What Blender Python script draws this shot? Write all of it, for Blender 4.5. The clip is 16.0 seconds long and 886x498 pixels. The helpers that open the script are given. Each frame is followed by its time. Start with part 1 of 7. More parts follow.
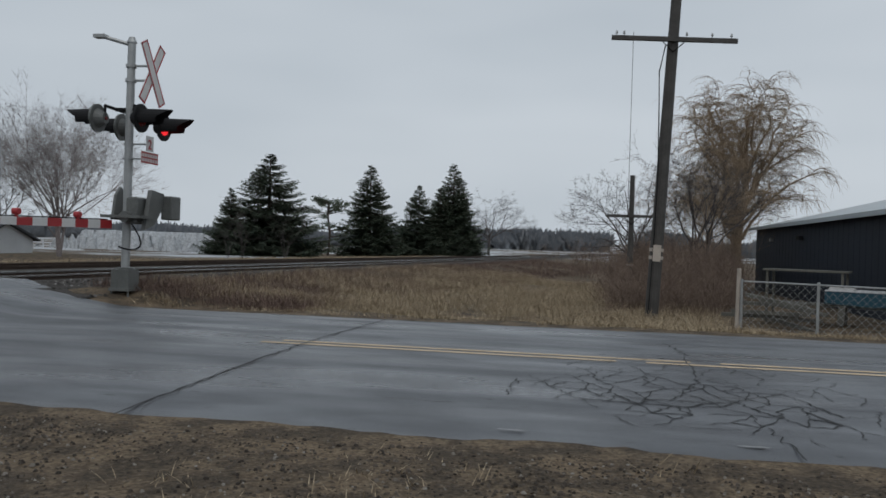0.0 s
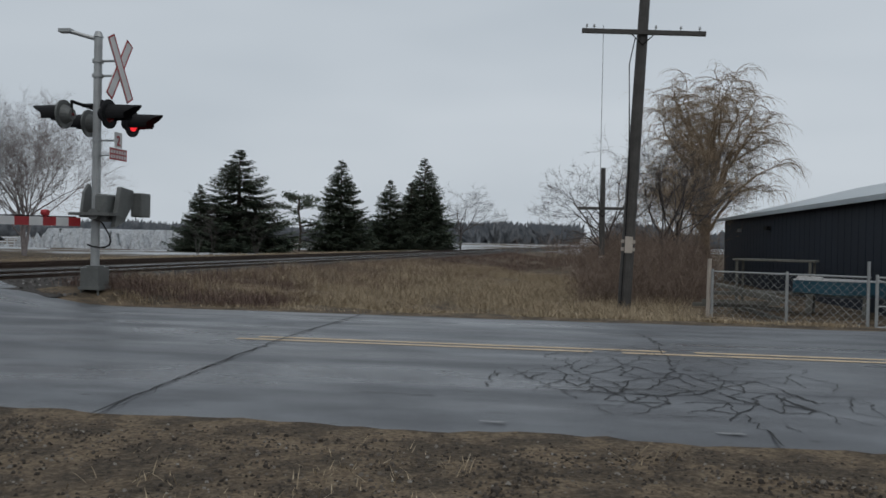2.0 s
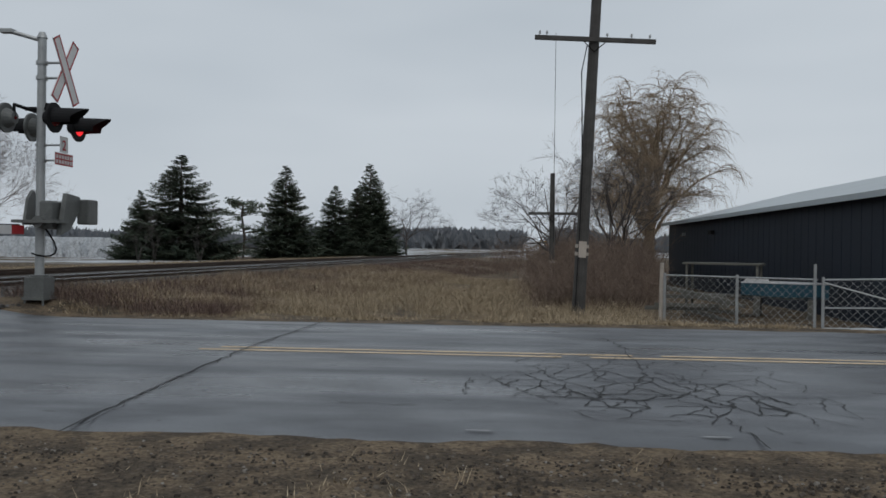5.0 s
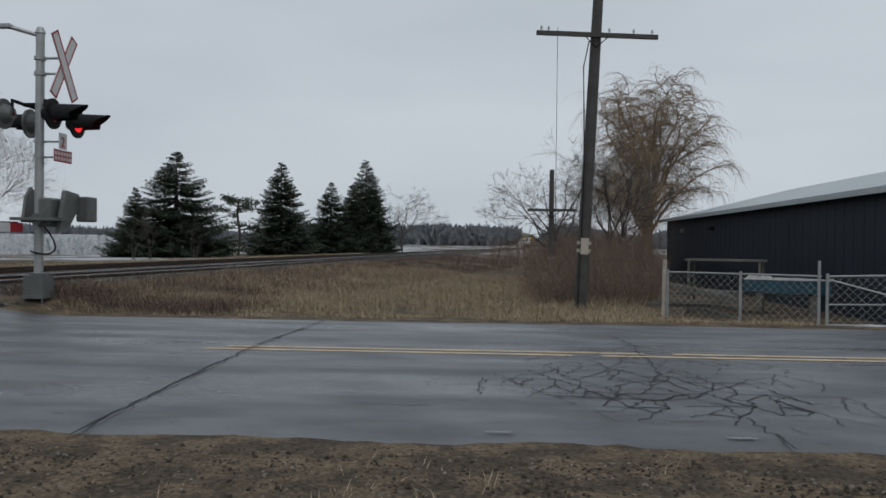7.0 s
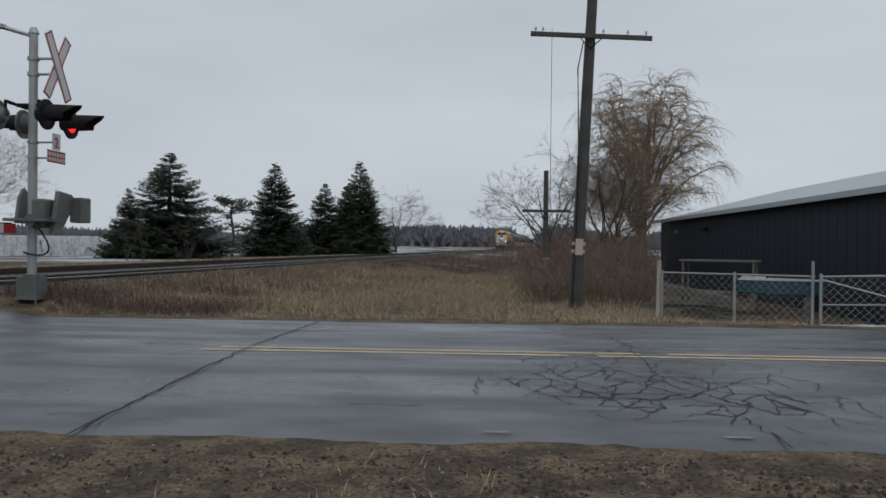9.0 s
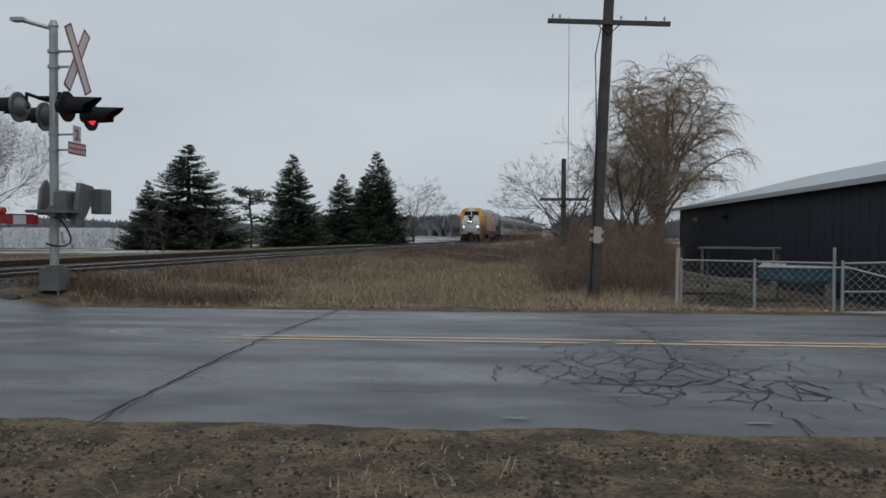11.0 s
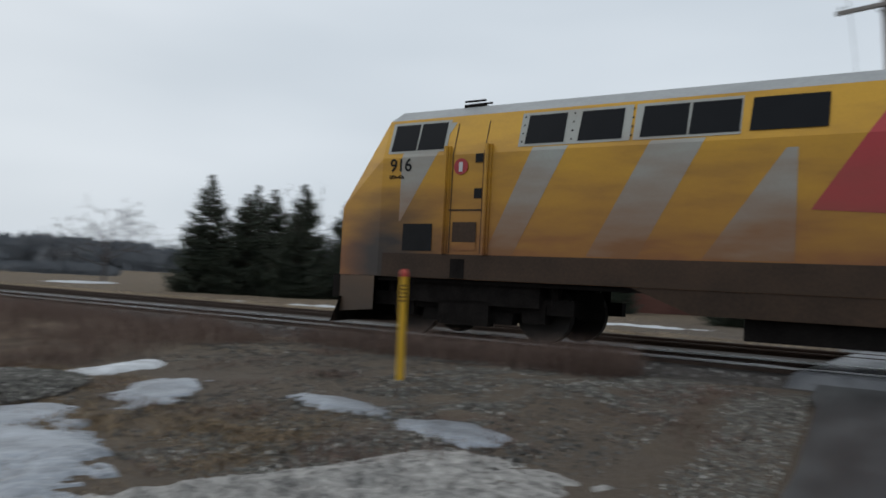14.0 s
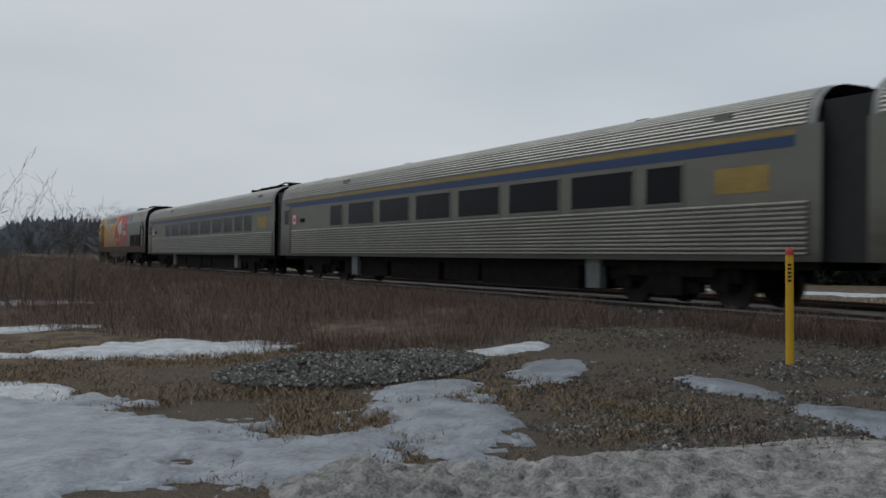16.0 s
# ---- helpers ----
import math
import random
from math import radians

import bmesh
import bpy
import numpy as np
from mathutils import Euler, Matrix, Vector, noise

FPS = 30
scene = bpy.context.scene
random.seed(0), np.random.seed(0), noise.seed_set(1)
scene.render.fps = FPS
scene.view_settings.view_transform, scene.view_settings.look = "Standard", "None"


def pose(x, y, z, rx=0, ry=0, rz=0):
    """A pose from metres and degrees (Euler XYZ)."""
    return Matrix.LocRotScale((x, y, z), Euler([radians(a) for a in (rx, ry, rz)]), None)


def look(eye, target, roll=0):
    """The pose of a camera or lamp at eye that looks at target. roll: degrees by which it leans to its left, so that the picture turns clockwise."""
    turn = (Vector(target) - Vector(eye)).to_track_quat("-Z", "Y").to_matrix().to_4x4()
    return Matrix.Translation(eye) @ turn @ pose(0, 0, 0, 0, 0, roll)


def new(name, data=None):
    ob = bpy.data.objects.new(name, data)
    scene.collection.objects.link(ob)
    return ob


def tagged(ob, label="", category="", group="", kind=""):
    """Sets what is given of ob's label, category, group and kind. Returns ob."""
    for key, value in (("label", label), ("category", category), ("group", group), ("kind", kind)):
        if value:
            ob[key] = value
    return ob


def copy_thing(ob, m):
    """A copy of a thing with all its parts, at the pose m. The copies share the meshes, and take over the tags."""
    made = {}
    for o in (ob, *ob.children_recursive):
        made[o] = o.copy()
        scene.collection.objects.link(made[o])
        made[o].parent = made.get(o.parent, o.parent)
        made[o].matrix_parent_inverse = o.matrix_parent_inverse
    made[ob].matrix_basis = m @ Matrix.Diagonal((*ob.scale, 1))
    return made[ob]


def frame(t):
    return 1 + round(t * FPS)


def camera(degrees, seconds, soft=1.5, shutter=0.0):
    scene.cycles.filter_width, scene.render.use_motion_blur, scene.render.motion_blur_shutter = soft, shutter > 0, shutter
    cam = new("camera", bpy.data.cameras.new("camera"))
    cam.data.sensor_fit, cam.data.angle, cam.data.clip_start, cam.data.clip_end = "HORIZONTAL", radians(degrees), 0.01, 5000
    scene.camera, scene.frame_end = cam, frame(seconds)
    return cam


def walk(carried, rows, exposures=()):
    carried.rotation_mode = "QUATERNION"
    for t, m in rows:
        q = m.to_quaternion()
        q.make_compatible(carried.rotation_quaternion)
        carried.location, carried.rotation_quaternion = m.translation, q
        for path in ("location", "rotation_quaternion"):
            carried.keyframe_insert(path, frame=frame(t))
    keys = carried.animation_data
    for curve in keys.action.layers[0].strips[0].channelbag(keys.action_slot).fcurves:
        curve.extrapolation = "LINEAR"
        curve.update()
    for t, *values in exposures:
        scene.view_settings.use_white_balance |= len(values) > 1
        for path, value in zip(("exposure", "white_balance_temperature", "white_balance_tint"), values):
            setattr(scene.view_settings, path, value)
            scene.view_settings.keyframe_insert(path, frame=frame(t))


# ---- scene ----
# camera and its way: t, x, y, z, yaw, pitch, roll
PATH = [
    (0.0, 0.57, -0.01, 1.36, 10.15, -0.21, -1.81),
    (0.5, 0.55, 0.0, 1.34, 8.81, -0.16, -1.98),
    (1.0, 0.51, -0.0, 1.34, 8.19, -0.46, -1.51),
    (1.5, 0.52, -0.02, 1.36, 8.03, -0.57, -1.27),
    (2.0, 0.51, -0.02, 1.35, 8.11, -0.56, -1.12),
    (2.5, 0.51, -0.02, 1.34, 7.61, -0.46, -1.16),
    (3.0, 0.47, -0.04, 1.34, 7.32, -0.87, -1.06),
    (3.5, 0.44, -0.06, 1.34, 5.91, -0.84, -0.99),
    (6.0, 0.03, 0.15, 1.36, 3.96, 0.22, -0.71),
    (6.5, -0.0, 0.18, 1.36, 3.9, 0.08, -0.65),
    (7.0, 0.01, 0.16, 1.36, 3.72, -0.34, -0.64),
    (7.5, 0.0, 0.15, 1.35, 3.23, -0.57, -1.09),
    (8.0, 0.0, 0.15, 1.36, 2.96, -0.37, -1.03),
    (8.5, 0.0, 0.16, 1.36, 3.31, -0.08, -0.53),
    (9.0, -0.01, 0.16, 1.35, 3.29, -0.25, -0.59),
    (11.5, -0.02, 0.14, 1.33, 5.62, -1.05, 0.04),
    (12.0, -0.07, 0.12, 1.34, 7.73, -0.97, 0.25),
    (12.5, -0.12, 0.08, 1.35, 12.5, -0.56, 0.13),
    (12.7, -0.17, 0.04, 1.35, 15.42, -0.41, 0.08),
    (12.8, -0.2, 0.01, 1.35, 17.15, -0.78, 0.31),
    (12.9, -0.25, -0.02, 1.33, 18.85, -0.73, 0.31),
    (13.0, -0.24, -0.02, 1.32, 21.1, -0.53, 0.56),
    (13.1, -0.28, -0.03, 1.34, 24.65, -0.52, 1.37),
    (13.2, -0.33, -0.02, 1.35, 29.6, -0.27, 1.94),
    (13.3, -0.43, -0.0, 1.34, 35.75, 0.8, 1.93),
    (13.4, -0.36, -0.07, 1.39, 47.2, 1.9, 2.9),
    (13.5, -0.33, -0.21, 1.37, 59.0, 3.0, 2.6),
    (13.6, -0.31, -0.16, 1.35, 70.85, 3.63, 1.4),
    (13.7, -0.29, -0.11, 1.35, 82.7, 4.08, 0.6),
    (13.8, -0.25, -0.18, 1.34, 94.55, 4.04, -0.7),
    (13.9, -0.22, -0.19, 1.32, 106.4, 3.39, -2.0),
    (14.0, -0.18, -0.2, 1.35, 118.25, 2.6, -3.0),
    (14.1, -0.12, -0.2, 1.34, 130.0, 2.57, -3.6),
    (14.2, -0.02, -0.17, 1.35, 135.8, 2.06, -3.2),
    (14.3, 0.04, -0.15, 1.38, 140.89, 2.06, -2.6),
    (14.5, 0.02, -0.13, 1.37, 144.24, 2.35, -1.56),
    (15.0, 0.07, -0.15, 1.35, 144.29, 0.83, -1.45),
    (15.5, 0.07, -0.16, 1.35, 142.0, 0.77, -1.06),
    (16.0, 0.19, -0.26, 1.35, 142.8, 0.64, -0.78),
]


def dense_rows(table):
    """Fill in the quick pan at film rate, straight between the rows."""
    rows = []
    for a, b in zip(table, table[1:]):
        rows.append((a[0], pose(a[1], a[2], a[3], 90 + a[5], a[6], a[4])))
        if 12.9 <= a[0] < 14.5:
            n = round((b[0] - a[0]) * FPS)
            for i in range(1, n):
                c = [p + (q - p) * i / n for p, q in zip(a, b)]
                rows.append((c[0], pose(c[1], c[2], c[3], 90 + c[5], c[6], c[4])))
    a = table[-1]
    rows.append((a[0], pose(a[1], a[2], a[3], 90 + a[5], a[6], a[4])))
    return rows


cam = camera(57.37, 16.0, soft=1.6, shutter=0.12)
walk(cam, dense_rows(PATH), exposures=[(0, 0.0), (12.8, 0.0), (13.5, 0.1), (13.9, 0.35), (14.05, 0.3), (14.4, 0.0), (14.7, -0.06), (15.0, -0.14), (15.5, -0.06), (16, 0.0)])

# overcast sky and a weak, wide sun
world = bpy.data.worlds.new("overcast_sky")
scene.world = world
world.use_nodes = True
wn = world.node_tree
wn.nodes.clear()
sky = wn.nodes.new("ShaderNodeTexSky")
sky.sky_type = "NISHITA"
sky.sun_disc = False
sky.sun_elevation, sky.sun_rotation = radians(35), radians(200)
sky.dust_density, sky.air_density = 4.0, 1.0
geo_n = wn.nodes.new("ShaderNodeTexCoord")
cloud = wn.nodes.new("ShaderNodeTexNoise")
cloud.inputs["Scale"].default_value, cloud.inputs["Detail"].default_value = 1.3, 3
stretch = wn.nodes.new("ShaderNodeMapping")
stretch.inputs["Scale"].default_value = (1, 1, 4)
ramp = wn.nodes.new("ShaderNodeValToRGB")
ramp.color_ramp.elements[0].position, ramp.color_ramp.elements[0].color = 0.32, (4.45, 5.0, 5.55, 1)
ramp.color_ramp.elements[1].position, ramp.color_ramp.elements[1].color = 0.75, (5.75, 6.25, 6.75, 1)
mixs = wn.nodes.new("ShaderNodeMix")
mixs.data_type = "RGBA"
mixs.inputs["Factor"].default_value = 0.97
bg = wn.nodes.new("ShaderNodeBackground")
bg.inputs["Strength"].default_value = 0.1
wout = wn.nodes.new("ShaderNodeOutputWorld")
wn.links.new(geo_n.outputs["Generated"], stretch.inputs["Vector"])
wn.links.new(stretch.outputs["Vector"], cloud.inputs["Vector"])
wn.links.new(cloud.outputs["Fac"], ramp.inputs["Fac"])
wn.links.new(sky.outputs["Color"], mixs.inputs["A"])
wn.links.new(ramp.outputs["Color"], mixs.inputs["B"])
wn.links.new(mixs.outputs["Result"], bg.inputs["Color"])
wn.links.new(bg.outputs["Background"], wout.inputs["Surface"])
sun = new("sun", bpy.data.lights.new("sun", "SUN"))
sun.data.energy, sun.data.angle, sun.data.color = 0.5, radians(40), (1.0, 0.97, 0.93)
sun.matrix_world = look((10, -30, 40), (0, 0, 0))


# ---- plan: heights of the ground and the line of the railway ----
TRACK_X, TRACK_K = -13.88, 0.092
TRACK_N = math.hypot(1, TRACK_K)
RAIL_Z = 0.42
TRACK_TURN = math.degrees(math.atan(-TRACK_K))
FORWARD = math.degrees(math.atan2(-1, -TRACK_K))
ROAD_NEAR, ROAD_MID, ROAD_FAR = 5.5, 10.16, 14.6


def ease(a, b, x):
    q = min(max((x - a) / (b - a), 0.0), 1.0)
    return q * q * (3 - 2 * q)


def across(x, y):
    """Distance from the middle of the near track, positive on the camera's side."""
    return (x - TRACK_X - TRACK_K * y) / TRACK_N


def gz(x, y):
    u = across(x, y)
    w = ease(ROAD_NEAR - 1.0, ROAD_NEAR, y) * (1 - ease(ROAD_FAR + 0.1, ROAD_FAR + 1.1, y))
    z = 0.3 * (1 - ease(3.2 - 1.4 * w, 7.0 - 2.4 * w, u))
    south = ease(1.2, 3.5, -y)
    z = max(z, 0.3 * (1 - ease(3.2, 10.2, u)) * south)
    if u < -6:
        z = 0.3 * (1 - ease(6, 16, -u))
    z -= 0.35 * ease(14.8, 18.5, y) * ease(6, 11, u)
    return z


def on_track(along, off=0.0, z=0.0):
    """A place on the near track: metres along y, offset to the camera's side."""
    return Vector((TRACK_X + TRACK_K * along + off / TRACK_N, along - off * TRACK_K / TRACK_N, z))


# ---- materials ----
def mat(name, color, rough=0.8, metal=0.0, vary=0.25, scale=3.0, fine=40.0, bump=0.0, tint=None, obj=False, spec=None):
    """Base colour varied by coarse and fine noise, with fine relief."""
    m = bpy.data.materials.new(name)
    m.use_nodes = True
    nt = m.node_tree
    b = nt.nodes["Principled BSDF"]
    tc = nt.nodes.new("ShaderNodeTexCoord")
    n1, n2 = nt.nodes.new("ShaderNodeTexNoise"), nt.nodes.new("ShaderNodeTexNoise")
    for n, s in ((n1, scale), (n2, fine)):
        n.inputs["Scale"].default_value, n.inputs["Detail"].default_value = s, 5
        nt.links.new(tc.outputs["Object"], n.inputs["Vector"])
    add = nt.nodes.new("ShaderNodeMath")
    add.operation = "MULTIPLY_ADD"
    nt.links.new(n1.outputs["Fac"], add.inputs[0])
    add.inputs[1].default_value = 0.6
    half = nt.nodes.new("ShaderNodeMath")
    half.operation = "MULTIPLY"
    half.inputs[1].default_value = 0.4
    nt.links.new(n2.outputs["Fac"], half.inputs[0])
    nt.links.new(half.outputs[0], add.inputs[2])
    r = nt.nodes.new("ShaderNodeValToRGB")
    lo = [c * (1 - vary) for c in color]
    hi = [min(c * (1 + vary), 1) for c in (tint or color)]
    r.color_ramp.elements[0].position, r.color_ramp.elements[0].color = 0.3, (*lo, 1)
    r.color_ramp.elements[1].position, r.color_ramp.elements[1].color = 0.7, (*hi, 1)
    nt.links.new(add.outputs[0], r.inputs["Fac"])
    col = r.outputs["Color"]
    if obj:
        info, hsv = nt.nodes.new("ShaderNodeObjectInfo"), nt.nodes.new("ShaderNodeHueSaturation")
        mr = nt.nodes.new("ShaderNodeMapRange")
        mr.inputs["To Min"].default_value, mr.inputs["To Max"].default_value = 0.75, 1.3
        nt.links.new(info.outputs["Random"], mr.inputs["Value"])
        nt.links.new(mr.outputs["Result"], hsv.inputs["Value"])
        nt.links.new(col, hsv.inputs["Color"])
        col = hsv.outputs["Color"]
    nt.links.new(col, b.inputs["Base Color"])
    b.inputs["Roughness"].default_value, b.inputs["Metallic"].default_value = rough, metal
    if spec is not None:
        b.inputs["Specular IOR Level"].default_value = spec
    if bump:
        bp = nt.nodes.new("ShaderNodeBump")
        bp.inputs["Strength"].default_value, bp.inputs["Distance"].default_value = bump, 0.02
        nt.links.new(n2.outputs["Fac"], bp.inputs["Height"])
        nt.links.new(bp.outputs["Normal"], b.inputs["Normal"])
    return m


def glow(name, color, strength):
    m = bpy.data.materials.new(name)
    m.use_nodes = True
    b = m.node_tree.nodes["Principled BSDF"]
    b.inputs["Base Color"].default_value = (*[c * 0.5 for c in color], 1)
    b.inputs["Emission Color"].default_value = (*color, 1)
    b.inputs["Emission Strength"].default_value = strength
    return m


def island(name, c0, c1, rough=0.85, c2=None):
    """A material whose pieces each take a colour of their own."""
    m = bpy.data.materials.new(name)
    m.use_nodes = True
    nt = m.node_tree
    b = nt.nodes["Principled BSDF"]
    g = nt.nodes.new("ShaderNodeNewGeometry")
    r = nt.nodes.new("ShaderNodeValToRGB")
    r.color_ramp.elements[0].color, r.color_ramp.elements[1].color = (*c0, 1), (*c1, 1)
    if c2:
        e = r.color_ramp.elements.new(0.9)
        e.color = (*c1, 1)
        r.color_ramp.elements[2].color = (*c2, 1)
    nt.links.new(g.outputs["Random Per Island"], r.inputs["Fac"])
    nt.links.new(r.outputs["Color"], b.inputs["Base Color"])
    b.inputs["Roughness"].default_value = rough
    b.inputs["Specular IOR Level"].default_value = 0.3
    return m


def dirty(name, color, dirt, z0, z1, rough=0.45, metal=0.0, streak=(0.5, 0.5, 2.0), amount=1.0, soot=None):
    """Paint with road dirt that rises from the underframe in ragged streaks."""
    m = mat(name, color, rough, metal, 0.08, 0.6, 25)
    nt = m.node_tree
    b = nt.nodes["Principled BSDF"]
    src = b.inputs["Base Color"].links[0].from_socket
    tc = nt.nodes.new("ShaderNodeTexCoord")
    sep = nt.nodes.new("ShaderNodeSeparateXYZ")
    nt.links.new(tc.outputs["Object"], sep.inputs[0])
    mp = nt.nodes.new("ShaderNodeMapping")
    mp.inputs["Scale"].default_value = streak
    nt.links.new(tc.outputs["Object"], mp.inputs["Vector"])
    n = nt.nodes.new("ShaderNodeTexNoise")
    n.inputs["Scale"].default_value, n.inputs["Detail"].default_value = 1.3, 6
    nt.links.new(mp.outputs["Vector"], n.inputs["Vector"])
    h = nt.nodes.new("ShaderNodeMapRange")
    h.inputs["From Min"].default_value, h.inputs["From Max"].default_value = z1, z0
    nt.links.new(sep.outputs["Z"], h.inputs["Value"])
    off = nt.nodes.new("ShaderNodeMath")
    off.operation = "MULTIPLY_ADD"
    nt.links.new(n.outputs["Fac"], off.inputs[0])
    off.inputs[1].default_value = 0.9
    off.inputs[2].default_value = -0.45
    s = nt.nodes.new("ShaderNodeMath")
    s.operation, s.use_clamp = "ADD", True
    nt.links.new(h.outputs["Result"], s.inputs[0])
    nt.links.new(off.outputs[0], s.inputs[1])
    k = nt.nodes.new("ShaderNodeMath")
    k.operation = "MULTIPLY"
    k.inputs[1].default_value = amount
    nt.links.new(s.outputs[0], k.inputs[0])
    mix = nt.nodes.new("ShaderNodeMix")
    mix.data_type = "RGBA"
    nt.links.new(k.outputs[0], mix.inputs["Factor"])
    nt.links.new(src, mix.inputs["A"])
    mix.inputs["B"].default_value = (*dirt, 1)
    out = mix.outputs["Result"]
    if soot:
        # exhaust and brake soot gathered round one place
        dist = nt.nodes.new("ShaderNodeVectorMath")
        dist.operation = "DISTANCE"
        nt.links.new(tc.outputs["Object"], dist.inputs[0])
        dist.inputs[1].default_value = soot[:3]
        dm = nt.nodes.new("ShaderNodeMapRange")
        dm.inputs["From Min"].default_value, dm.inputs["From Max"].default_value = soot[3], soot[3] * 0.3
        nt.links.new(dist.outputs["Value"], dm.inputs["Value"])
        d2 = nt.nodes.new("ShaderNodeMath")
        d2.operation, d2.use_clamp = "MULTIPLY_ADD", True
        nt.links.new(off.outputs[0], d2.inputs[0])
        d2.inputs[1].default_value = 0.8
        nt.links.new(dm.outputs["Result"], d2.inputs[2])
        m2 = nt.nodes.new("ShaderNodeMix")
        m2.data_type = "RGBA"
        nt.links.new(d2.outputs[0], m2.inputs["Factor"])
        nt.links.new(out, m2.inputs["A"])
        m2.inputs["B"].default_value = (0.028, 0.02, 0.016, 1)
        out = m2.outputs["Result"]
    nt.links.new(out, b.inputs["Base Color"])
    return m


def ground_material():
    """Winter ground: dead grass, mud and gravel, with snow on the far fields and thaw patches."""
    m = bpy.data.materials.new("winter_ground")
    m.use_nodes = True
    nt = m.node_tree
    b = nt.nodes["Principled BSDF"]
    b.inputs["Roughness"].default_value = 0.9
    b.inputs["Specular IOR Level"].default_value = 0.2
    tc = nt.nodes.new("ShaderNodeTexCoord")
    sep = nt.nodes.new("ShaderNodeSeparateXYZ")
    nt.links.new(tc.outputs["Object"], sep.inputs[0])

    def noise_tex(scale, detail=6, rough=0.6):
        n = nt.nodes.new("ShaderNodeTexNoise")
        n.inputs["Scale"].default_value, n.inputs["Detail"].default_value, n.inputs["Roughness"].default_value = scale, detail, rough
        nt.links.new(tc.outputs["Object"], n.inputs["Vector"])
        return n.outputs["Fac"]

    def ramp_of(fac, stops):
        r = nt.nodes.new("ShaderNodeValToRGB")
        while len(r.color_ramp.elements) < len(stops):
            r.color_ramp.elements.new(0.5)
        for e, (p, c) in zip(r.color_ramp.elements, stops):
            e.position, e.color = p, (*c, 1)
        nt.links.new(fac, r.inputs["Fac"])
        return r.outputs["Color"]

    def blend(f, a, c):
        x = nt.nodes.new("ShaderNodeMix")
        x.data_type = "RGBA"
        nt.links.new(f, x.inputs["Factor"])
        nt.links.new(a, x.inputs["A"])
        nt.links.new(c, x.inputs["B"])
        return x.outputs["Result"]

    def mth(op, a, c=None, clamp=False):
        x = nt.nodes.new("ShaderNodeMath")
        x.operation, x.use_clamp = op, clamp
        for i, v in enumerate((a, c)):
            if v is None:
                continue
            if isinstance(v, (int, float)):
                x.inputs[i].default_value = v
            else:
                nt.links.new(v, x.inputs[i])
        return x.outputs[0]

    def rng(v, a, c):
        r = nt.nodes.new("ShaderNodeMapRange")
        r.inputs["From Min"].default_value, r.inputs["From Max"].default_value = a, c
        nt.links.new(v, r.inputs["Value"])
        return r.outputs["Result"]

    X, Y = sep.outputs["X"], sep.outputs["Y"]
    coarse, mid, fine = noise_tex(0.35), noise_tex(2.2), noise_tex(30)
    grass = ramp_of(fine, [(0.3, (0.075, 0.054, 0.036)), (0.5, (0.16, 0.118, 0.078)), (0.72, (0.27, 0.21, 0.14))])
    mud = ramp_of(fine, [(0.3, (0.035, 0.027, 0.02)), (0.55, (0.085, 0.066, 0.047)), (0.75, (0.15, 0.12, 0.09))])
    gravel = ramp_of(noise_tex(75, 4), [(0.3, (0.026, 0.02, 0.015)), (0.5, (0.088, 0.07, 0.054)), (0.7, (0.19, 0.158, 0.128))])
    snow = ramp_of(mid, [(0.3, (0.4, 0.43, 0.46)), (0.7, (0.62, 0.64, 0.66))])
    base = blend(rng(mid, 0.42, 0.58), mud, grass)
    # gravel verge on the camera's side of the road
    wob = mth("MULTIPLY_ADD", coarse, 6.0)
    verge = mth("MULTIPLY", rng(mth("ADD", Y, wob), 7.5, 6.0), rng(mth("ADD", Y, wob), -9.0, -4.0))
    patch = rng(mth("ADD", mid, mth("MULTIPLY", coarse, 0.8)), 0.72, 0.95)
    base = blend(mth("MULTIPLY", verge, mth("MAXIMUM", patch, 0.72), True), base, gravel)
    # snow on the fields beyond the railway and far off
    edge = mth("ADD", mth("MULTIPLY", X, -1.0), mth("MULTIPLY", Y, 0.55))
    far = rng(mth("ADD", edge, mth("MULTIPLY", coarse, 24.0)), 62, 74)
    thin = rng(noise_tex(0.06, 5), 0.47, 0.56)
    far = mth("MULTIPLY", far, rng(mth("ADD", Y, mth("MULTIPLY", coarse, 20.0)), 58, 68))
    base = blend(mth("MULTIPLY", far, thin, True), base, snow)
    nt.links.new(base, b.inputs["Base Color"])
    bp = nt.nodes.new("ShaderNodeBump")
    bp.inputs["Strength"].default_value, bp.inputs["Distance"].default_value = 0.7, 0.04
    nt.links.new(fine, bp.inputs["Height"])
    nt.links.new(bp.outputs["Normal"], b.inputs["Normal"])
    return m


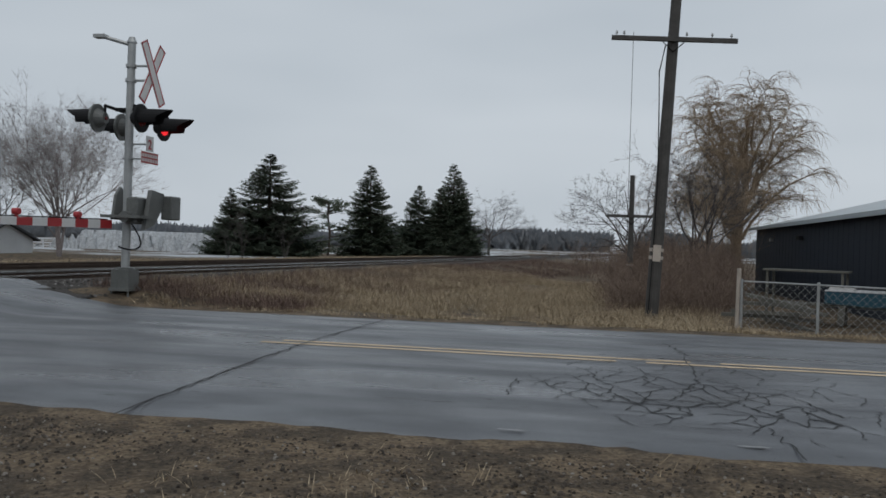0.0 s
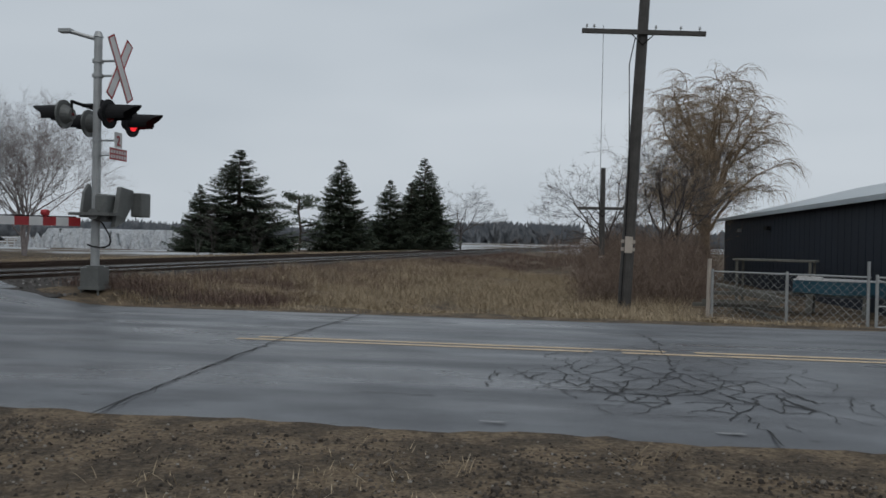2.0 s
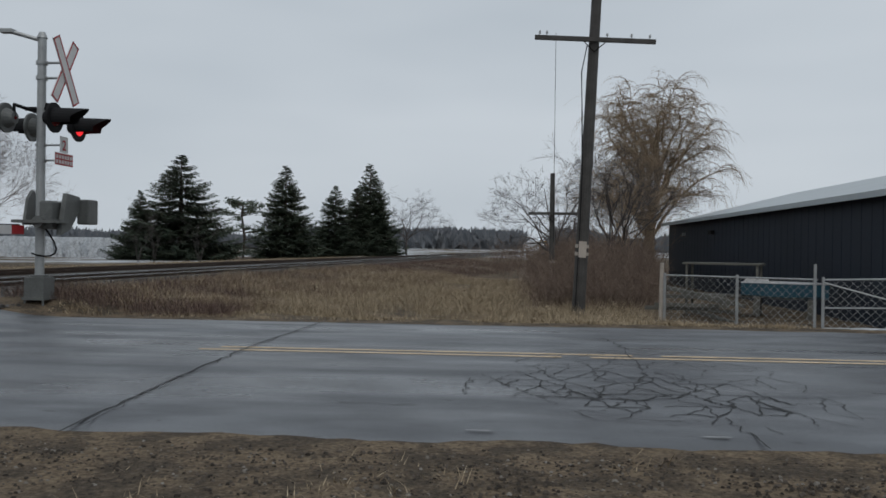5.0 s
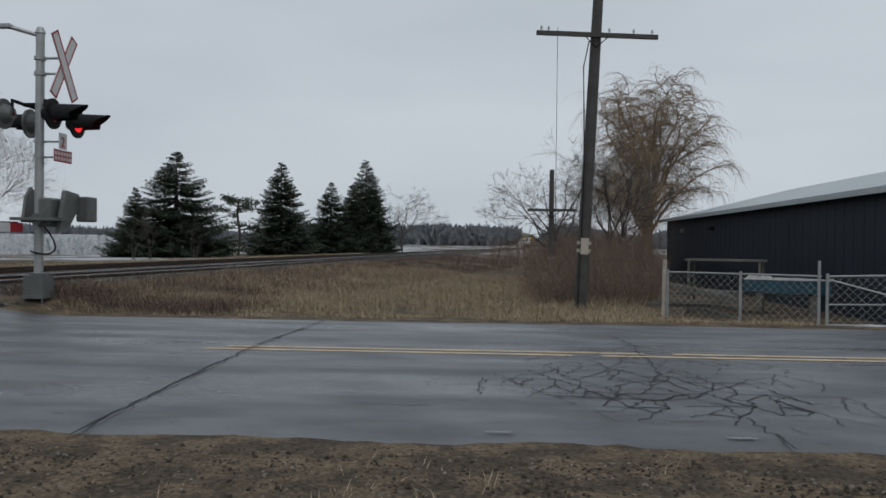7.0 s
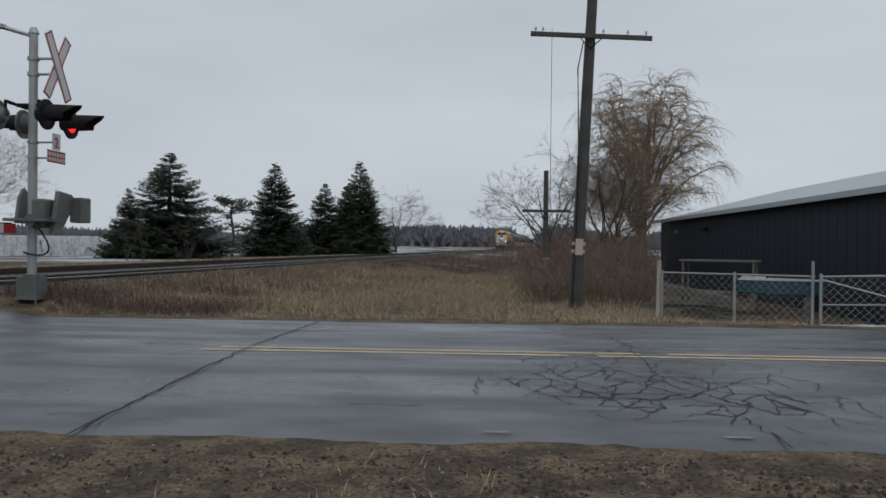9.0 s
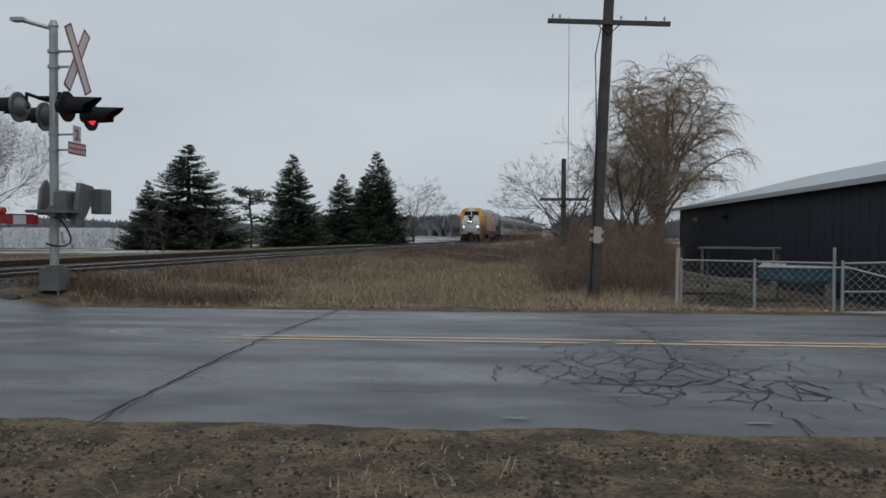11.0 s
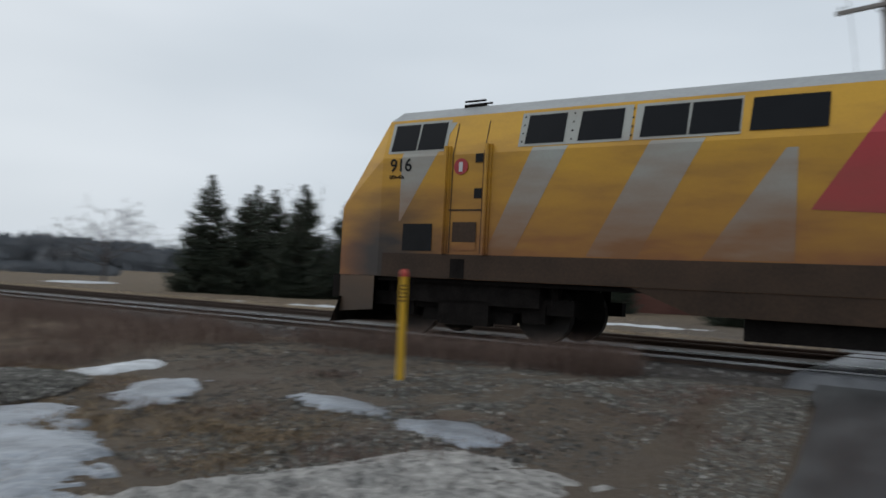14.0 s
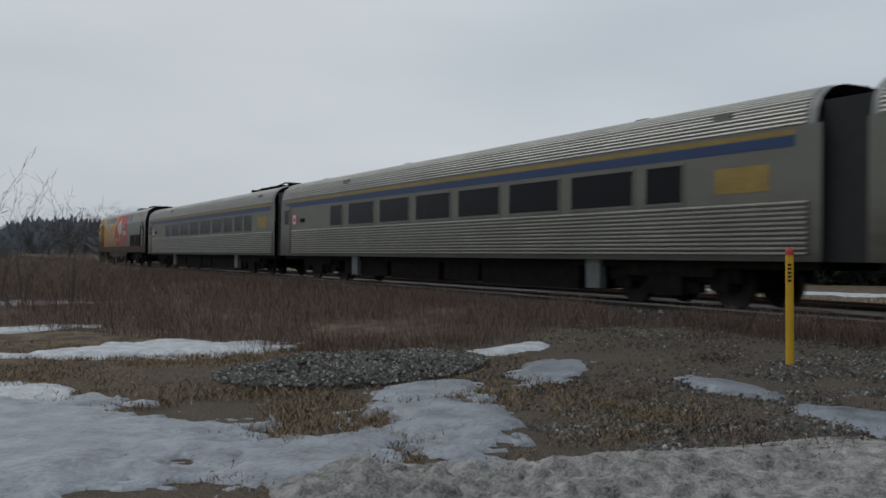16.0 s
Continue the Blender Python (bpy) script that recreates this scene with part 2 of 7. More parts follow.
def asphalt_material(name, base, wet=0.5):
    """Old wet asphalt: pale worn wheel tracks, damp dark streaks along the road."""
    m = mat(name, base, 0.5, 0, 0.25, 0.5, 90, 0.25)
    nt = m.node_tree
    b = nt.nodes["Principled BSDF"]
    tc = nt.nodes.new("ShaderNodeTexCoord")
    mp = nt.nodes.new("ShaderNodeMapping")
    mp.inputs["Scale"].default_value = (0.18, 1.1, 1)
    nt.links.new(tc.outputs["Object"], mp.inputs["Vector"])
    n = nt.nodes.new("ShaderNodeTexNoise")
    n.inputs["Scale"].default_value, n.inputs["Detail"].default_value = 1.0, 7
    nt.links.new(mp.outputs["Vector"], n.inputs["Vector"])
    r = nt.nodes.new("ShaderNodeMapRange")
    r.inputs["From Min"].default_value, r.inputs["From Max"].default_value = 0.35, 0.65
    r.inputs["To Min"].default_value, r.inputs["To Max"].default_value = 0.62 - 0.42 * wet, 0.62
    nt.links.new(n.outputs["Fac"], r.inputs["Value"])
    nt.links.new(r.outputs["Result"], b.inputs["Roughness"])
    src = b.inputs["Base Color"].links[0].from_socket
    mix = nt.nodes.new("ShaderNodeMix")
    mix.data_type, mix.blend_type = "RGBA", "MULTIPLY"
    r2 = nt.nodes.new("ShaderNodeValToRGB")
    r2.color_ramp.elements[0].position, r2.color_ramp.elements[0].color = 0.35, (0.6, 0.6, 0.62, 1)
    r2.color_ramp.elements[1].position, r2.color_ramp.elements[1].color = 0.65, (1, 1, 1, 1)
    nt.links.new(n.outputs["Fac"], r2.inputs["Fac"])
    mix.inputs["Factor"].default_value = 1.0
    nt.links.new(src, mix.inputs["A"])
    nt.links.new(r2.outputs["Color"], mix.inputs["B"])
    # pale worn patches and small dark spots
    n3, n4 = nt.nodes.new("ShaderNodeTexNoise"), nt.nodes.new("ShaderNodeTexNoise")
    mp3 = nt.nodes.new("ShaderNodeMapping")
    mp3.inputs["Scale"].default_value = (0.7, 1.5, 1)
    nt.links.new(tc.outputs["Object"], mp3.inputs["Vector"])
    out = mix.outputs["Result"]
    for nn, sc, dt, stops in ((n3, 1.1, 9, ((0.42, (0.78, 0.78, 0.79)), (0.62, (1.38, 1.38, 1.36)))), (n4, 7.0, 3, ((0.27, (0.45, 0.44, 0.43)), (0.33, (1, 1, 1))))):
        nn.inputs["Scale"].default_value, nn.inputs["Detail"].default_value = sc, dt
        nt.links.new(mp3.outputs["Vector"], nn.inputs["Vector"])
        rr = nt.nodes.new("ShaderNodeValToRGB")
        for e, (q, c) in zip(rr.color_ramp.elements, stops):
            e.position, e.color = q, (*c, 1)
        nt.links.new(nn.outputs["Fac"], rr.inputs["Fac"])
        mm = nt.nodes.new("ShaderNodeMix")
        mm.data_type, mm.blend_type = "RGBA", "MULTIPLY"
        mm.inputs["Factor"].default_value = 1.0
        nt.links.new(out, mm.inputs["A"])
        nt.links.new(rr.outputs["Color"], mm.inputs["B"])
        out = mm.outputs["Result"]
    nt.links.new(out, b.inputs["Base Color"])
    return m


M_GROUND = ground_material()
M_ROAD = asphalt_material("wet_asphalt", (0.112, 0.118, 0.128), 1.0)
M_PATH = asphalt_material("path_asphalt", (0.055, 0.058, 0.06), 0.5)
M_CRACK = mat("crack_dark", (0.018, 0.018, 0.018), 0.7)
M_YELLOWLINE = mat("road_paint_yellow", (0.56, 0.42, 0.27), 0.6, 0, 0.25, 5, 40)
M_WHITELINE = mat("road_paint_white", (0.27, 0.27, 0.27), 0.6, 0, 0.5, 8, 40)
M_STEEL_RAIL = mat("rail_head", (0.55, 0.55, 0.55), 0.25, 0.9, 0.15)
M_RUST = mat("rail_rust", (0.055, 0.035, 0.025), 0.8, 0.2, 0.3)
M_TIE = mat("sleeper_wood", (0.045, 0.038, 0.032), 0.9, 0, 0.35, 6, 60, 0.4, obj=True)
M_BALLAST = mat("ballast_dark", (0.045, 0.039, 0.034), 0.95, 0, 0.6, 8, 45, 1.0)
M_STONE = island("gravel_stones", (0.03, 0.024, 0.019), (0.115, 0.095, 0.077), 0.85, (0.27, 0.25, 0.22))
M_GREYSTONE = island("grey_crushed_stones", (0.03, 0.028, 0.025), (0.12, 0.115, 0.105), 0.85, (0.33, 0.32, 0.3))
M_PALESTONE = island("pale_crushed_stone", (0.05, 0.048, 0.043), (0.2, 0.19, 0.17), 0.85, (0.45, 0.44, 0.41))
M_BALLAST_STONE = island("ballast_stones", (0.03, 0.027, 0.025), (0.13, 0.122, 0.115), 0.85, (0.3, 0.29, 0.28))
M_GRASS = island("dead_grass", (0.19, 0.145, 0.095), (0.44, 0.35, 0.235), 0.9, (0.58, 0.49, 0.35))
M_MATTED = island("matted_brown_grass", (0.1, 0.07, 0.042), (0.25, 0.178, 0.108), 0.9, (0.36, 0.275, 0.17))
M_WEED = island("red_brown_weeds", (0.075, 0.05, 0.042), (0.18, 0.122, 0.098), 0.9, (0.27, 0.2, 0.16))
M_SNOW = mat("old_snow", (0.46, 0.48, 0.5), 0.6, 0, 0.45, 4.5, 30, 1.0)
M_ICE = mat("grey_ice", (0.205, 0.226, 0.255), 0.36, 0, 0.6, 3.2, 22, 0.7)
M_DIRTYSNOW = mat("dirty_snow_bank", (0.25, 0.24, 0.225), 0.75, 0, 0.95, 9, 55, 1.0)
M_GALV = mat("galvanised_steel", (0.36, 0.37, 0.37), 0.45, 0.5, 0.15, 4, 30)
M_GREYPAINT = mat("grey_case_paint", (0.12, 0.125, 0.12), 0.5, 0.1, 0.3, 3, 30)
M_BLACK = mat("black_paint", (0.016, 0.016, 0.017), 0.6, 0, 0.25, spec=0.12)
M_DARK = mat("underframe_black", (0.013, 0.011, 0.01), 0.9, 0, 0.5, 4, 30, spec=0.08)
M_RED = mat("reflective_red", (0.36, 0.025, 0.03), 0.45, 0, 0.12)
M_WHITE = mat("sign_white", (0.62, 0.61, 0.6), 0.5, 0, 0.1)
M_LAMP_RED = glow("lit_red_lens", (1.0, 0.03, 0.04), 0.9)
M_LAMP_DIM = mat("dark_red_lens", (0.12, 0.012, 0.012), 0.25)
M_HEADLIGHT = glow("headlight_glow", (1.0, 0.93, 0.88), 5.0)
M_POST = mat("marker_yellow", (0.62, 0.36, 0.015), 0.5, 0, 0.12)
M_POSTRED = mat("marker_red_cap", (0.45, 0.05, 0.03), 0.5)
M_POLE = mat("weathered_pole_wood", (0.07, 0.066, 0.062), 0.9, 0, 0.35, 3, 30, 0.5)
M_POLELIGHT = mat("grey_pole_wood", (0.24, 0.22, 0.2), 0.9, 0, 0.3, 3, 30, 0.4)
M_TAG = mat("faded_pole_band", (0.42, 0.37, 0.32), 0.7)
M_BARK = mat("dark_bark", (0.075, 0.06, 0.05), 0.95, 0, 0.3, 6, 40)
M_BARE = mat("bare_twigs_grey", (0.085, 0.074, 0.07), 0.95, 0, 0.25, 6, 40)
M_BIRCH = mat("pale_birch_bark", (0.24, 0.21, 0.205), 0.9, 0, 0.3, 5, 30)
M_WILLOW = mat("golden_willow_twigs", (0.27, 0.2, 0.135), 0.9, 0, 0.25, 4, 30)
M_BRUSH = island("red_brown_brush", (0.11, 0.08, 0.064), (0.24, 0.178, 0.14), 0.95, (0.33, 0.26, 0.2))
M_NEEDLE = island("spruce_needles", (0.05, 0.07, 0.05), (0.105, 0.13, 0.09), 0.85, (0.15, 0.16, 0.105))
M_CEDAR = island("cedar_foliage", (0.04, 0.052, 0.04), (0.085, 0.1, 0.07), 0.9, (0.13, 0.125, 0.09))
# bare twigs paled to blue-grey: the distance haze is put into this colour
M_FARWOOD = island("far_woods_haze_tint", (0.125, 0.138, 0.155), (0.19, 0.2, 0.215), 1.0, (0.25, 0.255, 0.265))


# ---- mesh helpers ----
def quad(bm, *pts):
    return bm.faces.new([bm.verts.new(p) for p in pts])


def box(bm, x0, x1, y0, y1, z0, z1, turn=None):
    c = [(x, y, z) for x in (x0, x1) for y in (y0, y1) for z in (z0, z1)]
    v = [bm.verts.new(turn @ Vector(p) if turn else p) for p in c]
    for f in ((0, 1, 3, 2), (4, 6, 7, 5), (0, 4, 5, 1), (2, 3, 7, 6), (0, 2, 6, 4), (1, 5, 7, 3)):
        bm.faces.new([v[i] for i in f])


def tube(bm, p0, p1, r0, r1=None, n=8, caps=True):
    r1 = r0 if r1 is None else r1
    p0, p1 = Vector(p0), Vector(p1)
    d = p1 - p0
    if d.length < 1e-6:
        return
    q = d.to_track_quat("Z", "Y")
    rings = []
    for p, r in ((p0, r0), (p1, r1)):
        rings.append([bm.verts.new(p + q @ Vector((r * math.cos(2 * math.pi * i / n), r * math.sin(2 * math.pi * i / n), 0))) for i in range(n)])
    for i in range(n):
        bm.faces.new((rings[0][i], rings[0][(i + 1) % n], rings[1][(i + 1) % n], rings[1][i]))
    if caps:
        bm.faces.new(rings[0][::-1])
        bm.faces.new(rings[1])


def hose(bm, pts, r, n=5):
    """One bent tube through points."""
    rings = []
    for i, p in enumerate(pts):
        d = Vector(pts[min(i + 1, len(pts) - 1)]) - Vector(pts[max(i - 1, 0)])
        q = d.to_track_quat("Z", "Y")
        rings.append([bm.verts.new(Vector(p) + q @ Vector((r * math.cos(6.2832 * k / n), r * math.sin(6.2832 * k / n), 0))) for k in range(n)])
    for a, b in zip(rings, rings[1:]):
        for k in range(n):
            bm.faces.new((a[k], a[(k + 1) % n], b[(k + 1) % n], b[k]))


def rim(bm, x0, x1, z0, z1, w, y0, y1):
    """One closed rectangular frame round an opening in a wall along x."""
    loops = [[bm.verts.new((x, y, z)) for x, z in ((x0 - k, z0 - k), (x1 + k, z0 - k), (x1 + k, z1 + k), (x0 - k, z1 + k))] for y in (y0, y1) for k in (0, w)]
    for a, b in ((0, 1), (1, 3), (3, 2), (2, 0)):
        for i in range(4):
            bm.faces.new((loops[a][i], loops[a][(i + 1) % 4], loops[b][(i + 1) % 4], loops[b][i]))


def plate(bm, pts, thick):
    """A flat polygon given thickness along its normal."""
    pts = [Vector(p) for p in pts]
    n = (pts[1] - pts[0]).cross(pts[2] - pts[0]).normalized() * thick
    a, b = [bm.verts.new(p) for p in pts], [bm.verts.new(p - n) for p in pts]
    bm.faces.new(a)
    bm.faces.new(b[::-1])
    k = len(pts)
    for i in range(k):
        bm.faces.new((a[(i + 1) % k], a[i], b[i], b[(i + 1) % k]))


def part(name, bm, material, parent=None, label="", smooth=False):
    if isinstance(bm, bmesh.types.BMesh):
        me = bpy.data.meshes.new(name)
        bm.to_mesh(me)
        bm.free()
    else:
        me = bpy.data.meshes.new(name)
        me.from_pydata([tuple(v) for v in bm[0]], [], bm[1])
    if not me.materials:
        me.materials.append(material)
    if smooth:
        me.shade_smooth()
    ob = new(name, me)
    ob.parent = parent
    if label:
        ob["label"] = label
    return ob


def share(name, me, parent, m):
    ob = new(name, me)
    ob.parent = parent
    ob.matrix_basis = m
    return ob


def thing(name, m, label, category, group="", kind=""):
    ob = new(name)
    ob.matrix_basis = m
    return tagged(ob, label, category, group, kind)


def BM():
    return bmesh.new()


class Soup:
    """Loose faces gathered quickly into one mesh."""

    def __init__(self):
        self.v, self.f = [], []

    def face(self, *pts):
        k = len(self.v)
        self.v.extend(pts)
        self.f.append(tuple(range(k, k + len(pts))))

    def tube(self, p0, p1, r0, r1, n=4):
        d = p1 - p0
        if d.length < 1e-5:
            return
        q = d.to_track_quat("Z", "Y")
        k = len(self.v)
        for p, r in ((p0, r0), (p1, r1)):
            for i in range(n):
                a = 2 * math.pi * i / n
                self.v.append(p + q @ Vector((r * math.cos(a), r * math.sin(a), 0)))
        for i in range(n):
            self.f.append((k + i, k + (i + 1) % n, k + n + (i + 1) % n, k + n + i))

    def data(self):
        return self.v, self.f


def sheet(name, xs, ys, height, material, label, category, lift=0.0, kind="structure"):
    verts = [(x, y, height(x, y) + lift) for y in ys for x in xs]
    n = len(xs)
    faces = [(j * n + i, j * n + i + 1, (j + 1) * n + i + 1, (j + 1) * n + i) for j in range(len(ys) - 1) for i in range(n - 1)]
    ob = part(name, (verts, faces), material, smooth=True)
    return tagged(ob, label, category, kind=kind)


def spread(near, far, step, grow=1.18):
    """Grid lines: even steps out to near, then growing out to far."""
    out, s, v = [], step, 0.0
    while v < far:
        out.append(v)
        if v > near:
            s *= grow
        v += s
    out.append(far)
    return sorted({-a for a in out} | set(out))


# ---- ground, road, path ----
def rough_ground(x, y):
    u = across(x, y)
    z = gz(x, y) - 0.02
    r = math.hypot(x, y)
    if ROAD_NEAR + 0.7 < y < ROAD_FAR - 0.3:
        return z - 0.07
    if -2.0 < y < 2.0 and x < -3:
        return z - 0.04
    if -7 < u < 3.4:
        return z - 0.05
    gap = max(ROAD_NEAR + 0.2 - y, y - ROAD_FAR, 0)
    k = min(1, r / 6) * 0.07 * ease(0, 1.6, gap)
    z += k * (noise.noise((x * 0.5, y * 0.5, 0)) + 0.5 * noise.noise((x * 1.7, y * 1.7, 3)))
    if r > 120:
        z += 9.0 * ease(150, 700, r) * (0.6 + 0.6 * noise.noise((x * 0.004, y * 0.004, 1)))
    return z


sheet("ground", spread(34, 1500, 0.5), spread(34, 1500, 0.5), rough_ground, M_GROUND, "brown winter ground with dead grass, mud, gravel and thawing snow", "ground")

ROAD_X = [-420, -200, -100, -60, -40] + [-30 + 0.8 * i for i in range(30)] + [-6 + 0.16 * i for i in range(82)] + [8, 12, 20, 40, 80, 160, 400]


def road_mesh():
    """The carriageway with ragged edges; it widens where it meets the railway."""
    s = Soup()
    cols = []
    for x in ROAD_X:
        n = 0.16 * noise.noise((x * 0.9, 0, 0)) + 0.1 * noise.noise((x * 2.3, 5, 0)) + 0.09 * noise.noise((x * 5.1, 8, 0))
        widen = 0.7 * ease(-5, -11, x) * (1 - ease(-22, -30, -x) if x < -20 else 1)
        y0, y1 = ROAD_NEAR + n - widen * 0.9, ROAD_FAR + 0.2 * noise.noise((x * 0.7, 9, 0)) + widen * 0.2
        col = []
        for i in range(13):
            y = y0 + (y1 - y0) * (0, 0.07, *[j / 10 for j in range(1, 10)], 0.95, 1)[i]
            crown = 0.05 * (1 - ((y - 10) / 4.6) ** 2) * 0.6
            edge = -0.045 if i in (0, 12) else 0.0
            col.append((x, y, gz(x, min(y, 14.8)) + crown + edge))
        cols.append(col)
    verts = [p for c in cols for p in c]
    faces = [(a * 13 + i, (a + 1) * 13 + i, (a + 1) * 13 + i + 1, a * 13 + i + 1) for a in range(len(cols) - 1) for i in range(12)]
    return verts, faces


road = tagged(part("road", road_mesh(), M_ROAD, smooth=True), "wet grey two-lane asphalt road with worn patches", "road", kind="structure")


def road_z(x, y):
    return gz(x, min(y, 14.8)) + 0.03 * (1 - ((y - 10) / 4.6) ** 2)


def ribbon(s, pts, width, lift=0.006, ends=True):
    """A thin strip on the road through points, its width varying."""
    pts = [Vector((p[0], p[1])) for p in pts]
    prev = None
    for i, p in enumerate(pts):
        a, b = pts[max(i - 1, 0)], pts[min(i + 1, len(pts) - 1)]
        d = (b - a).normalized()
        nrm = Vector((-d.y, d.x))
        w = width * (0.6 + 0.8 * random.random()) * (0.25 if ends and i in (0, len(pts) - 1) else 1) / 2
        l, r = p + nrm * w, p - nrm * w
        cur = (Vector((l.x, l.y, road_z(l.x, l.y) + lift)), Vector((r.x, r.y, road_z(r.x, r.y) + lift)))
        if prev:
            s.face(prev[0], prev[1], cur[1], cur[0])
        prev = cur


def wander(a, b, n, amp):
    out = []
    for i in range(n + 1):
        q = i / n
        k = math.sin(math.pi * q)
        out.append((a[0] + (b[0] - a[0]) * q + amp * k * (random.random() - 0.5) * 2, a[1] + (b[1] - a[1]) * q + amp * k * (random.random() - 0.5) * 2))
    return out


# double yellow centre line, broken by wear where it ends before the crossing
for k, off in enumerate((-0.13, 0.13)):
    s = Soup()
    x = -3.6 + 0.2 * k
    while x < 120:
        step = 0.35 if x < 14 else 6
        w = 0.125 * (0.85 + 0.2 * random.random())
        y = ROAD_MID + off
        if random.random() > 0.035:
            s.face(*[Vector((a, b, road_z(a, b) + 0.005)) for a, b in ((x, y - w / 2), (x + step, y - w / 2 * (0.9 + 0.2 * random.random())), (x + step, y + w / 2), (x, y + w / 2))])
        x += step
    tagged(part("centre_line", s.data(), M_YELLOWLINE), "worn yellow painted centre line", "road marking", "centre lines", "structure")
s = Soup()
for x, y, l in ((-0.05, 6.0, 0.22), (1.65, 6.0, 0.22), (3.6, 6.0, 0.2)):
    ribbon(s, [(x + l * i / 4, y + 0.01 * random.random()) for i in range(5)], 0.035)
tagged(part("edge_line", s.data(), M_WHITELINE), "worn remains of a white edge line", "road marking", kind="structure")

# the transverse joint and the crazed patch
s = Soup()
seam_pts = [(-2.95, 14.45), (-3.05, 10.5), (-3.0, 7.7), (-2.93, 5.6)]
for a, b in zip(seam_pts, seam_pts[1:]):
    ribbon(s, wander(a, b, 16, 0.03), 0.024, ends=False)
    ribbon(s, wander((a[0] + 0.05, a[1]), (b[0] + 0.05, b[1]), 12, 0.05), 0.01)
tagged(part("pavement_joint", s.data(), M_CRACK), "dark cracked joint across the asphalt", "pavement joint", kind="structure")


def crazed_patch():
    """Alligator cracks: edges of a jittered honeycomb inside a long oval, fainter outside it."""
    s = Soup()
    pts = {}
    for i in range(-2, 13):
        for j in range(-1, 15):
            pts[i, j] = (0.15 + i * 0.25 + (0.125 if j % 2 else 0) + random.uniform(-0.08, 0.08), 6.45 + j * 0.3 + random.uniform(-0.09, 0.09))
    for (i, j), p in pts.items():
        for k, d in enumerate(((1, 0), (0, 1), (1, 1) if j % 2 else (-1, 1))):
            q = pts.get((i + d[0], j + d[1]))
            if not q or (i + 2 * j + k) % 3 == 0 and random.random() < 0.8:
                continue
            mx, my = (p[0] + q[0]) / 2, (p[1] + q[1]) / 2
            # the oval leans: further along the road it lies nearer the verge
            e = ((mx - 1.5) / 1.3) ** 2 + ((my - (7.75 - 0.3 * (mx - 1.5))) / 1.05) ** 2
            if e < 1 and random.random() > 0.1:
                ribbon(s, wander(p, q, 6, 0.03), 0.024 if my < 7.6 and random.random() < 0.45 else 0.014, ends=False)
            elif e < 5.5 and my > 7.2 and mx > 0.4 and random.random() > 0.5:
                ribbon(s, wander(p, q, 6, 0.035), 0.009, ends=False)
            elif e < 1.9 and random.random() > 0.75:
                ribbon(s, wander(p, q, 6, 0.03), 0.009)
    for a, b, w in (((1.84, 10.9), (1.75, 9.0), 0.018), ((1.8, 9.0), (1.5, 8.0), 0.018), ((2.0, 6.7), (2.05, 5.7), 0.013), ((-0.1, 8.3), (-0.12, 7.4), 0.014), ((2.3, 10.2), (3.2, 9.4), 0.012), ((1.2, 10.3), (2.2, 10.4), 0.012), ((0.3, 9.6), (1.1, 10.0), 0.012), ((1.7, 12.4), (1.9, 10.9), 0.02), ((-1.2, 6.9), (-0.5, 6.85), 0.012)):
        ribbon(s, wander(a, b, 12, 0.06), w)
    return s.data()


tagged(part("crazed_cracks", crazed_patch(), M_CRACK), "network of dark alligator cracks in the asphalt", "pavement cracks", kind="structure")


def path_mesh():
    verts, faces = [], []
    for i in range(60):
        x = -2.0 - 0.55 * i
        n0, n1 = 0.05 * noise.noise((x * 1.3, 0, 4)), 0.05 * noise.noise((x * 1.3, 7, 4))
        spread_out = 0.25 * ease(-4.5, -2.5, x)
        for y in (-0.75 - spread_out + n0 - 0.12 * ease(-9, -11, x), 0.1, 0.95 + spread_out + n1):
            verts.append((x, y, gz(x, y) + 0.02))
    for i in range(59):
        for k in range(2):
            faces.append((i * 3 + k, i * 3 + k + 1, i * 3 + 4 + k, i * 3 + 3 + k))
    return verts, faces


tagged(part("footpath", path_mesh(), M_PATH, smooth=True), "dark damp asphalt footpath leading over the railway", "path", kind="structure")


# ---- railway ----
def along_strip(profile, y0, y1, n, base_off=0.0):
    """A profile of (offset, height) swept along the track."""
    v, f = [], []
    k = len(profile)
    for i in range(n + 1):
        y = y0 + (y1 - y0) * i / n
        for off, z in profile:
            v.append(on_track(y, base_off + off, z))
    for i in range(n):
        for j in range(k - 1):
            f.append((i * k + j, i * k + j + 1, (i + 1) * k + j + 1, (i + 1) * k + j))
    return v, f


bed = [(3.4, 0.12), (2.9, 0.16), (2.0, 0.3), (1.5, 0.31), (-1.5, 0.31), (-2.1, 0.27), (-2.6, 0.31), (-5.6, 0.31), (-6.2, 0.28), (-7.3, 0.1)]
tagged(part("ballast_bed", along_strip(bed, -420, 700, 300), M_BALLAST), "dark stained stone ballast under two railway tracks", "ballast", kind="structure")


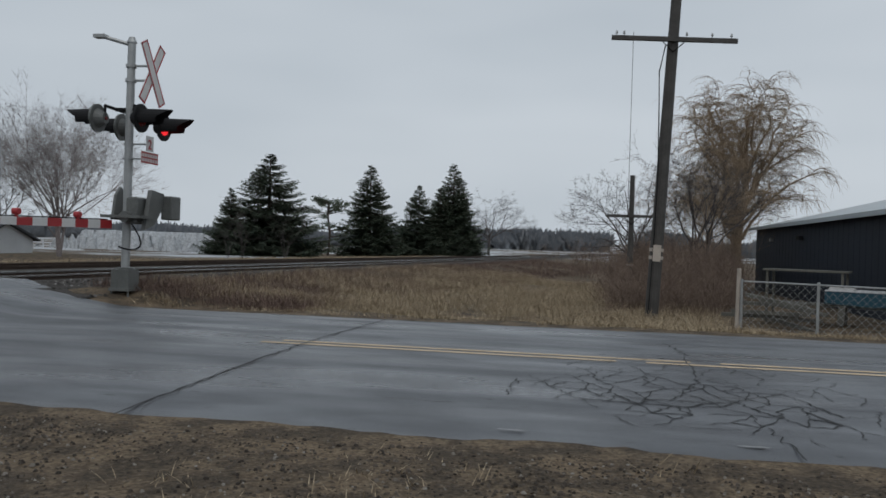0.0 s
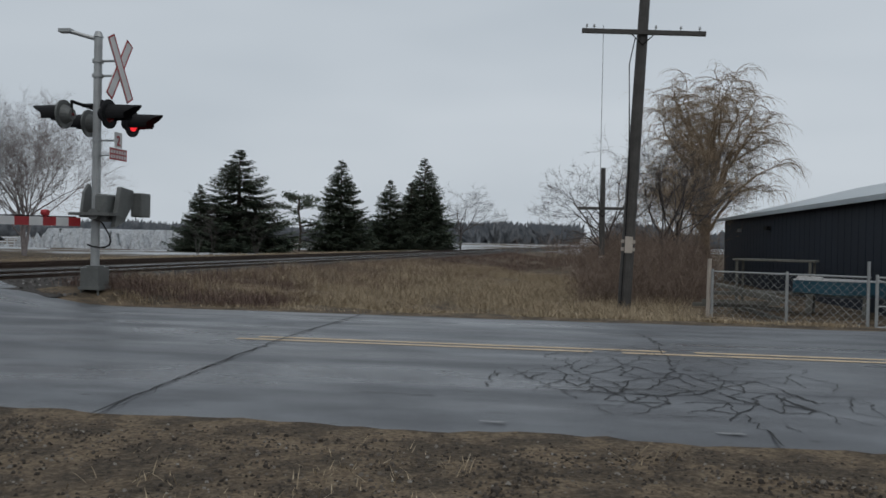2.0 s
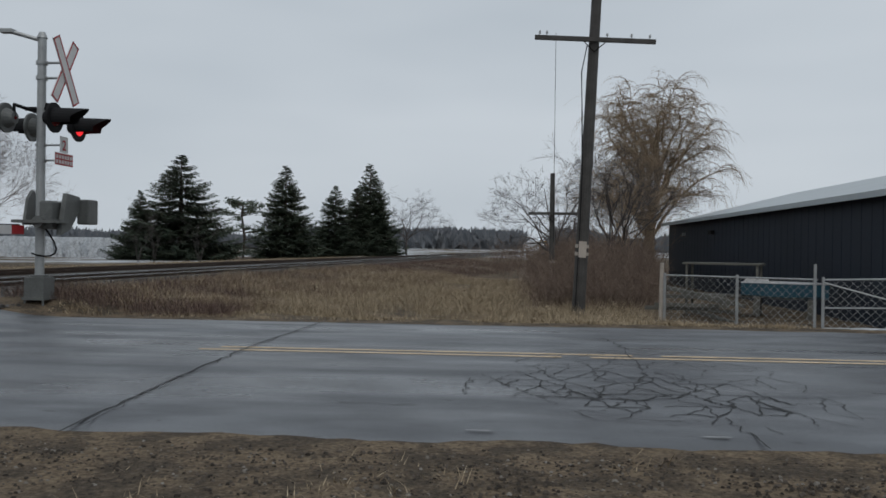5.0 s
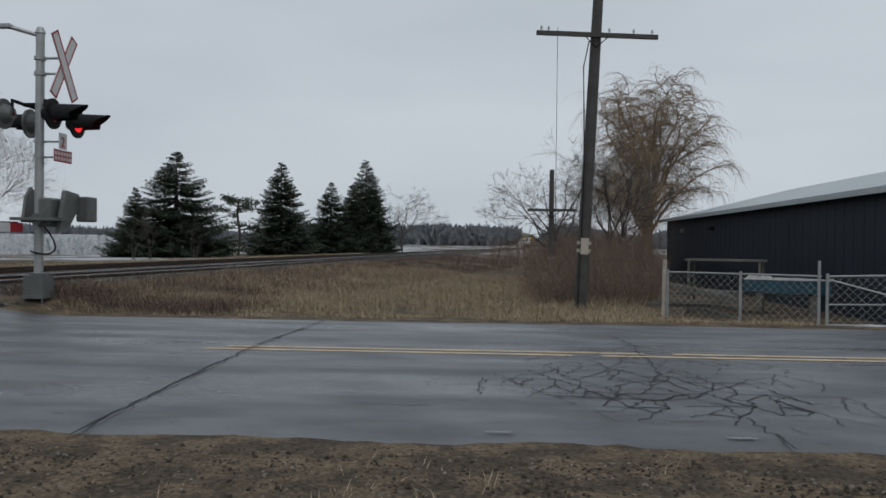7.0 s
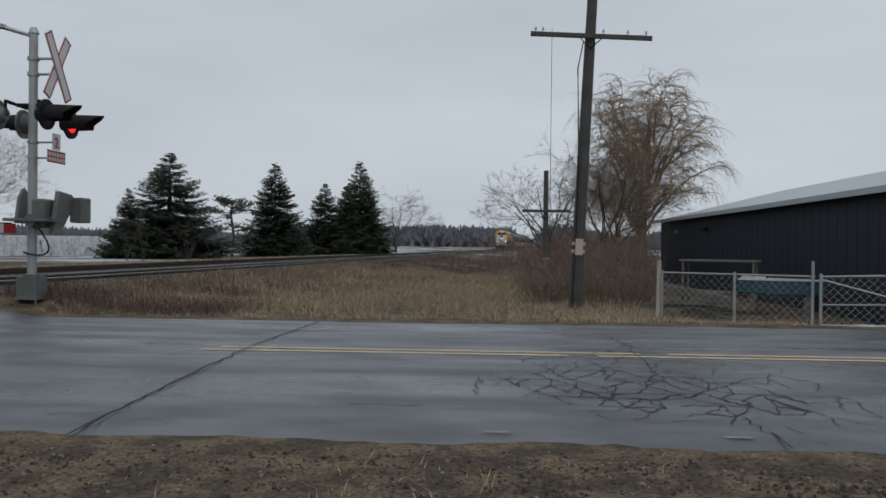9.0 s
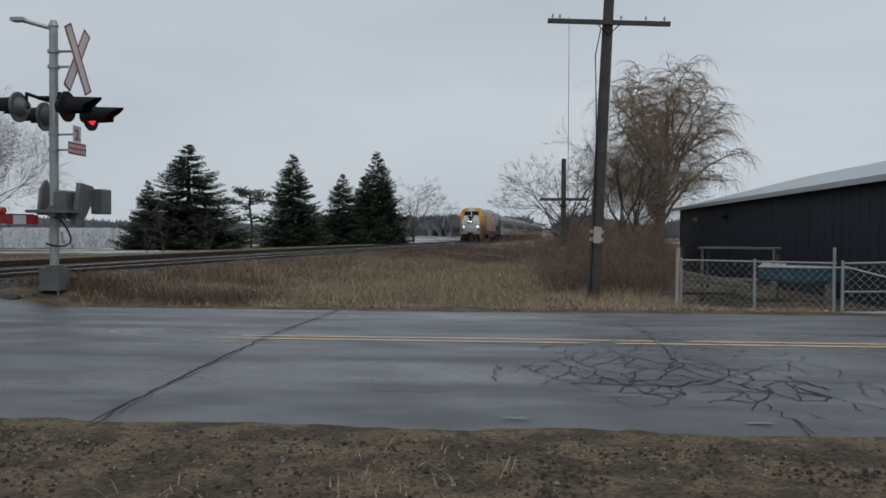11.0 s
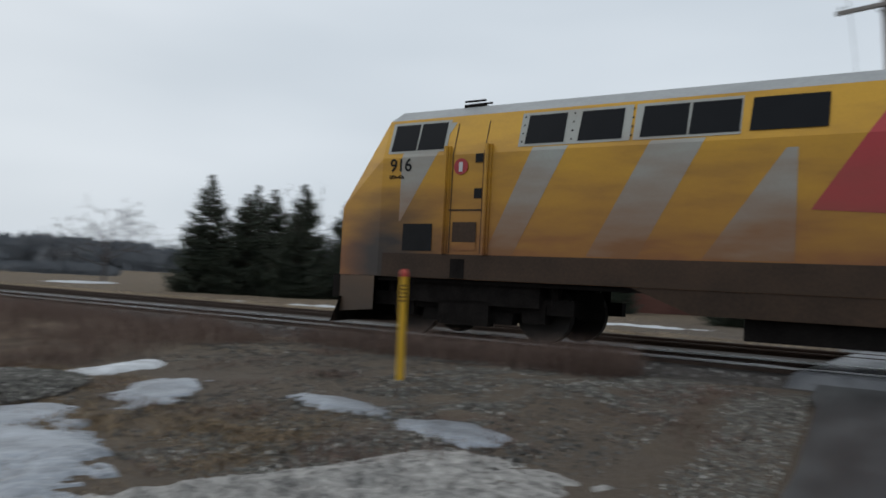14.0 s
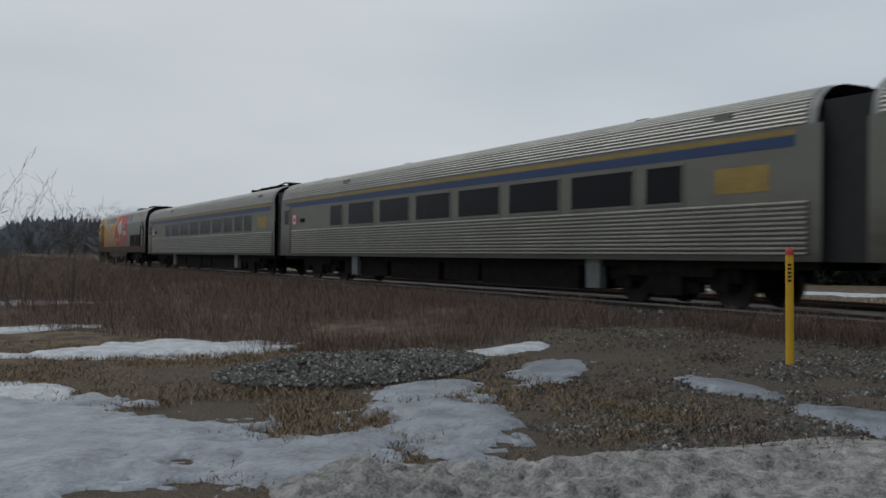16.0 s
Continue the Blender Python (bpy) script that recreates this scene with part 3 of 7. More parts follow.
def railway(off, name, bright):
    root = thing(name, pose(0, 0, 0), "steel railway track on dark timber sleepers", "railway track", "railway tracks", "structure")
    for g in (-0.75, 0.75):
        head = [(-0.036, RAIL_Z - 0.035), (-0.036, RAIL_Z), (0.036, RAIL_Z), (0.036, RAIL_Z - 0.035), (0.01, RAIL_Z - 0.045)]
        foot = [(0.01, RAIL_Z - 0.046), (0.012, RAIL_Z - 0.13), (0.075, RAIL_Z - 0.15), (0.075, RAIL_Z - 0.17), (-0.075, RAIL_Z - 0.17), (-0.075, RAIL_Z - 0.15), (-0.012, RAIL_Z - 0.13), (-0.01, RAIL_Z - 0.046)]
        part("rail_head", along_strip(head, -420, 700, 60, off + g), M_STEEL_RAIL if bright else M_RUST, root)
        part("rail_web", along_strip(foot, -420, 700, 60, off + g), M_RUST, root)
    bm = BM()
    box(bm, -1.28, 1.28, -0.11, 0.11, -0.17, 0.0)
    first = part("sleeper", bm, M_TIE, root)
    me = first.data
    first.matrix_basis = Matrix.Translation(on_track(-60, off, RAIL_Z - 0.165)) @ pose(0, 0, 0, 0, 0, TRACK_TURN)
    for i in range(1, 200):
        share("sleeper", me, root, Matrix.Translation(on_track(-60 + 0.56 * i, off, RAIL_Z - 0.165 + random.uniform(-0.008, 0.008))) @ pose(0, 0, 0, 0, 0, TRACK_TURN + random.uniform(-0.6, 0.6)))


railway(0.0, "track_near", True)
railway(-4.15, "track_far", False)

# the road and path over the rails: panels flush with the rail heads
for y0, y1, name in ((-1.05, 15.1, "road_crossing"),):
    root = thing(name, pose(0, 0, 0), "asphalt and rubber crossing panels flush with the rails", "level crossing", kind="structure")
    for a, b in ((2.5, 0.86), (0.64, -0.64), (-0.86, -3.3), (-3.5, -4.79), (-5.01, -7.4)):
        z = RAIL_Z - 0.012
        prof = [(a, z if a < 2.4 else 0.2), (min(a, 1.7), z), (max(b, -6.2), z), (b, z if b > -7 else 0.27), (b, 0.2)]
        part("panel", along_strip(prof, y0, y1, 6), M_ROAD, root)


# ---- the train: local x forward from the nose, y to the left, z over the rail ----
M_YEL = dirty("loco_yellow", (0.6, 0.32, 0.016), (0.23, 0.085, 0.022), 1.3, 3.8, 0.5, soot=(-1.7, 1.45, 1.3, 1.6))
M_LGREY = dirty("loco_grey", (0.215, 0.22, 0.2), (0.085, 0.06, 0.038), 1.1, 3.7, 0.5)
M_STRIPE = dirty("loco_stripe_grey", (0.35, 0.36, 0.33), (0.22, 0.095, 0.03), 1.5, 3.6, 0.5)
M_LWHITE = dirty("loco_nose_white", (0.52, 0.54, 0.55), (0.16, 0.15, 0.12), 0.7, 2.0, 0.45)
M_LRED = dirty("loco_red", (0.4, 0.035, 0.04), (0.19, 0.06, 0.035), 1.1, 3.2, 0.5)
M_LEAF = mat("loco_leaf_pale", (0.47, 0.45, 0.4), 0.5, 0, 0.1)
M_SKIRT = mat("loco_dirty_skirt", (0.045, 0.025, 0.014), 0.85, 0, 0.5, 1.2, 20)
M_ROOF = mat("loco_roof_grey", (0.28, 0.29, 0.29), 0.5, 0.1, 0.2, 1, 12)
M_GLASS = mat("dark_window_glass", (0.01, 0.011, 0.013), 0.25, 0, 0.1, spec=0.1)
M_STEEL = dirty("stainless_dull", (0.17, 0.165, 0.138), (0.055, 0.047, 0.035), 0.7, 2.2, 0.5, 0.3)
M_STEELROOF = mat("stainless_roof", (0.19, 0.197, 0.19), 0.5, 0.35, 0.25, 0.8, 20)
M_BLUE = mat("coach_blue_band", (0.014, 0.04, 0.12), 0.5, 0, 0.12)
M_COACHYEL = mat("coach_yellow_band", (0.3, 0.2, 0.05), 0.6, 0, 0.3, 2, 20)
M_DIAPHRAGM = mat("black_rubber", (0.02, 0.02, 0.02), 0.8, 0, 0.3)
M_WHEEL = mat("wheel_steel_dirty", (0.025, 0.021, 0.018), 0.75, 0.1, 0.3)
# same steel as the walls, made paler to paint in the ridges' highlights
M_FLUTE_HIGHLIT = mat("stainless_flutes_highlit", (0.4, 0.39, 0.35), 0.36, 0.45, 0.22, 0.7, 18)


def skin(s, z, lift=0.0):
    """Left side of the locomotive's shell at s metres behind the nose."""
    if z <= 3.3:
        return Vector((-s, 1.5 + lift, z))
    return Vector((-s, 1.5 - 0.2 * (z - 3.3) / 0.75 + lift, z + lift * 0.4))


def decal(name, levels, material, root, lift=0.004, label="", mirror=True):
    """A painted shape on both sides: rows of (height, front, back)."""
    rows = []
    for a, b in zip(levels, levels[1:]):
        rows.append(a)
        if a[0] < 3.3 < b[0]:
            q = (3.3 - a[0]) / (b[0] - a[0])
            rows.append((3.3, a[1] + (b[1] - a[1]) * q, a[2] + (b[2] - a[2]) * q))
    rows.append(levels[-1])
    for side in (1, -1):
        s = Soup()
        for a, b in zip(rows, rows[1:]):
            p = [skin(a[1], a[0], lift), skin(a[2], a[0], lift), skin(b[2], b[0], lift), skin(b[1], b[0], lift)]
            p = [Vector((q.x, q.y * side, q.z)) for q in p]
            s.face(*(p[::-1] if side > 0 else p))
        part(name, s.data(), material, root, label)


def poly_decal(name, pts, z_cut, material, root, lift, label=""):
    bm = BM()
    f = bm.faces.new([bm.verts.new((-a, 0, b)) for a, b in pts])
    bmesh.ops.triangulate(bm, faces=[f])
    bmesh.ops.bisect_plane(bm, geom=bm.verts[:] + bm.edges[:] + bm.faces[:], plane_co=(0, 0, 3.3), plane_no=(0, 0, 1))
    for v in bm.verts:
        v.co = skin(-v.co.x, v.co.z, lift)
    bm.normal_update()
    return part(name, bm, material, root, label)


def lettering(body, size, s, z, material, root, lift=0.008, flip=False, name="lettering", pos=None, turn=None):
    c = bpy.data.curves.new(name, "FONT")
    c.body, c.size, c.extrude, c.align_x = body, size, 0.003, "LEFT"
    c.offset = size * 0.012
    tmp = new(name, c)
    me = bpy.data.meshes.new_from_object(tmp.evaluated_get(bpy.context.evaluated_depsgraph_get()))
    bpy.data.objects.remove(tmp)
    me.materials.clear()
    me.materials.append(material)
    ob = new(name, me)
    ob.parent = root
    # read from the left side: text runs from the nose backwards
    ob.matrix_basis = turn if turn else Matrix.Translation(skin(s, z, lift)) @ pose(0, 0, 0, 90, 0, 180)
    return ob


def truck(root, s, axles, r, half):
    bogie = new("bogie")
    bogie.parent = root
    bogie.matrix_basis = pose(-s, 0, 0)
    bm = BM()
    for side in (1, -1):
        y0, y1 = (0.98 * side, 1.18 * side)
        a, b = min(y0, y1), max(y0, y1)
        box(bm, -half, half, a, b, 0.52, 0.78)
        box(bm, -half * 0.45, half * 0.45, a, b, 0.3, 0.55)
        for ax in axles:
            box(bm, ax - 0.22, ax + 0.22, a, b + 0.04 * side if side > 0 else b, 0.36, 0.7)
            tube(bm, (ax - 0.35, 1.1 * side, 0.6), (ax - 0.35, 1.1 * side, 0.98), 0.1, n=8)
            tube(bm, (ax + 0.35, 1.1 * side, 0.6), (ax + 0.35, 1.1 * side, 0.98), 0.1, n=8)
    box(bm, -half * 0.9, half * 0.9, -0.6, 0.6, 0.45, 0.95)
    for side in (1, -1):
        y0, y1 = sorted((1.1 * side, 1.32 * side))
        box(bm, -half * 0.72, half * 0.72, y0, y1, 0.62, 1.04)
        box(bm, -half * 0.25, half * 0.25, y0, y1, 0.25, 0.7)
    part("bogie_frame", bm, M_DARK, bogie)
    for ax in axles:
        bm = BM()
        for side in (1, -1):
            tube(bm, (ax, 0.68 * side, r), (ax, 0.82 * side, r), r, n=24)
            tube(bm, (ax, 0.82 * side, r), (ax, 0.86 * side, r), r * 0.35, n=12)
        tube(bm, (ax, -0.7, r), (ax, 0.7, r), 0.08, n=8)
        part("wheelset", bm, M_WHEEL, bogie)


def locomotive():
    root = thing("locomotive", pose(0, 0, 0), "yellow, red and grey diesel passenger locomotive with dirty lower sides", "locomotive")
    sec = [(1.5, 1.06), (1.5, 3.3), (1.3, 4.05), (0.9, 4.3), (0.0, 4.42)]

    def shell(name, s0, s1, material, lo, hi):
        v, f = [], []
        ring = [(y, z) for y, z in sec[lo:hi]]
        ring = ring + [(-y, z) for y, z in reversed(ring) if y > 0]
        cut = len(sec[lo:hi])
        for s in (s0, s1):
            v += [(-s, y, z) for y, z in ring]
        k = len(ring)
        for i in range(k - 1):
            if hi < 5 and i == cut - 1:
                continue
            f.append((i, i + 1, k + i + 1, k + i))
        return part(name, (v, f), material, root)

    shell("front_body", 1.5, 10.7, M_YEL, 0, 3)
    shell("rear_body", 10.7, 21.0, M_LGREY, 0, 3)
    shell("roof", 1.5, 21.0, M_ROOF, 2, 5)
    # nose
    A = [(-0.02, 0, 1.06), (-0.25, 1.13, 1.06), (-1.5, 1.5, 1.06)]
    B = [(0.0, 0, 2.38), (-0.25, 1.13, 2.4), (-1.5, 1.5, 3.3)]
    C = [(-1.25, 0, 4.16), (-1.45, 0.95, 4.12), (-1.5, 1.3, 4.05)]
    D = [(-1.5, 0, 4.42), (-1.5, 0.9, 4.3)]

    def both(faces):
        s = Soup()
        for fc in faces:
            s.face(*[Vector(p) for p in fc])
            s.face(*[Vector((p[0], -p[1], p[2])) for p in reversed(fc)])
        return s.data()

    B1t = (-0.28, 1.0, 2.48)
    part("nose_front", both([(A[0], A[1], B[1], B[0]), (B[0], B[1], (-1.3, 0.72, 3.98), (-1.22, 0, 4.02))]), M_LWHITE, root)
    for side in (1, -1):
        s = Soup()
        for fc in ((A[1], A[2], B[2], B[1]), (B[1], B[2], C[2], C[1]), (B[1], C[1], (-1.3, 0.72, 3.98))):
            s.face(*[Vector((p[0], p[1] * side, p[2])) for p in fc[::side]])
        part("nose_cheek", s.data(), M_YEL, root)
    part("nose_brow", both([((-1.22, 0, 4.02), (-1.264, 0.4, 3.998), (-1.5, 0.4, 4.367), D[0])]), M_LWHITE, root)
    for side in (1, -1):
        s = Soup()
        for fc in (((-1.264, 0.4, 3.998), (-1.3, 0.72, 3.98), C[1], D[1], (-1.5, 0.4, 4.367)), (C[1], C[2], D[1])):
            s.face(*[Vector((p[0], p[1] * side, p[2])) for p in fc[::side]])
        part("brow_corner", s.data(), M_YEL, root)
    # windscreens and what sits on the sloping nose
    def slope(y, q, lift=0.03):
        a = Vector((0.0 - 0.25 * abs(y) / 1.13, y, 2.39))
        b = Vector((-1.22 - 0.11 * abs(y) / 0.72, y, 4.02))
        p = a.lerp(b, q)
        return p + Vector((0.78, 0, 0.6)) * lift

    for side in (1, -1):
        bm = BM()
        plate(bm, [slope(0.06 * side, 0.62), slope(0.98 * side, 0.6), slope(0.86 * side, 0.93), slope(0.06 * side, 0.94)][:: side], 0.004)
        part("windscreen", bm, M_GLASS, root)
        bm = BM()
        tube(bm, slope(0.3 * side, 0.5, 0.03), slope(0.55 * side, 0.88, 0.03), 0.012, n=5)
        part("wiper", bm, M_BLACK, root)
    bm = BM()
    plate(bm, [slope(-0.34, 0.425, 0.1), slope(0.34, 0.425, 0.1), slope(0.34, 0.56, 0.1), slope(-0.34, 0.56, 0.1)], 0.09)
    part("number_board", bm, M_BLACK, root)
    lettering("916", 0.25, 0, 0, M_WHITE, root, name="nose_number", turn=Matrix.Translation(slope(-0.22, 0.455, 0.115)) @ pose(0, 0, 0, 53, 0, 90))
    bm = BM()
    plate(bm, [slope(-0.19, 0.26, 0.065), slope(0.19, 0.26, 0.065), slope(0.19, 0.37, 0.065), slope(0.15, 0.4, 0.065), slope(-0.15, 0.4, 0.065), slope(-0.19, 0.37, 0.065)], 0.06)
    part("nose_hatch", bm, M_BLACK, root)
    bm = BM()
    plate(bm, [slope(-0.4, 0.0, 0.1), slope(0.4, 0.0, 0.1), slope(0.32, 0.2, 0.1), slope(-0.32, 0.2, 0.1)], 0.09)
    part("headlight_housing", bm, M_BLACK, root)
    for y in (0.13, -0.13):
        bm = BM()
        c = slope(y * 1.1, 0.1, 0.085)
        tube(bm, c, c + Vector((0.03, 0, 0.02)), 0.075, n=14)
        part("headlight", bm, M_HEADLIGHT, root, "lit white headlight")
    for y in (0.88, -0.88):
        bm = BM()
        x = -0.25 * abs(y) / 1.13
        tube(bm, (x, y, 1.98), (x + 0.03, y, 1.98), 0.075, n=14)
        part("ditch_light", bm, M_HEADLIGHT, root, "lit white ditch light")
        bm = BM()
        tube(bm, slope(y * 0.86, 0.12, 0.01), slope(y * 0.86, 0.12, 0.04), 0.09, n=12)
        part("horn_port", bm, M_BLACK, root)
        bm = BM()
        plate(bm, [(x + 0.012 - 0.04, y - 0.2, 1.38), (x + 0.012, y + 0.15, 1.42), (x + 0.012, y + 0.15, 1.72), (x + 0.012 - 0.04, y - 0.2, 1.72)] if y < 0 else [(x + 0.012, y - 0.15, 1.42), (x + 0.012 - 0.04, y + 0.2, 1.42), (x + 0.012 - 0.04, y + 0.2, 1.72), (x + 0.012, y - 0.15, 1.72)], 0.01)
        part("marker_recess", bm, M_BLACK, root)
    bm = BM()
    box(bm, -0.2, 0.012, -0.35, 0.35, 1.0, 1.25)
    part("coupler_pocket", bm, M_BLACK, root)
    bm = BM()
    box(bm, -0.2, 0.28, -0.13, 0.13, 0.78, 1.02)
    box(bm, 0.1, 0.36, -0.2, 0.2, 0.72, 1.06)
    part("coupler", bm, M_DARK, root)
    # pilot: skirt panels and snow plough
    pilot_dirt = dirty("pilot_dirt", (0.11, 0.06, 0.028), (0.04, 0.028, 0.02), 0.3, 1.4, 0.6)
    for side in (1, -1):
        s = Soup()
        s.face(*[Vector((a, b * side, c)) for a, b, c in ((-0.27, 1.12, 0.32), (-1.42, 1.48, 0.42), (-1.42, 1.48, 1.055), (-0.27, 1.12, 1.055))[::side]])
        part("pilot_cheek", s.data(), pilot_dirt, root)
    part("snow_plough", both([((0.25, 0, 0.1), (-0.2, 1.3, 0.1), (-0.35, 1.2, 0.62), (-0.05, 0, 0.72))]), M_DARK, root)
    bm = BM()
    box(bm, -0.5, -0.06, -1.1, 1.1, 0.6, 1.06)
    part("pilot", bm, M_DARK, root)
    # underframe, tank, belly skirt, bogies
    bm = BM()
    box(bm, -20.9, -1.45, -1.4, 1.4, 0.98, 1.058)
    part("underframe", bm, M_DARK, root)
    part("belly_skirt", both([((-6.5, 1.49, 1.06), (-14.7, 1.49, 1.06), (-13.9, 1.47, 0.68), (-7.5, 1.47, 0.68))]), M_SKIRT, root)
    bm = BM()
    box(bm, -13.6, -8.2, -1.3, 1.3, 0.35, 1.0)
    part("fuel_tank", bm, M_DARK, root)
    for s in (3.35, 17.6):
        truck(root, s, (-1.37, 1.37), 0.53, 2.1)
    # livery
    decal("dirt_band", [(1.062, 1.6, 20.95), (1.28, 1.6, 20.95), (1.5, 1.6, 20.95)], M_SKIRT, root, 0.003)
    decal("stripe", [(2.1, 1.95, 1.98), (3.3, 1.95, 2.72), (3.93, 2.1, 3.05)], M_STRIPE, root)
    decal("stripe", [(1.52, 3.85, 4.4), (3.36, 4.7, 5.35)], M_STRIPE, root)
    decal("stripe", [(1.52, 5.75, 6.6), (3.36, 6.75, 7.6)], M_STRIPE, root)
    decal("stripe", [(1.52, 7.6, 8.9), (3.15, 8.75, 8.9)], M_STRIPE, root)
    circle = []
    for i in range(25):
        z = 1.54 + (4.0 - 1.54) * i / 24
        w = math.sqrt(max(2.15 ** 2 - (z - 2.85) ** 2, 0))
        front = 12.3 - w
        if z >= 2.2:
            front = 9.05 + (z - 2.2) * 0.66
        else:
            front = 10.72
        circle.append((z, min(front, 12.0), 12.3 + w))
    decal("red_roundel", circle, M_LRED, root, 0.005, "red round emblem with a pale maple leaf")
    leaf = [(0, 1.0), (0.18, 0.62), (0.42, 0.72), (0.34, 0.28), (0.62, 0.5), (0.72, 0.34), (1.0, 0.38), (0.9, 0.12), (1.0, 0.0), (0.5, -0.38), (0.55, -0.55), (0.06, -0.48), (0.09, -1.15)]
    pts = [(11.45 + a * 0.92, 2.98 + b * 0.86) for a, b in leaf] + [(11.45 - a * 0.92, 2.98 + b * 0.86) for a, b in reversed(leaf[1:])]
    poly_decal("maple_leaf", pts, 3.3, M_LEAF, root, 0.009)
    lettering("ANS", 0.52, 12.55, 2.98, M_LEAF, root, 0.01)
    lettering("YEARS", 0.52, 12.55, 2.4, M_LEAF, root, 0.01)
    lettering("916", 0.34, 1.68, 3.04, M_BLACK, root, 0.01)
    lettering("EPA-42a", 0.1, 1.68, 2.9, M_BLACK, root, 0.01)
    # windows and grilles
    for a, b in ((1.66, 2.24), (2.27, 2.86), (4.52, 5.25), (5.5, 6.26), (6.56, 7.3), (7.33, 8.08), (8.22, 9.28), (14.65, 15.7)):
        decal("side_window", [(3.42, a, b), (3.94, a + 0.02, b)], M_GLASS, root, 0.012)
    for a, b in ((1.6, 2.93), (4.4, 6.4), (6.45, 8.1)):
        decal("window_surround", [(3.38, a, b), (3.99, a, b)], M_STRIPE, root, 0.007)
    for a, b in ((15.67, 17.5), (17.62, 19.45)):
        decal("louvre", [(1.52, a, b), (2.36, a, b)], M_BLACK, root, 0.01)
        for i in range(9):
            bm = BM()
            box(bm, -b, -a, 1.51, 1.53, 1.56 + i * 0.09, 1.59 + i * 0.09)
            part("louvre_slat", bm, M_DARK, root)
    decal("battery_box", [(1.55, 2.06, 2.72), (2.05, 2.06, 2.72)], M_BLACK, root, 0.012)
    decal("step_recess", [(1.58, 3.16, 3.66), (2.08, 3.16, 3.66)], M_SKIRT, root, 0.012)
    decal("step_lip", [(1.58, 3.16, 3.66), (1.72, 3.16, 3.66)], M_YEL, root, 0.016)
    decal("step_recess", [(1.08, 3.15, 3.45), (1.42, 3.15, 3.45)], M_DARK, root, 0.012)
    decal("filler_recess", [(1.6, 10.2, 10.5), (1.95, 10.2, 10.5)], M_BLACK, root, 0.012)
    decal("door_window", [(2.68, 19.9, 20.34), (3.28, 19.9, 20.34)], M_GLASS, root, 0.012)
    for a, b in ((18.3, 18.62), (18.72, 18.86), (18.96, 19.32)):
        decal("emblem_bar", [(3.7, a, b), (3.92, a + 0.12, b + 0.12)], M_COACHYEL, root, 0.01)
    for a in (19.74, 20.48):
        decal("door_gap", [(1.52, a, a + 0.025), (3.5, a, a + 0.025)], M_DARK, root, 0.006)
    bm = BM()
    tube(bm, skin(20.12, 2.3, 0.004), skin(20.12, 2.3, 0.012), 0.14, n=16)
    part("round_sign", bm, M_RED, root)
    for s0 in (2.98, 3.84, 19.58, 20.62):
        for side in (1, -1):
            bm = BM()
            if s0 < 5:
                box(bm, -s0 - 0.07, -s0 + 0.07, *sorted((1.48 * side, 1.53 * side)), 1.52, 3.46)
            tube(bm, (-s0, 1.56 * side, 1.5), (-s0, 1.56 * side, 3.46 if s0 < 5 else 3.0), 0.03, n=6)
            part("handrail", bm, M_YEL if s0 < 5 else M_DARK, root)
    for a, b, z0, z1 in ((3.58, 3.74, 3.14, 3.3), (3.58, 3.74, 2.5, 2.68)):
        decal("footstep", [(z0, a, b), (z1, a, b)], M_BLACK, root, 0.014)
    decal("door_sill", [(2.28, 3.06, 3.77), (2.31, 3.06, 3.77)], M_SKIRT, root, 0.012)
    for a in (3.09, 3.74):
        decal("door_gap", [(1.52, a, a + 0.02), (3.9, a, a + 0.02)], M_SKIRT, root, 0.006)
    for a in (2.0, 2.86, 4.45, 5.37, 6.4):
        for z in (3.45, 3.6, 3.75, 3.9):
            if a > 4:
                decal("bolt", [(z, a, a + 0.03), (z + 0.03, a, a + 0.03)], M_DARK, root, 0.013)
    bm = BM()
    tube(bm, skin(3.28, 3.08, 0.01), skin(3.28, 3.08, 0.014), 0.15, n=16)
    part("round_sign", bm, M_RED, root)
    s = Soup()
    for a, b, c, d in ((3.2, 3.36, 3.0, 3.16),):
        s.face(skin(3.24, 2.99, 0.02), skin(3.32, 2.99, 0.02), skin(3.32, 3.16, 0.02), skin(3.24, 3.16, 0.02))
    part("round_sign_mark", s.data(), M_WHITE, root)
    # roof gear
    bm = BM()
    for y in (-0.12, 0.12):
        tube(bm, (-2.9, y + 0.75, 4.42), (-3.35, y + 0.75, 4.42), 0.02, n=6)
    box(bm, -3.3, -2.9, 0.6, 0.9, 4.3, 4.36)
    part("horn", bm, M_DARK, root)
    for a, b, h in ((14.1, 15.4, 4.5), (18.0, 19.8, 4.47)):
        bm = BM()
        box(bm, -b, -a, -0.7, 0.7, 4.25, h)
        bmesh.ops.bevel(bm, geom=bm.edges[:], offset=0.06, segments=1, affect="EDGES")
        part("roof_fan", bm, M_DARK, root)
    s = Soup()
    ring = [(1.5, 1.06), (1.5, 3.3), (1.3, 4.05), (0.9, 4.3), (0, 4.42), (-0.9, 4.3), (-1.3, 4.05), (-1.5, 3.3), (-1.5, 1.06)]
    s.face(*[Vector((-21.0, y, z)) for y, z in ring])
    part("rear_wall", s.data(), M_DARK, root)
    return root


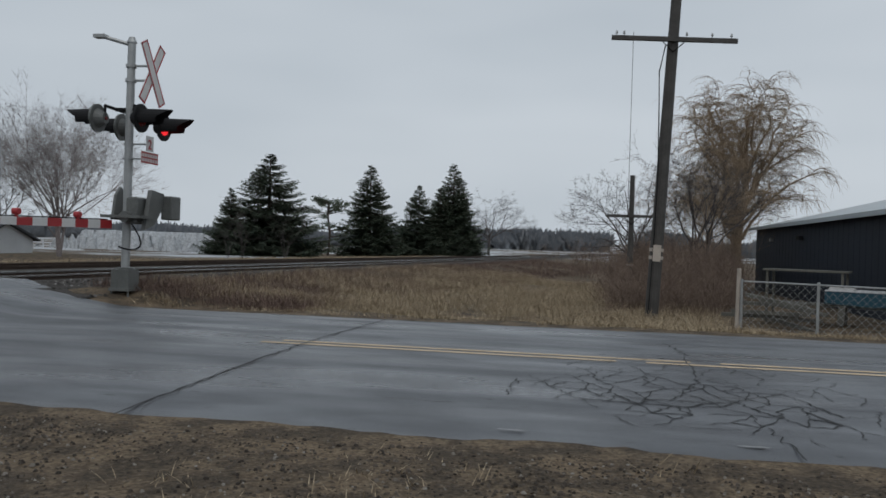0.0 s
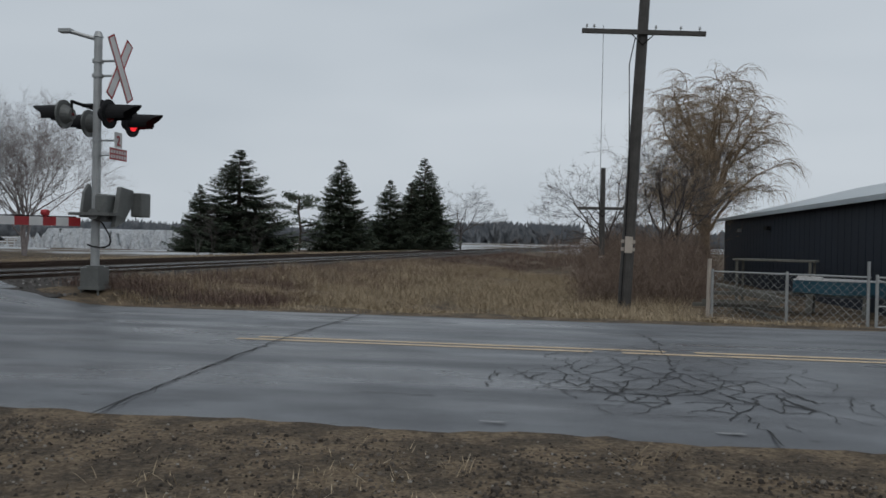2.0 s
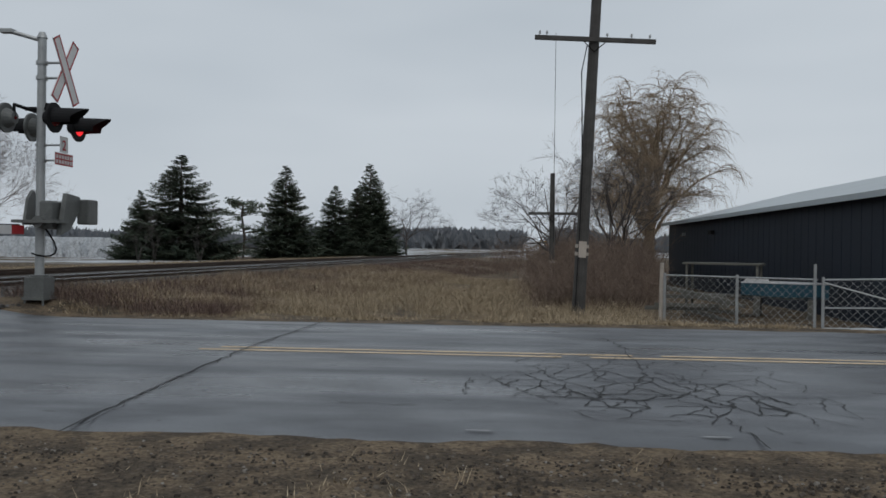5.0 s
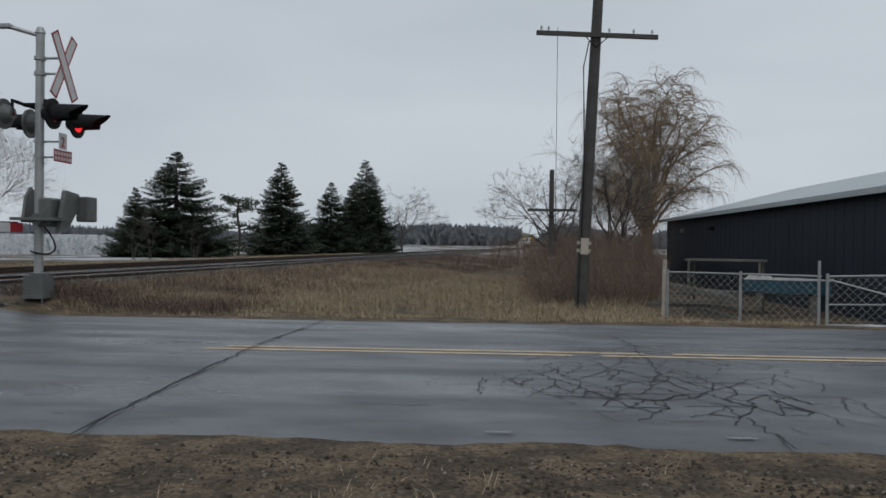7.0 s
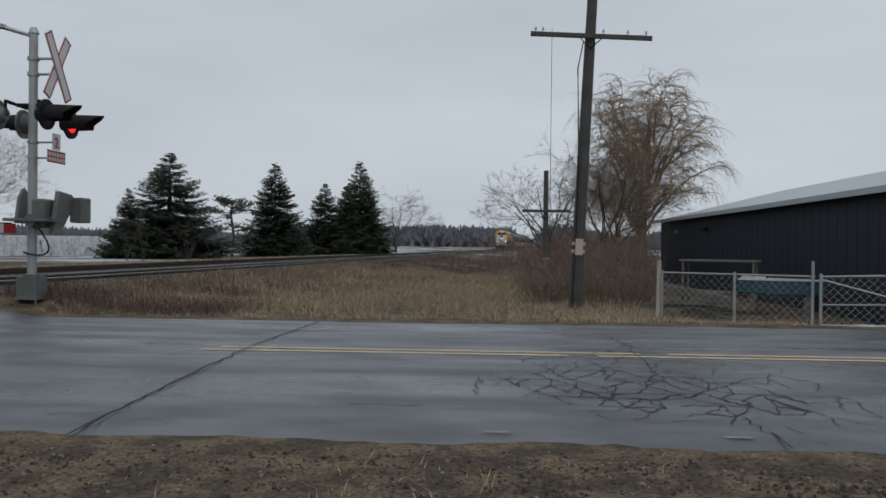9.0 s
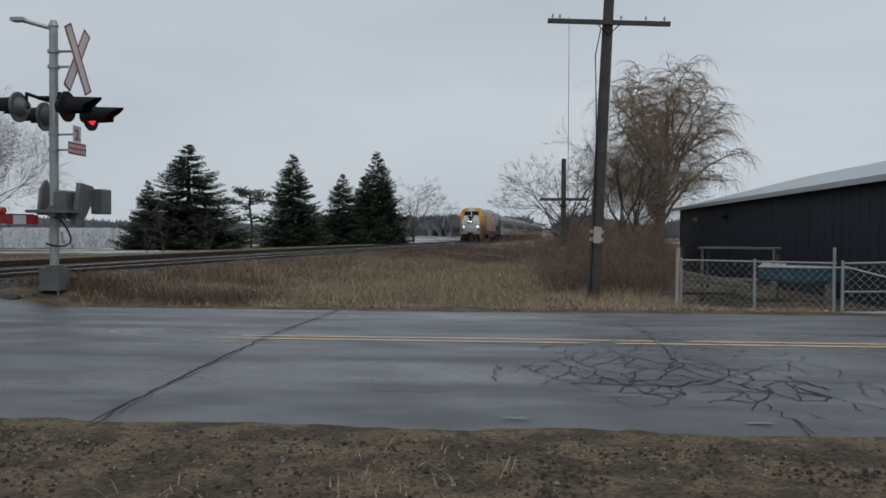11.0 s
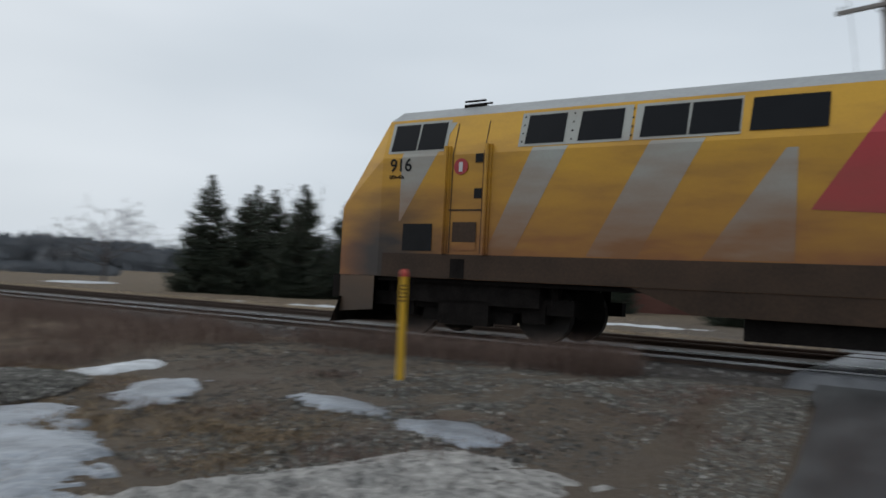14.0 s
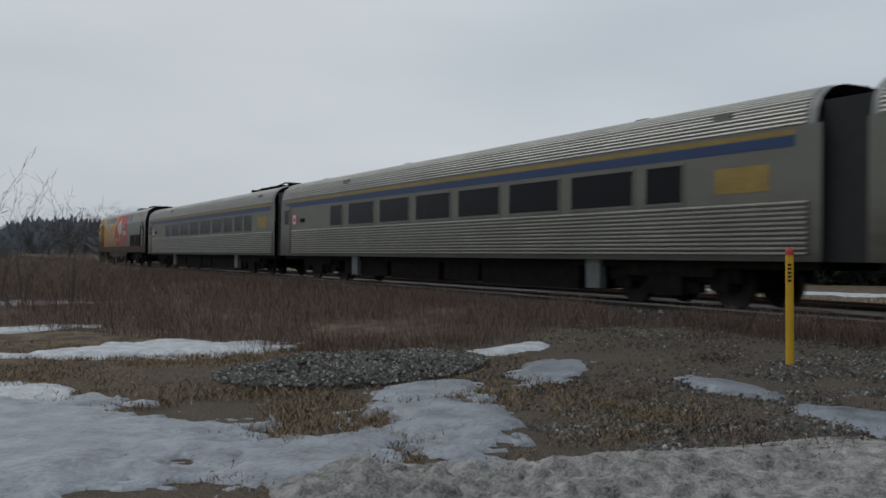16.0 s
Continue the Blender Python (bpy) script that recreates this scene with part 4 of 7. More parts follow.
def coach(wins, roof_gear=False):
    root = thing("passenger_coach", pose(0, 0, 0), "fluted stainless steel passenger coach with a blue and yellow band", "railway coach", "coaches of the train")
    L = 25.6

    def sidewall(z0, z1, material, name, x0=0.3, x1=L - 0.1, y=1.5, lift=0.0):
        for side in (1, -1):
            s = Soup()
            p = [Vector((-x0, side * (y + lift), z0)), Vector((-x1, side * (y + lift), z0)), Vector((-x1, side * (y + lift), z1)), Vector((-x0, side * (y + lift), z1))]
            s.face(*(p[::-1] if side > 0 else p))
            part(name, s.data(), material, root)

    sidewall(0.95, 3.3, M_STEEL, "side_wall")
    # fluting below the windows and on the roof, as real ridges with highlights in their colour
    for side in (1, -1):
        for i in range(11):
            s = Soup()
            z = 1.06 + i * 0.088
            pr = [(1.5, z), (1.548, z + 0.016), (1.548, z + 0.034), (1.5, z + 0.058)]
            for a, b in zip(pr, pr[1:]):
                s.face(Vector((-1.6, side * a[0], a[1])), Vector((-L + 0.35, side * a[0], a[1])), Vector((-L + 0.35, side * b[0], b[1])), Vector((-1.6, side * b[0], b[1])))
            part("flute", s.data(), M_FLUTE_HIGHLIT, root)
    arc = [(1.5, 3.3), (1.46, 3.55), (1.34, 3.78), (1.1, 3.95), (0.7, 4.06), (0, 4.1)]
    ring = arc + [(-y, z) for y, z in reversed(arc[:-1])]
    v, f = [], []
    for x in (-0.35, -L + 0.2):
        v += [(x, y, z) for y, z in ring]
    k = len(ring)
    f = [(i, i + 1, k + i + 1, k + i) for i in range(k - 1)]
    part("roof", (v, f), M_STEELROOF, root, smooth=True)
    s = Soup()
    for side in (1, -1):
        for i in range(15):
            q = (i + 0.5) / 15 * 4.4
            j = min(int(q), 4)
            a = Vector((0, *arc[j])).lerp(Vector((0, *arc[j + 1])), q - j)
            n = Vector((0, a.y * 0.55, a.z - 3.0)).normalized() * 0.02
            t = Vector((0, -n.z, n.y)).normalized() * 0.03
            pr = [a - t, a - t * 0.5 + n, a + t * 0.5 + n, a + t]
            for b, c in zip(pr, pr[1:]):
                s.face(*[Vector((x, p.y * side, p.z)) for x, p in ((-0.5, b), (-L + 0.4, b), (-L + 0.4, c), (-0.5, c))])
    part("roof_ribs", s.data(), M_FLUTE_HIGHLIT, root)
    sidewall(2.95, 3.14, M_BLUE, "blue_band", 0.9, L - 0.6, lift=0.006)
    sidewall(3.16, 3.25, M_COACHYEL, "yellow_band", 0.9, L - 0.6, lift=0.006)
    for a, b in wins:
        for side in (1, -1):
            bm = BM()
            y0, y1 = sorted((1.495 * side, 1.512 * side))
            box(bm, -b, -a, y0, y1, 2.1, 2.84)
            win = part("window", bm, M_GLASS, root)
            bm = BM()
            y0, y1 = sorted((1.49 * side, 1.52 * side))
            rim(bm, -b, -a, 2.1, 2.84, 0.05, y0, y1)
            part("frame", bm, M_STEEL, win)
    sidewall(2.2, 2.68, M_COACHYEL, "lettering_panel", 23.3, 24.5, lift=0.008)
    for side in (1, -1):
        bm = BM()
        y0, y1 = sorted((1.49 * side, 1.525 * side))
        box(bm, -1.42, -0.62, y0, y1, 1.05, 3.02)
        door = part("door", bm, M_STEEL, root)
        bm = BM()
        y0, y1 = sorted((1.5 * side, 1.532 * side))
        box(bm, -1.28, -0.76, y0, y1, 2.25, 2.85)
        part("door_window", bm, M_GLASS, door)
    sidewall(2.25, 2.62, M_WHITE, "flag", 1.5, 2.2, lift=0.006)
    for a, b in ((1.5, 1.68), (2.02, 2.2)):
        sidewall(2.25, 2.62, M_RED, "flag_bar", a, b, lift=0.01)
    sidewall(2.36, 2.52, M_RED, "flag_leaf", 1.77, 1.93, lift=0.01)
    for x0, x1 in ((0.0, 0.36), (L - 0.21, L + 0.45)):
        bm = BM()
        box(bm, -x1, -x0, -1.32, 1.32, 0.95, 3.7)
        part("diaphragm", bm, M_DIAPHRAGM, root)
    bm = BM()
    box(bm, -L + 0.3, -0.4, -1.3, 1.3, 0.8, 0.96)
    for a, b, z in ((6.3, 9.6, 0.3), (9.9, 12.9, 0.25), (13.2, 15.0, 0.3), (15.2, 19.2, 0.25)):
        case = BM()
        box(case, -b, -a, -1.25, 1.25, z, 0.82)
        part("underfloor_case", case, M_DARK, root)
    part("underframe", bm, M_DARK, root)
    for a in (7.2, 19.6):
        bm = BM()
        box(bm, -a - 0.45, -a, 1.2, 1.4, 0.3, 0.95)
        part("equipment_box", bm, M_GREYPAINT, root)
    for s0 in (3.9, L - 3.7):
        truck(root, s0, (-1.3, 1.3), 0.46, 1.75)
    for x in (2.0, 9.0, 20.0):
        bm = BM()
        box(bm, -x - 0.4, -x, -0.3, 0.3, 4.05, 4.2)
        part("roof_vent", bm, M_STEELROOF, root)
    for side in (1, -1):
        for x in (23.4, 6.7):
            bm = BM()
            y0, y1 = sorted((1.3 * side, 1.46 * side))
            box(bm, -x - 0.2, -x + 0.2, y0, y1, 3.52, 3.74)
            part("roof_hatch", bm, M_STEEL, root)
    for side in (1, -1):
        bm = BM()
        y0, y1 = sorted((1.5 * side, 1.52 * side))
        box(bm, -2.95, -2.5, y0, y1, 2.3, 2.46)
        bmesh.ops.bevel(bm, geom=bm.edges[:], offset=0.008, segments=1, affect="EDGES")
        part("door_control", bm, M_DARK, root)
    if roof_gear:
        for y in (0.25, 0.6):
            bm = BM()
            hose(bm, [(-19.8, y, 4.13), (-21.5, y, 4.19), (-23.5, y, 4.19), (-24.4, y, 4.27), (-25.3, y, 4.2)], 0.035, 6)
            part("roof_pipe", bm, M_DARK, root)
        for x in (20.0, 21.4, 22.6, 23.8, 25.0):
            bm = BM()
            box(bm, -x - 0.06, -x + 0.06, 0.15, 0.7, 4.0, 4.22)
            part("pipe_bracket", bm, M_DARK, root)
    return root


# the leading coach has one window more than the others
SHORT_WINDOWS = [(5.4, 6.4), (7.0, 8.7), (9.2, 10.95), (11.45, 13.2), (13.7, 15.45), (15.95, 17.6), (18.05, 19.35), (19.9, 20.9), (21.35, 22.35)]
WIDE_WINDOWS = [(5.5, 6.5)] + [(7.1 + 2.42 * i, 9.05 + 2.42 * i) for i in range(6)] + [(21.55, 22.5)]
TRAIN = [(locomotive(), 0.0), (coach(SHORT_WINDOWS, True), 21.75)]
second_coach = coach(WIDE_WINDOWS)
TRAIN.append((second_coach, 47.75))
for i in range(2, 5):
    TRAIN.append((copy_thing(second_coach, pose(0, 0, 0)), 21.75 + 26.0 * i))


def nose_at(t):
    u = t - 13.5
    return 8.03 - 36.2 * u + 0.39 * u * u


def train_rows(back):
    rows = []
    for i in range(33):
        t = i * 0.5
        p = on_track(nose_at(t) + back / TRACK_N, 0, RAIL_Z)
        rows.append((t, Matrix.Translation(p) @ pose(0, 0, 0, 0, 0, FORWARD)))
    return rows


# ---- crossing signals ----
def crossing_signal(x, y, z, turn, top, lit, label, plain_back=False):
    """A signal mast; local -y points along the gate arm, over the lane, local +x along the road."""
    root = thing("crossing_signal", pose(x, y, z, 0, 0, turn) @ Matrix.Scale(1.15, 4), label, "crossing signal", "crossing signals")
    bm = BM()
    tube(bm, (0, 0, 0.45), (0, 0, top), 0.075, 0.07, n=14)
    part("mast", bm, M_GALV, root, smooth=False)
    bm = BM()
    box(bm, -0.2, 0.2, -0.2, 0.2, 0.08, 0.13)
    tube(bm, (0, 0, 0.12), (0, 0, 0.5), 0.17, 0.15, n=10)
    box(bm, -0.17, 0.17, -0.17, 0.17, 0.12, 0.46)
    for a in (-0.16, 0.16):
        for b in (-0.16, 0.16):
            tube(bm, (a, b, -0.15), (a, b, 0.2), 0.02, n=6)
    part("base", bm, M_GREYPAINT, root)
    bm = BM()
    tube(bm, (0, 0, top), (0, 0, top + 0.1), 0.09, 0.05, n=10)
    tube(bm, (0, 0, top - 0.04), (-0.48, -0.16, top + 0.08), 0.035, n=8)
    box(bm, -0.62, -0.4, -0.24, -0.1, top + 0.05, top + 0.11)
    part("mast_top", bm, M_GALV, root)
    # crossbuck
    for k, a in enumerate((-1, 1)):
        turn_m = pose(0.42 + 0.018 * k, -0.02, top - 0.57, 30 * a, 0, -3)
        bm = BM()
        box(bm, -0.008, 0.008, -0.1, 0.1, -0.6, 0.6, turn_m)
        blade = part("crossbuck_blade", bm, M_WHITE if not plain_back else M_GALV, root)
        if not plain_back:
            bm = BM()
            for yy in (-0.088, 0.088):
                box(bm, 0.009, 0.012, yy - 0.014, yy + 0.014, -0.6, 0.6, turn_m)
            box(bm, 0.009, 0.012, -0.1, 0.1, 0.572, 0.6, turn_m)
            box(bm, 0.009, 0.012, -0.1, 0.1, -0.6, -0.572, turn_m)
            part("red_border", bm, M_RED, blade)
    for zz in (top - 0.42, top - 0.68):
        bm = BM()
        tube(bm, (0, 0, zz), (0.42, 0, zz), 0.022, n=6)
        tube(bm, (0, 0, zz - 0.03), (0, 0, zz + 0.03), 0.095, n=12)
        part("bracket", bm, M_GALV, root)
    # lamps, two each way on a crossarm
    zl = top - 1.33
    bm = BM()
    for xx in (0.3, -0.26):
        tube(bm, (xx, -0.36, zl + 0.14), (xx, 0.4, zl + 0.12), 0.03, n=8)
        tube(bm, (xx, -0.36, zl + 0.15), (xx, -0.36, zl - 0.08), 0.025, n=8)
        tube(bm, (xx, 0.4, zl + 0.13), (xx, 0.4, zl - 0.13), 0.025, n=8)
    tube(bm, (-0.28, 0, zl + 0.13), (0.32, 0, zl + 0.13), 0.035, n=8)
    part("crossarm", bm, M_BLACK, root)
    for side in (1, -1):
        for j, yy in enumerate((-0.36, 0.4)):
            lamp = new("lamp")
            lamp.parent = root
            lamp.matrix_basis = pose(0.44 if side > 0 else -0.4, yy, zl + (-0.13 if j else -0.08), 0, 0, 0 if side > 0 else 180)
            bm = BM()
            tube(bm, (-0.02, 0, 0), (0.015, 0, 0), 0.25, n=24)
            tube(bm, (-0.16, 0, 0), (-0.02, 0, 0), 0.1, 0.17, n=16)
            part("backplate", bm, M_BLACK if side > 0 else M_GREYPAINT, lamp)
            s = Soup()
            for i in range(14):
                a0, a1 = math.radians(-35 + 250 * i / 14), math.radians(-35 + 250 * (i + 1) / 14)
                l0, l1 = 0.34 + 0.24 * max(0, math.sin(a0)), 0.34 + 0.24 * max(0, math.sin(a1))
                s.face(Vector((0.01, 0.17 * math.cos(a0), 0.17 * math.sin(a0))), Vector((0.01, 0.17 * math.cos(a1), 0.17 * math.sin(a1))), Vector((l1, 0.15 * math.cos(a1), 0.15 * math.sin(a1))), Vector((l0, 0.15 * math.cos(a0), 0.15 * math.sin(a0))))
            hood = part("hood", s.data(), M_BLACK, lamp)
            bm = BM()
            tube(bm, (0.012, 0, 0), (0.03, 0, 0), 0.152, 0.13, n=20)
            on = (side, j) in lit
            part("lens", bm, M_LAMP_RED if on else M_LAMP_DIM, lamp, "lit red lens" if on else "dark lens")
            bm = BM()
            tube(bm, (-0.178, 0, 0), (-0.158, 0, 0), 0.03, n=8)
            part("side_glass", bm, M_LAMP_RED if (side, 1 - j) not in lit and side < 0 and j == 1 else M_LAMP_DIM, lamp)
    if not plain_back:
        bm = BM()
        box(bm, 0.4, 0.41, -0.12, 0.12, top - 1.95, top - 1.68)
        sign = part("number_plate", bm, M_WHITE, root)
        lettering("2", 0.24, 0, 0, M_RED, root, name="numeral", turn=pose(0.416, -0.07, top - 1.91, 90, 0, 90))
        bm = BM()
        box(bm, 0.4, 0.41, -0.28, 0.28, top - 2.17, top - 1.96)
        part("track_plate", bm, M_WHITE, root)
        bm = BM()
        for zz in (top - 2.155, top - 2.07, top - 1.985):
            box(bm, 0.411, 0.414, -0.28, 0.28, zz - 0.012, zz + 0.012)
        for i in range(7):
            yy = -0.26 + 0.52 * i / 6
            box(bm, 0.411, 0.4135, yy - 0.01, yy + 0.01, top - 2.16, top - 1.975)
        part("track_symbol", bm, M_RED, root)
        for zz in (top - 1.82, top - 2.08):
            bm = BM()
            tube(bm, (0, 0, zz), (0.4, 0, zz), 0.018, n=6)
            tube(bm, (0, 0, zz - 0.02), (0, 0, zz + 0.02), 0.09, n=12)
            part("bracket", bm, M_GALV, root)
    # gate machine
    zg = 1.4
    bm = BM()
    box(bm, 0.08, 0.3, -0.19, 0.19, zg - 0.12, zg + 0.36)
    bmesh.ops.bevel(bm, geom=bm.edges[:], offset=0.03, segments=1, affect="EDGES")
    tube(bm, (0.12, -0.3, zg), (0.12, 0.3, zg), 0.1, n=12)
    part("gate_machine", bm, M_GREYPAINT, root)
    bm = BM()
    plate(bm, [(-0.2, -0.12, zg - 0.05), (-0.2, 0.2, zg - 0.05), (-0.2, 0.32, zg + 0.4), (-0.2, 0.12, zg + 0.55), (-0.2, -0.02, zg + 0.4)], 0.05)
    part("arm_bracket", bm, M_GREYPAINT, root)
    bm = BM()
    plate(bm, [(0.42, -0.1, zg - 0.22), (0.42, 0.22, zg - 0.12), (0.42, 0.62, zg + 0.34), (0.42, 0.5, zg + 0.46), (0.42, 0.1, zg + 0.5)], 0.08)
    part("counterweight_arm", bm, M_GREYPAINT, root)
    bm = BM()
    box(bm, 0.36, 0.58, 0.52, 0.86, zg - 0.02, zg + 0.42)
    bmesh.ops.bevel(bm, geom=bm.edges[:], offset=0.02, segments=1, affect="EDGES")
    part("counterweight", bm, M_GREYPAINT, root)
    bm = BM()
    box(bm, -0.3, 0.45, -0.35, 0.1, zg - 0.02, zg + 0.03)
    part("arm_mount", bm, M_GREYPAINT, root)
    bm = BM()
    pts = [Vector((0.1 + 0.25 * math.sin(i * 0.5), -0.1, zg - 0.05 - 0.12 * math.sin(i * math.pi / 8) * 2 - 0.06 * i)) for i in range(9)]
    for a, b in zip(pts, pts[1:]):
        tube(bm, a, b, 0.015, n=5)
    part("cable", bm, M_BLACK, root)
    # arm in red and white panels
    arm = new("gate_arm")
    arm.parent = root
    arm.matrix_basis = pose(-0.12, -0.3, zg - 0.14, 0.6)
    n = 13
    for i in range(n):
        h = 0.075 - 0.03 * i / n
        bm = BM()
        box(bm, -0.02, 0.02, -0.345 * (i + 1), -0.345 * i, -h, h)
        part("arm_panel", bm, M_RED if i % 2 == 0 else M_WHITE, arm)
    for i, q in enumerate((0.95, 2.4, 4.15)):
        bm = BM()
        tube(bm, (0, -q, 0.05), (0, -q, 0.1), 0.03, n=8)
        tube(bm, (-0.05, -q, 0.14), (0.05, -q, 0.14), 0.05, n=12)
        part("arm_lamp", bm, M_LAMP_RED if i == 2 else M_RED, arm, "red gate lamp")
    bm = BM()
    tube(bm, (0, -0.1, 0.085), (0, -4.2, 0.065), 0.01, n=5)
    part("lamp_cable", bm, M_BLACK, arm)
    return root


crossing_signal(-8.82, 15.3, 0.14, 0, 4.53, {(1, 1)}, "grey crossing signal mast with crossbuck, red lamps and lowered gate")
crossing_signal(-24.2, 2.75, 0.0, 184, 4.6, {(-1, 1)}, "distant grey crossing signal mast with lowered gate", True)

# marker post by the railway
post = thing("marker_post", pose(-8.52, -5.2, gz(-8.52, -5.2) - 0.05, 0, 1.2, 0), "yellow plastic pipeline marker post with a red cap", "marker post")
bm = BM()
tube(bm, (0, 0, -0.1), (0, 0, 1.28), 0.045, 0.043, n=12)
part("post", bm, M_POST, post)
bm = BM()
tube(bm, (0, 0, 1.28), (0, 0, 1.33), 0.046, 0.044, n=12)
tube(bm, (0, 0, 1.33), (0, 0, 1.37), 0.044, 0.02, n=12)
part("cap", bm, M_POSTRED, post)
bm = BM()
for i in range(5):
    box(bm, 0.02, 0.0465, -0.02, 0.02, 0.98 + 0.045 * i, 1.005 + 0.045 * i, pose(0, 0, 0, 0, 0, 30))
part("printed_bars", bm, M_BLACK, post)
bm = BM()
tube(bm, (0, 0, -0.15), (0, 0, 0.06), 0.05, 0.045, n=10)
part("post_foot", bm, M_TAG, post)


# ---- poles and wires ----
def utility_pole(x, y, z, h, lean, arms, material, label, r=0.15, arm_len=2.2, band=None, guard=False, turn=0.0, tip=0.0):
    root = thing("utility_pole", pose(x, y, z, tip, lean, 0), label, "utility pole", "utility poles")
    bm = BM()
    tube(bm, (0, 0, -0.3), (0, 0, h), r, r * 0.7, n=14)
    part("pole", bm, material, root)
    for zz in arms:
        bm = BM()
        m = pose(0, 0, zz, 0, 0, turn)
        box(bm, -arm_len / 2, arm_len / 2, -r - 0.06, -r + 0.04, -0.055, 0.055, m)
        arm = part("crossarm", bm, material, root)
        for a in (-0.46, -0.4, 0.1, 0.3, 0.45):
            bm = BM()
            p = m @ Vector((a * arm_len, -r - 0.01, 0.05))
            tube(bm, p, p + Vector((0, 0, 0.06)), 0.012, n=5)
            tube(bm, p + Vector((0, 0, 0.06)), p + Vector((0, 0, 0.13)), 0.035, 0.02, n=7)
            part("insulator", bm, M_GALV, arm)
        bm = BM()
        for a in (-1, 1):
            tube(bm, m @ Vector((a * 0.28, -r, -0.05)), m @ Vector((0, -r, -0.32)), 0.014, n=5)
        part("brace", bm, M_DARK, arm)
    if band:
        for zz in band:
            bm = BM()
            tube(bm, (0, 0, zz), (0, 0, zz + 0.09), r * 1.03, n=14)
            part("band", bm, M_TAG, root)
    if guard:
        bm = BM()
        tube(bm, (0.12, -0.2, 0), (0.2, -0.22, 2.2), 0.05, n=8)
        part("guy_guard", bm, M_POST, root)
    return root


def wire(pts, sag, name="overhead_wire", r=0.012):
    s = Soup()
    for a, b in zip(pts, pts[1:]):
        a, b = Vector(a), Vector(b)
        prev = a
        for i in range(1, 17):
            q = i / 16
            p = a.lerp(b, q) - Vector((0, 0, 4 * sag * q * (1 - q)))
            s.tube(prev, p, r, r, 3)
            prev = p
    return tagged(part(name, s.data(), M_BLACK), "thin black overhead wire between poles", "wire", "overhead wires")


main_pole = utility_pole(2.22, 21.4, -0.36, 9.8, 2.6, (7.15,), M_POLE, "weathered dark wooden pole with one crossarm, leaning slightly", 0.175, 3.1, (1.55, 1.75))
bm = BM()
hose(bm, [(-0.2, -0.3, 6.95), (-0.3, -0.28, 6.3), (-0.22, -0.22, 5.2), (-0.12, -0.18, 3.6), (-0.1, -0.18, 2.0), (-0.1, -0.19, 0.2)], 0.016)
part("riser_cable", bm, M_BLACK, main_pole, "black cable running down the pole")
bm = BM()
box(bm, -0.1, 0.1, -0.2, -0.17, 1.5, 1.92)
part("tag_plate", bm, M_TAG, main_pole, "faded pale tag plate")
utility_pole(2.2, 32.4, -0.35, 4.7, 0, (3.1,), M_POLE, "short dark old telegraph pole with a crossarm", 0.13, 1.9, (0.6, 0.9, 1.15))
wire([(1.55, 21.3, 7.0), (1.55, 21.32, 1.5)], 0.0, "drop_wire", 0.008)
utility_pole(-24.3, 0.55, 0.0, 11.2, 2.4, (10.3, 9.32), M_POLELIGHT, "grey wooden pole with two crossarms and a yellow guy guard", 0.2, 2.4, None, True, 80, 4.5)
for x, h in ((-60, 11.3), (-96, 10.5), (-132, 10.5)):
    utility_pole(x, -0.2, -0.1, h, 0, (h - 0.4, h - 1.3), M_POLE, "distant wooden pole with two crossarms", 0.17, 3.0, None, False, 85, 1.5)
utility_pole(-40.4, 16.4, 0.0, 7.6, -1.0, (), M_POLELIGHT, "plain grey wooden service pole", 0.15)
wire([(-24.1, -0.1, 8.3), (-60, 30, 6.2)], 0.8)
for yy in (-0.9, 0.9):
    wire([(-24.0, -0.3 + yy, 10.3), (-60, yy, 11.0), (-96, yy, 10.2), (-132, yy, 10.2)], 0.5)

# far slender post beside the line
ob = thing("trackside_post", pose(-27.1, -53.6, 0), "dark slender trackside post", "post")
bm = BM()
tube(bm, (0, 0, 0), (0.05, 0, 1.4), 0.12, 0.1, n=8)
tube(bm, (0.05, 0, 1.4), (0.0, 0, 2.2), 0.1, 0.07, n=8)
part("post", bm, M_BLACK, ob)

# utility cabinet
ob = thing("utility_cabinet", pose(-26.3, -0.6, 0.0), "pale grey metal utility cabinet on the verge", "utility cabinet")
bm = BM()
box(bm, -0.5, 0.5, -0.5, 0.5, 0, 1.2)
bmesh.ops.bevel(bm, geom=bm.edges[:], offset=0.04, segments=1, affect="EDGES")
part("case", bm, M_GALV, ob)
bm = BM()
box(bm, 0.5, 0.515, -0.45, 0.45, 0.1, 1.1)
part("door", bm, M_GALV, ob)


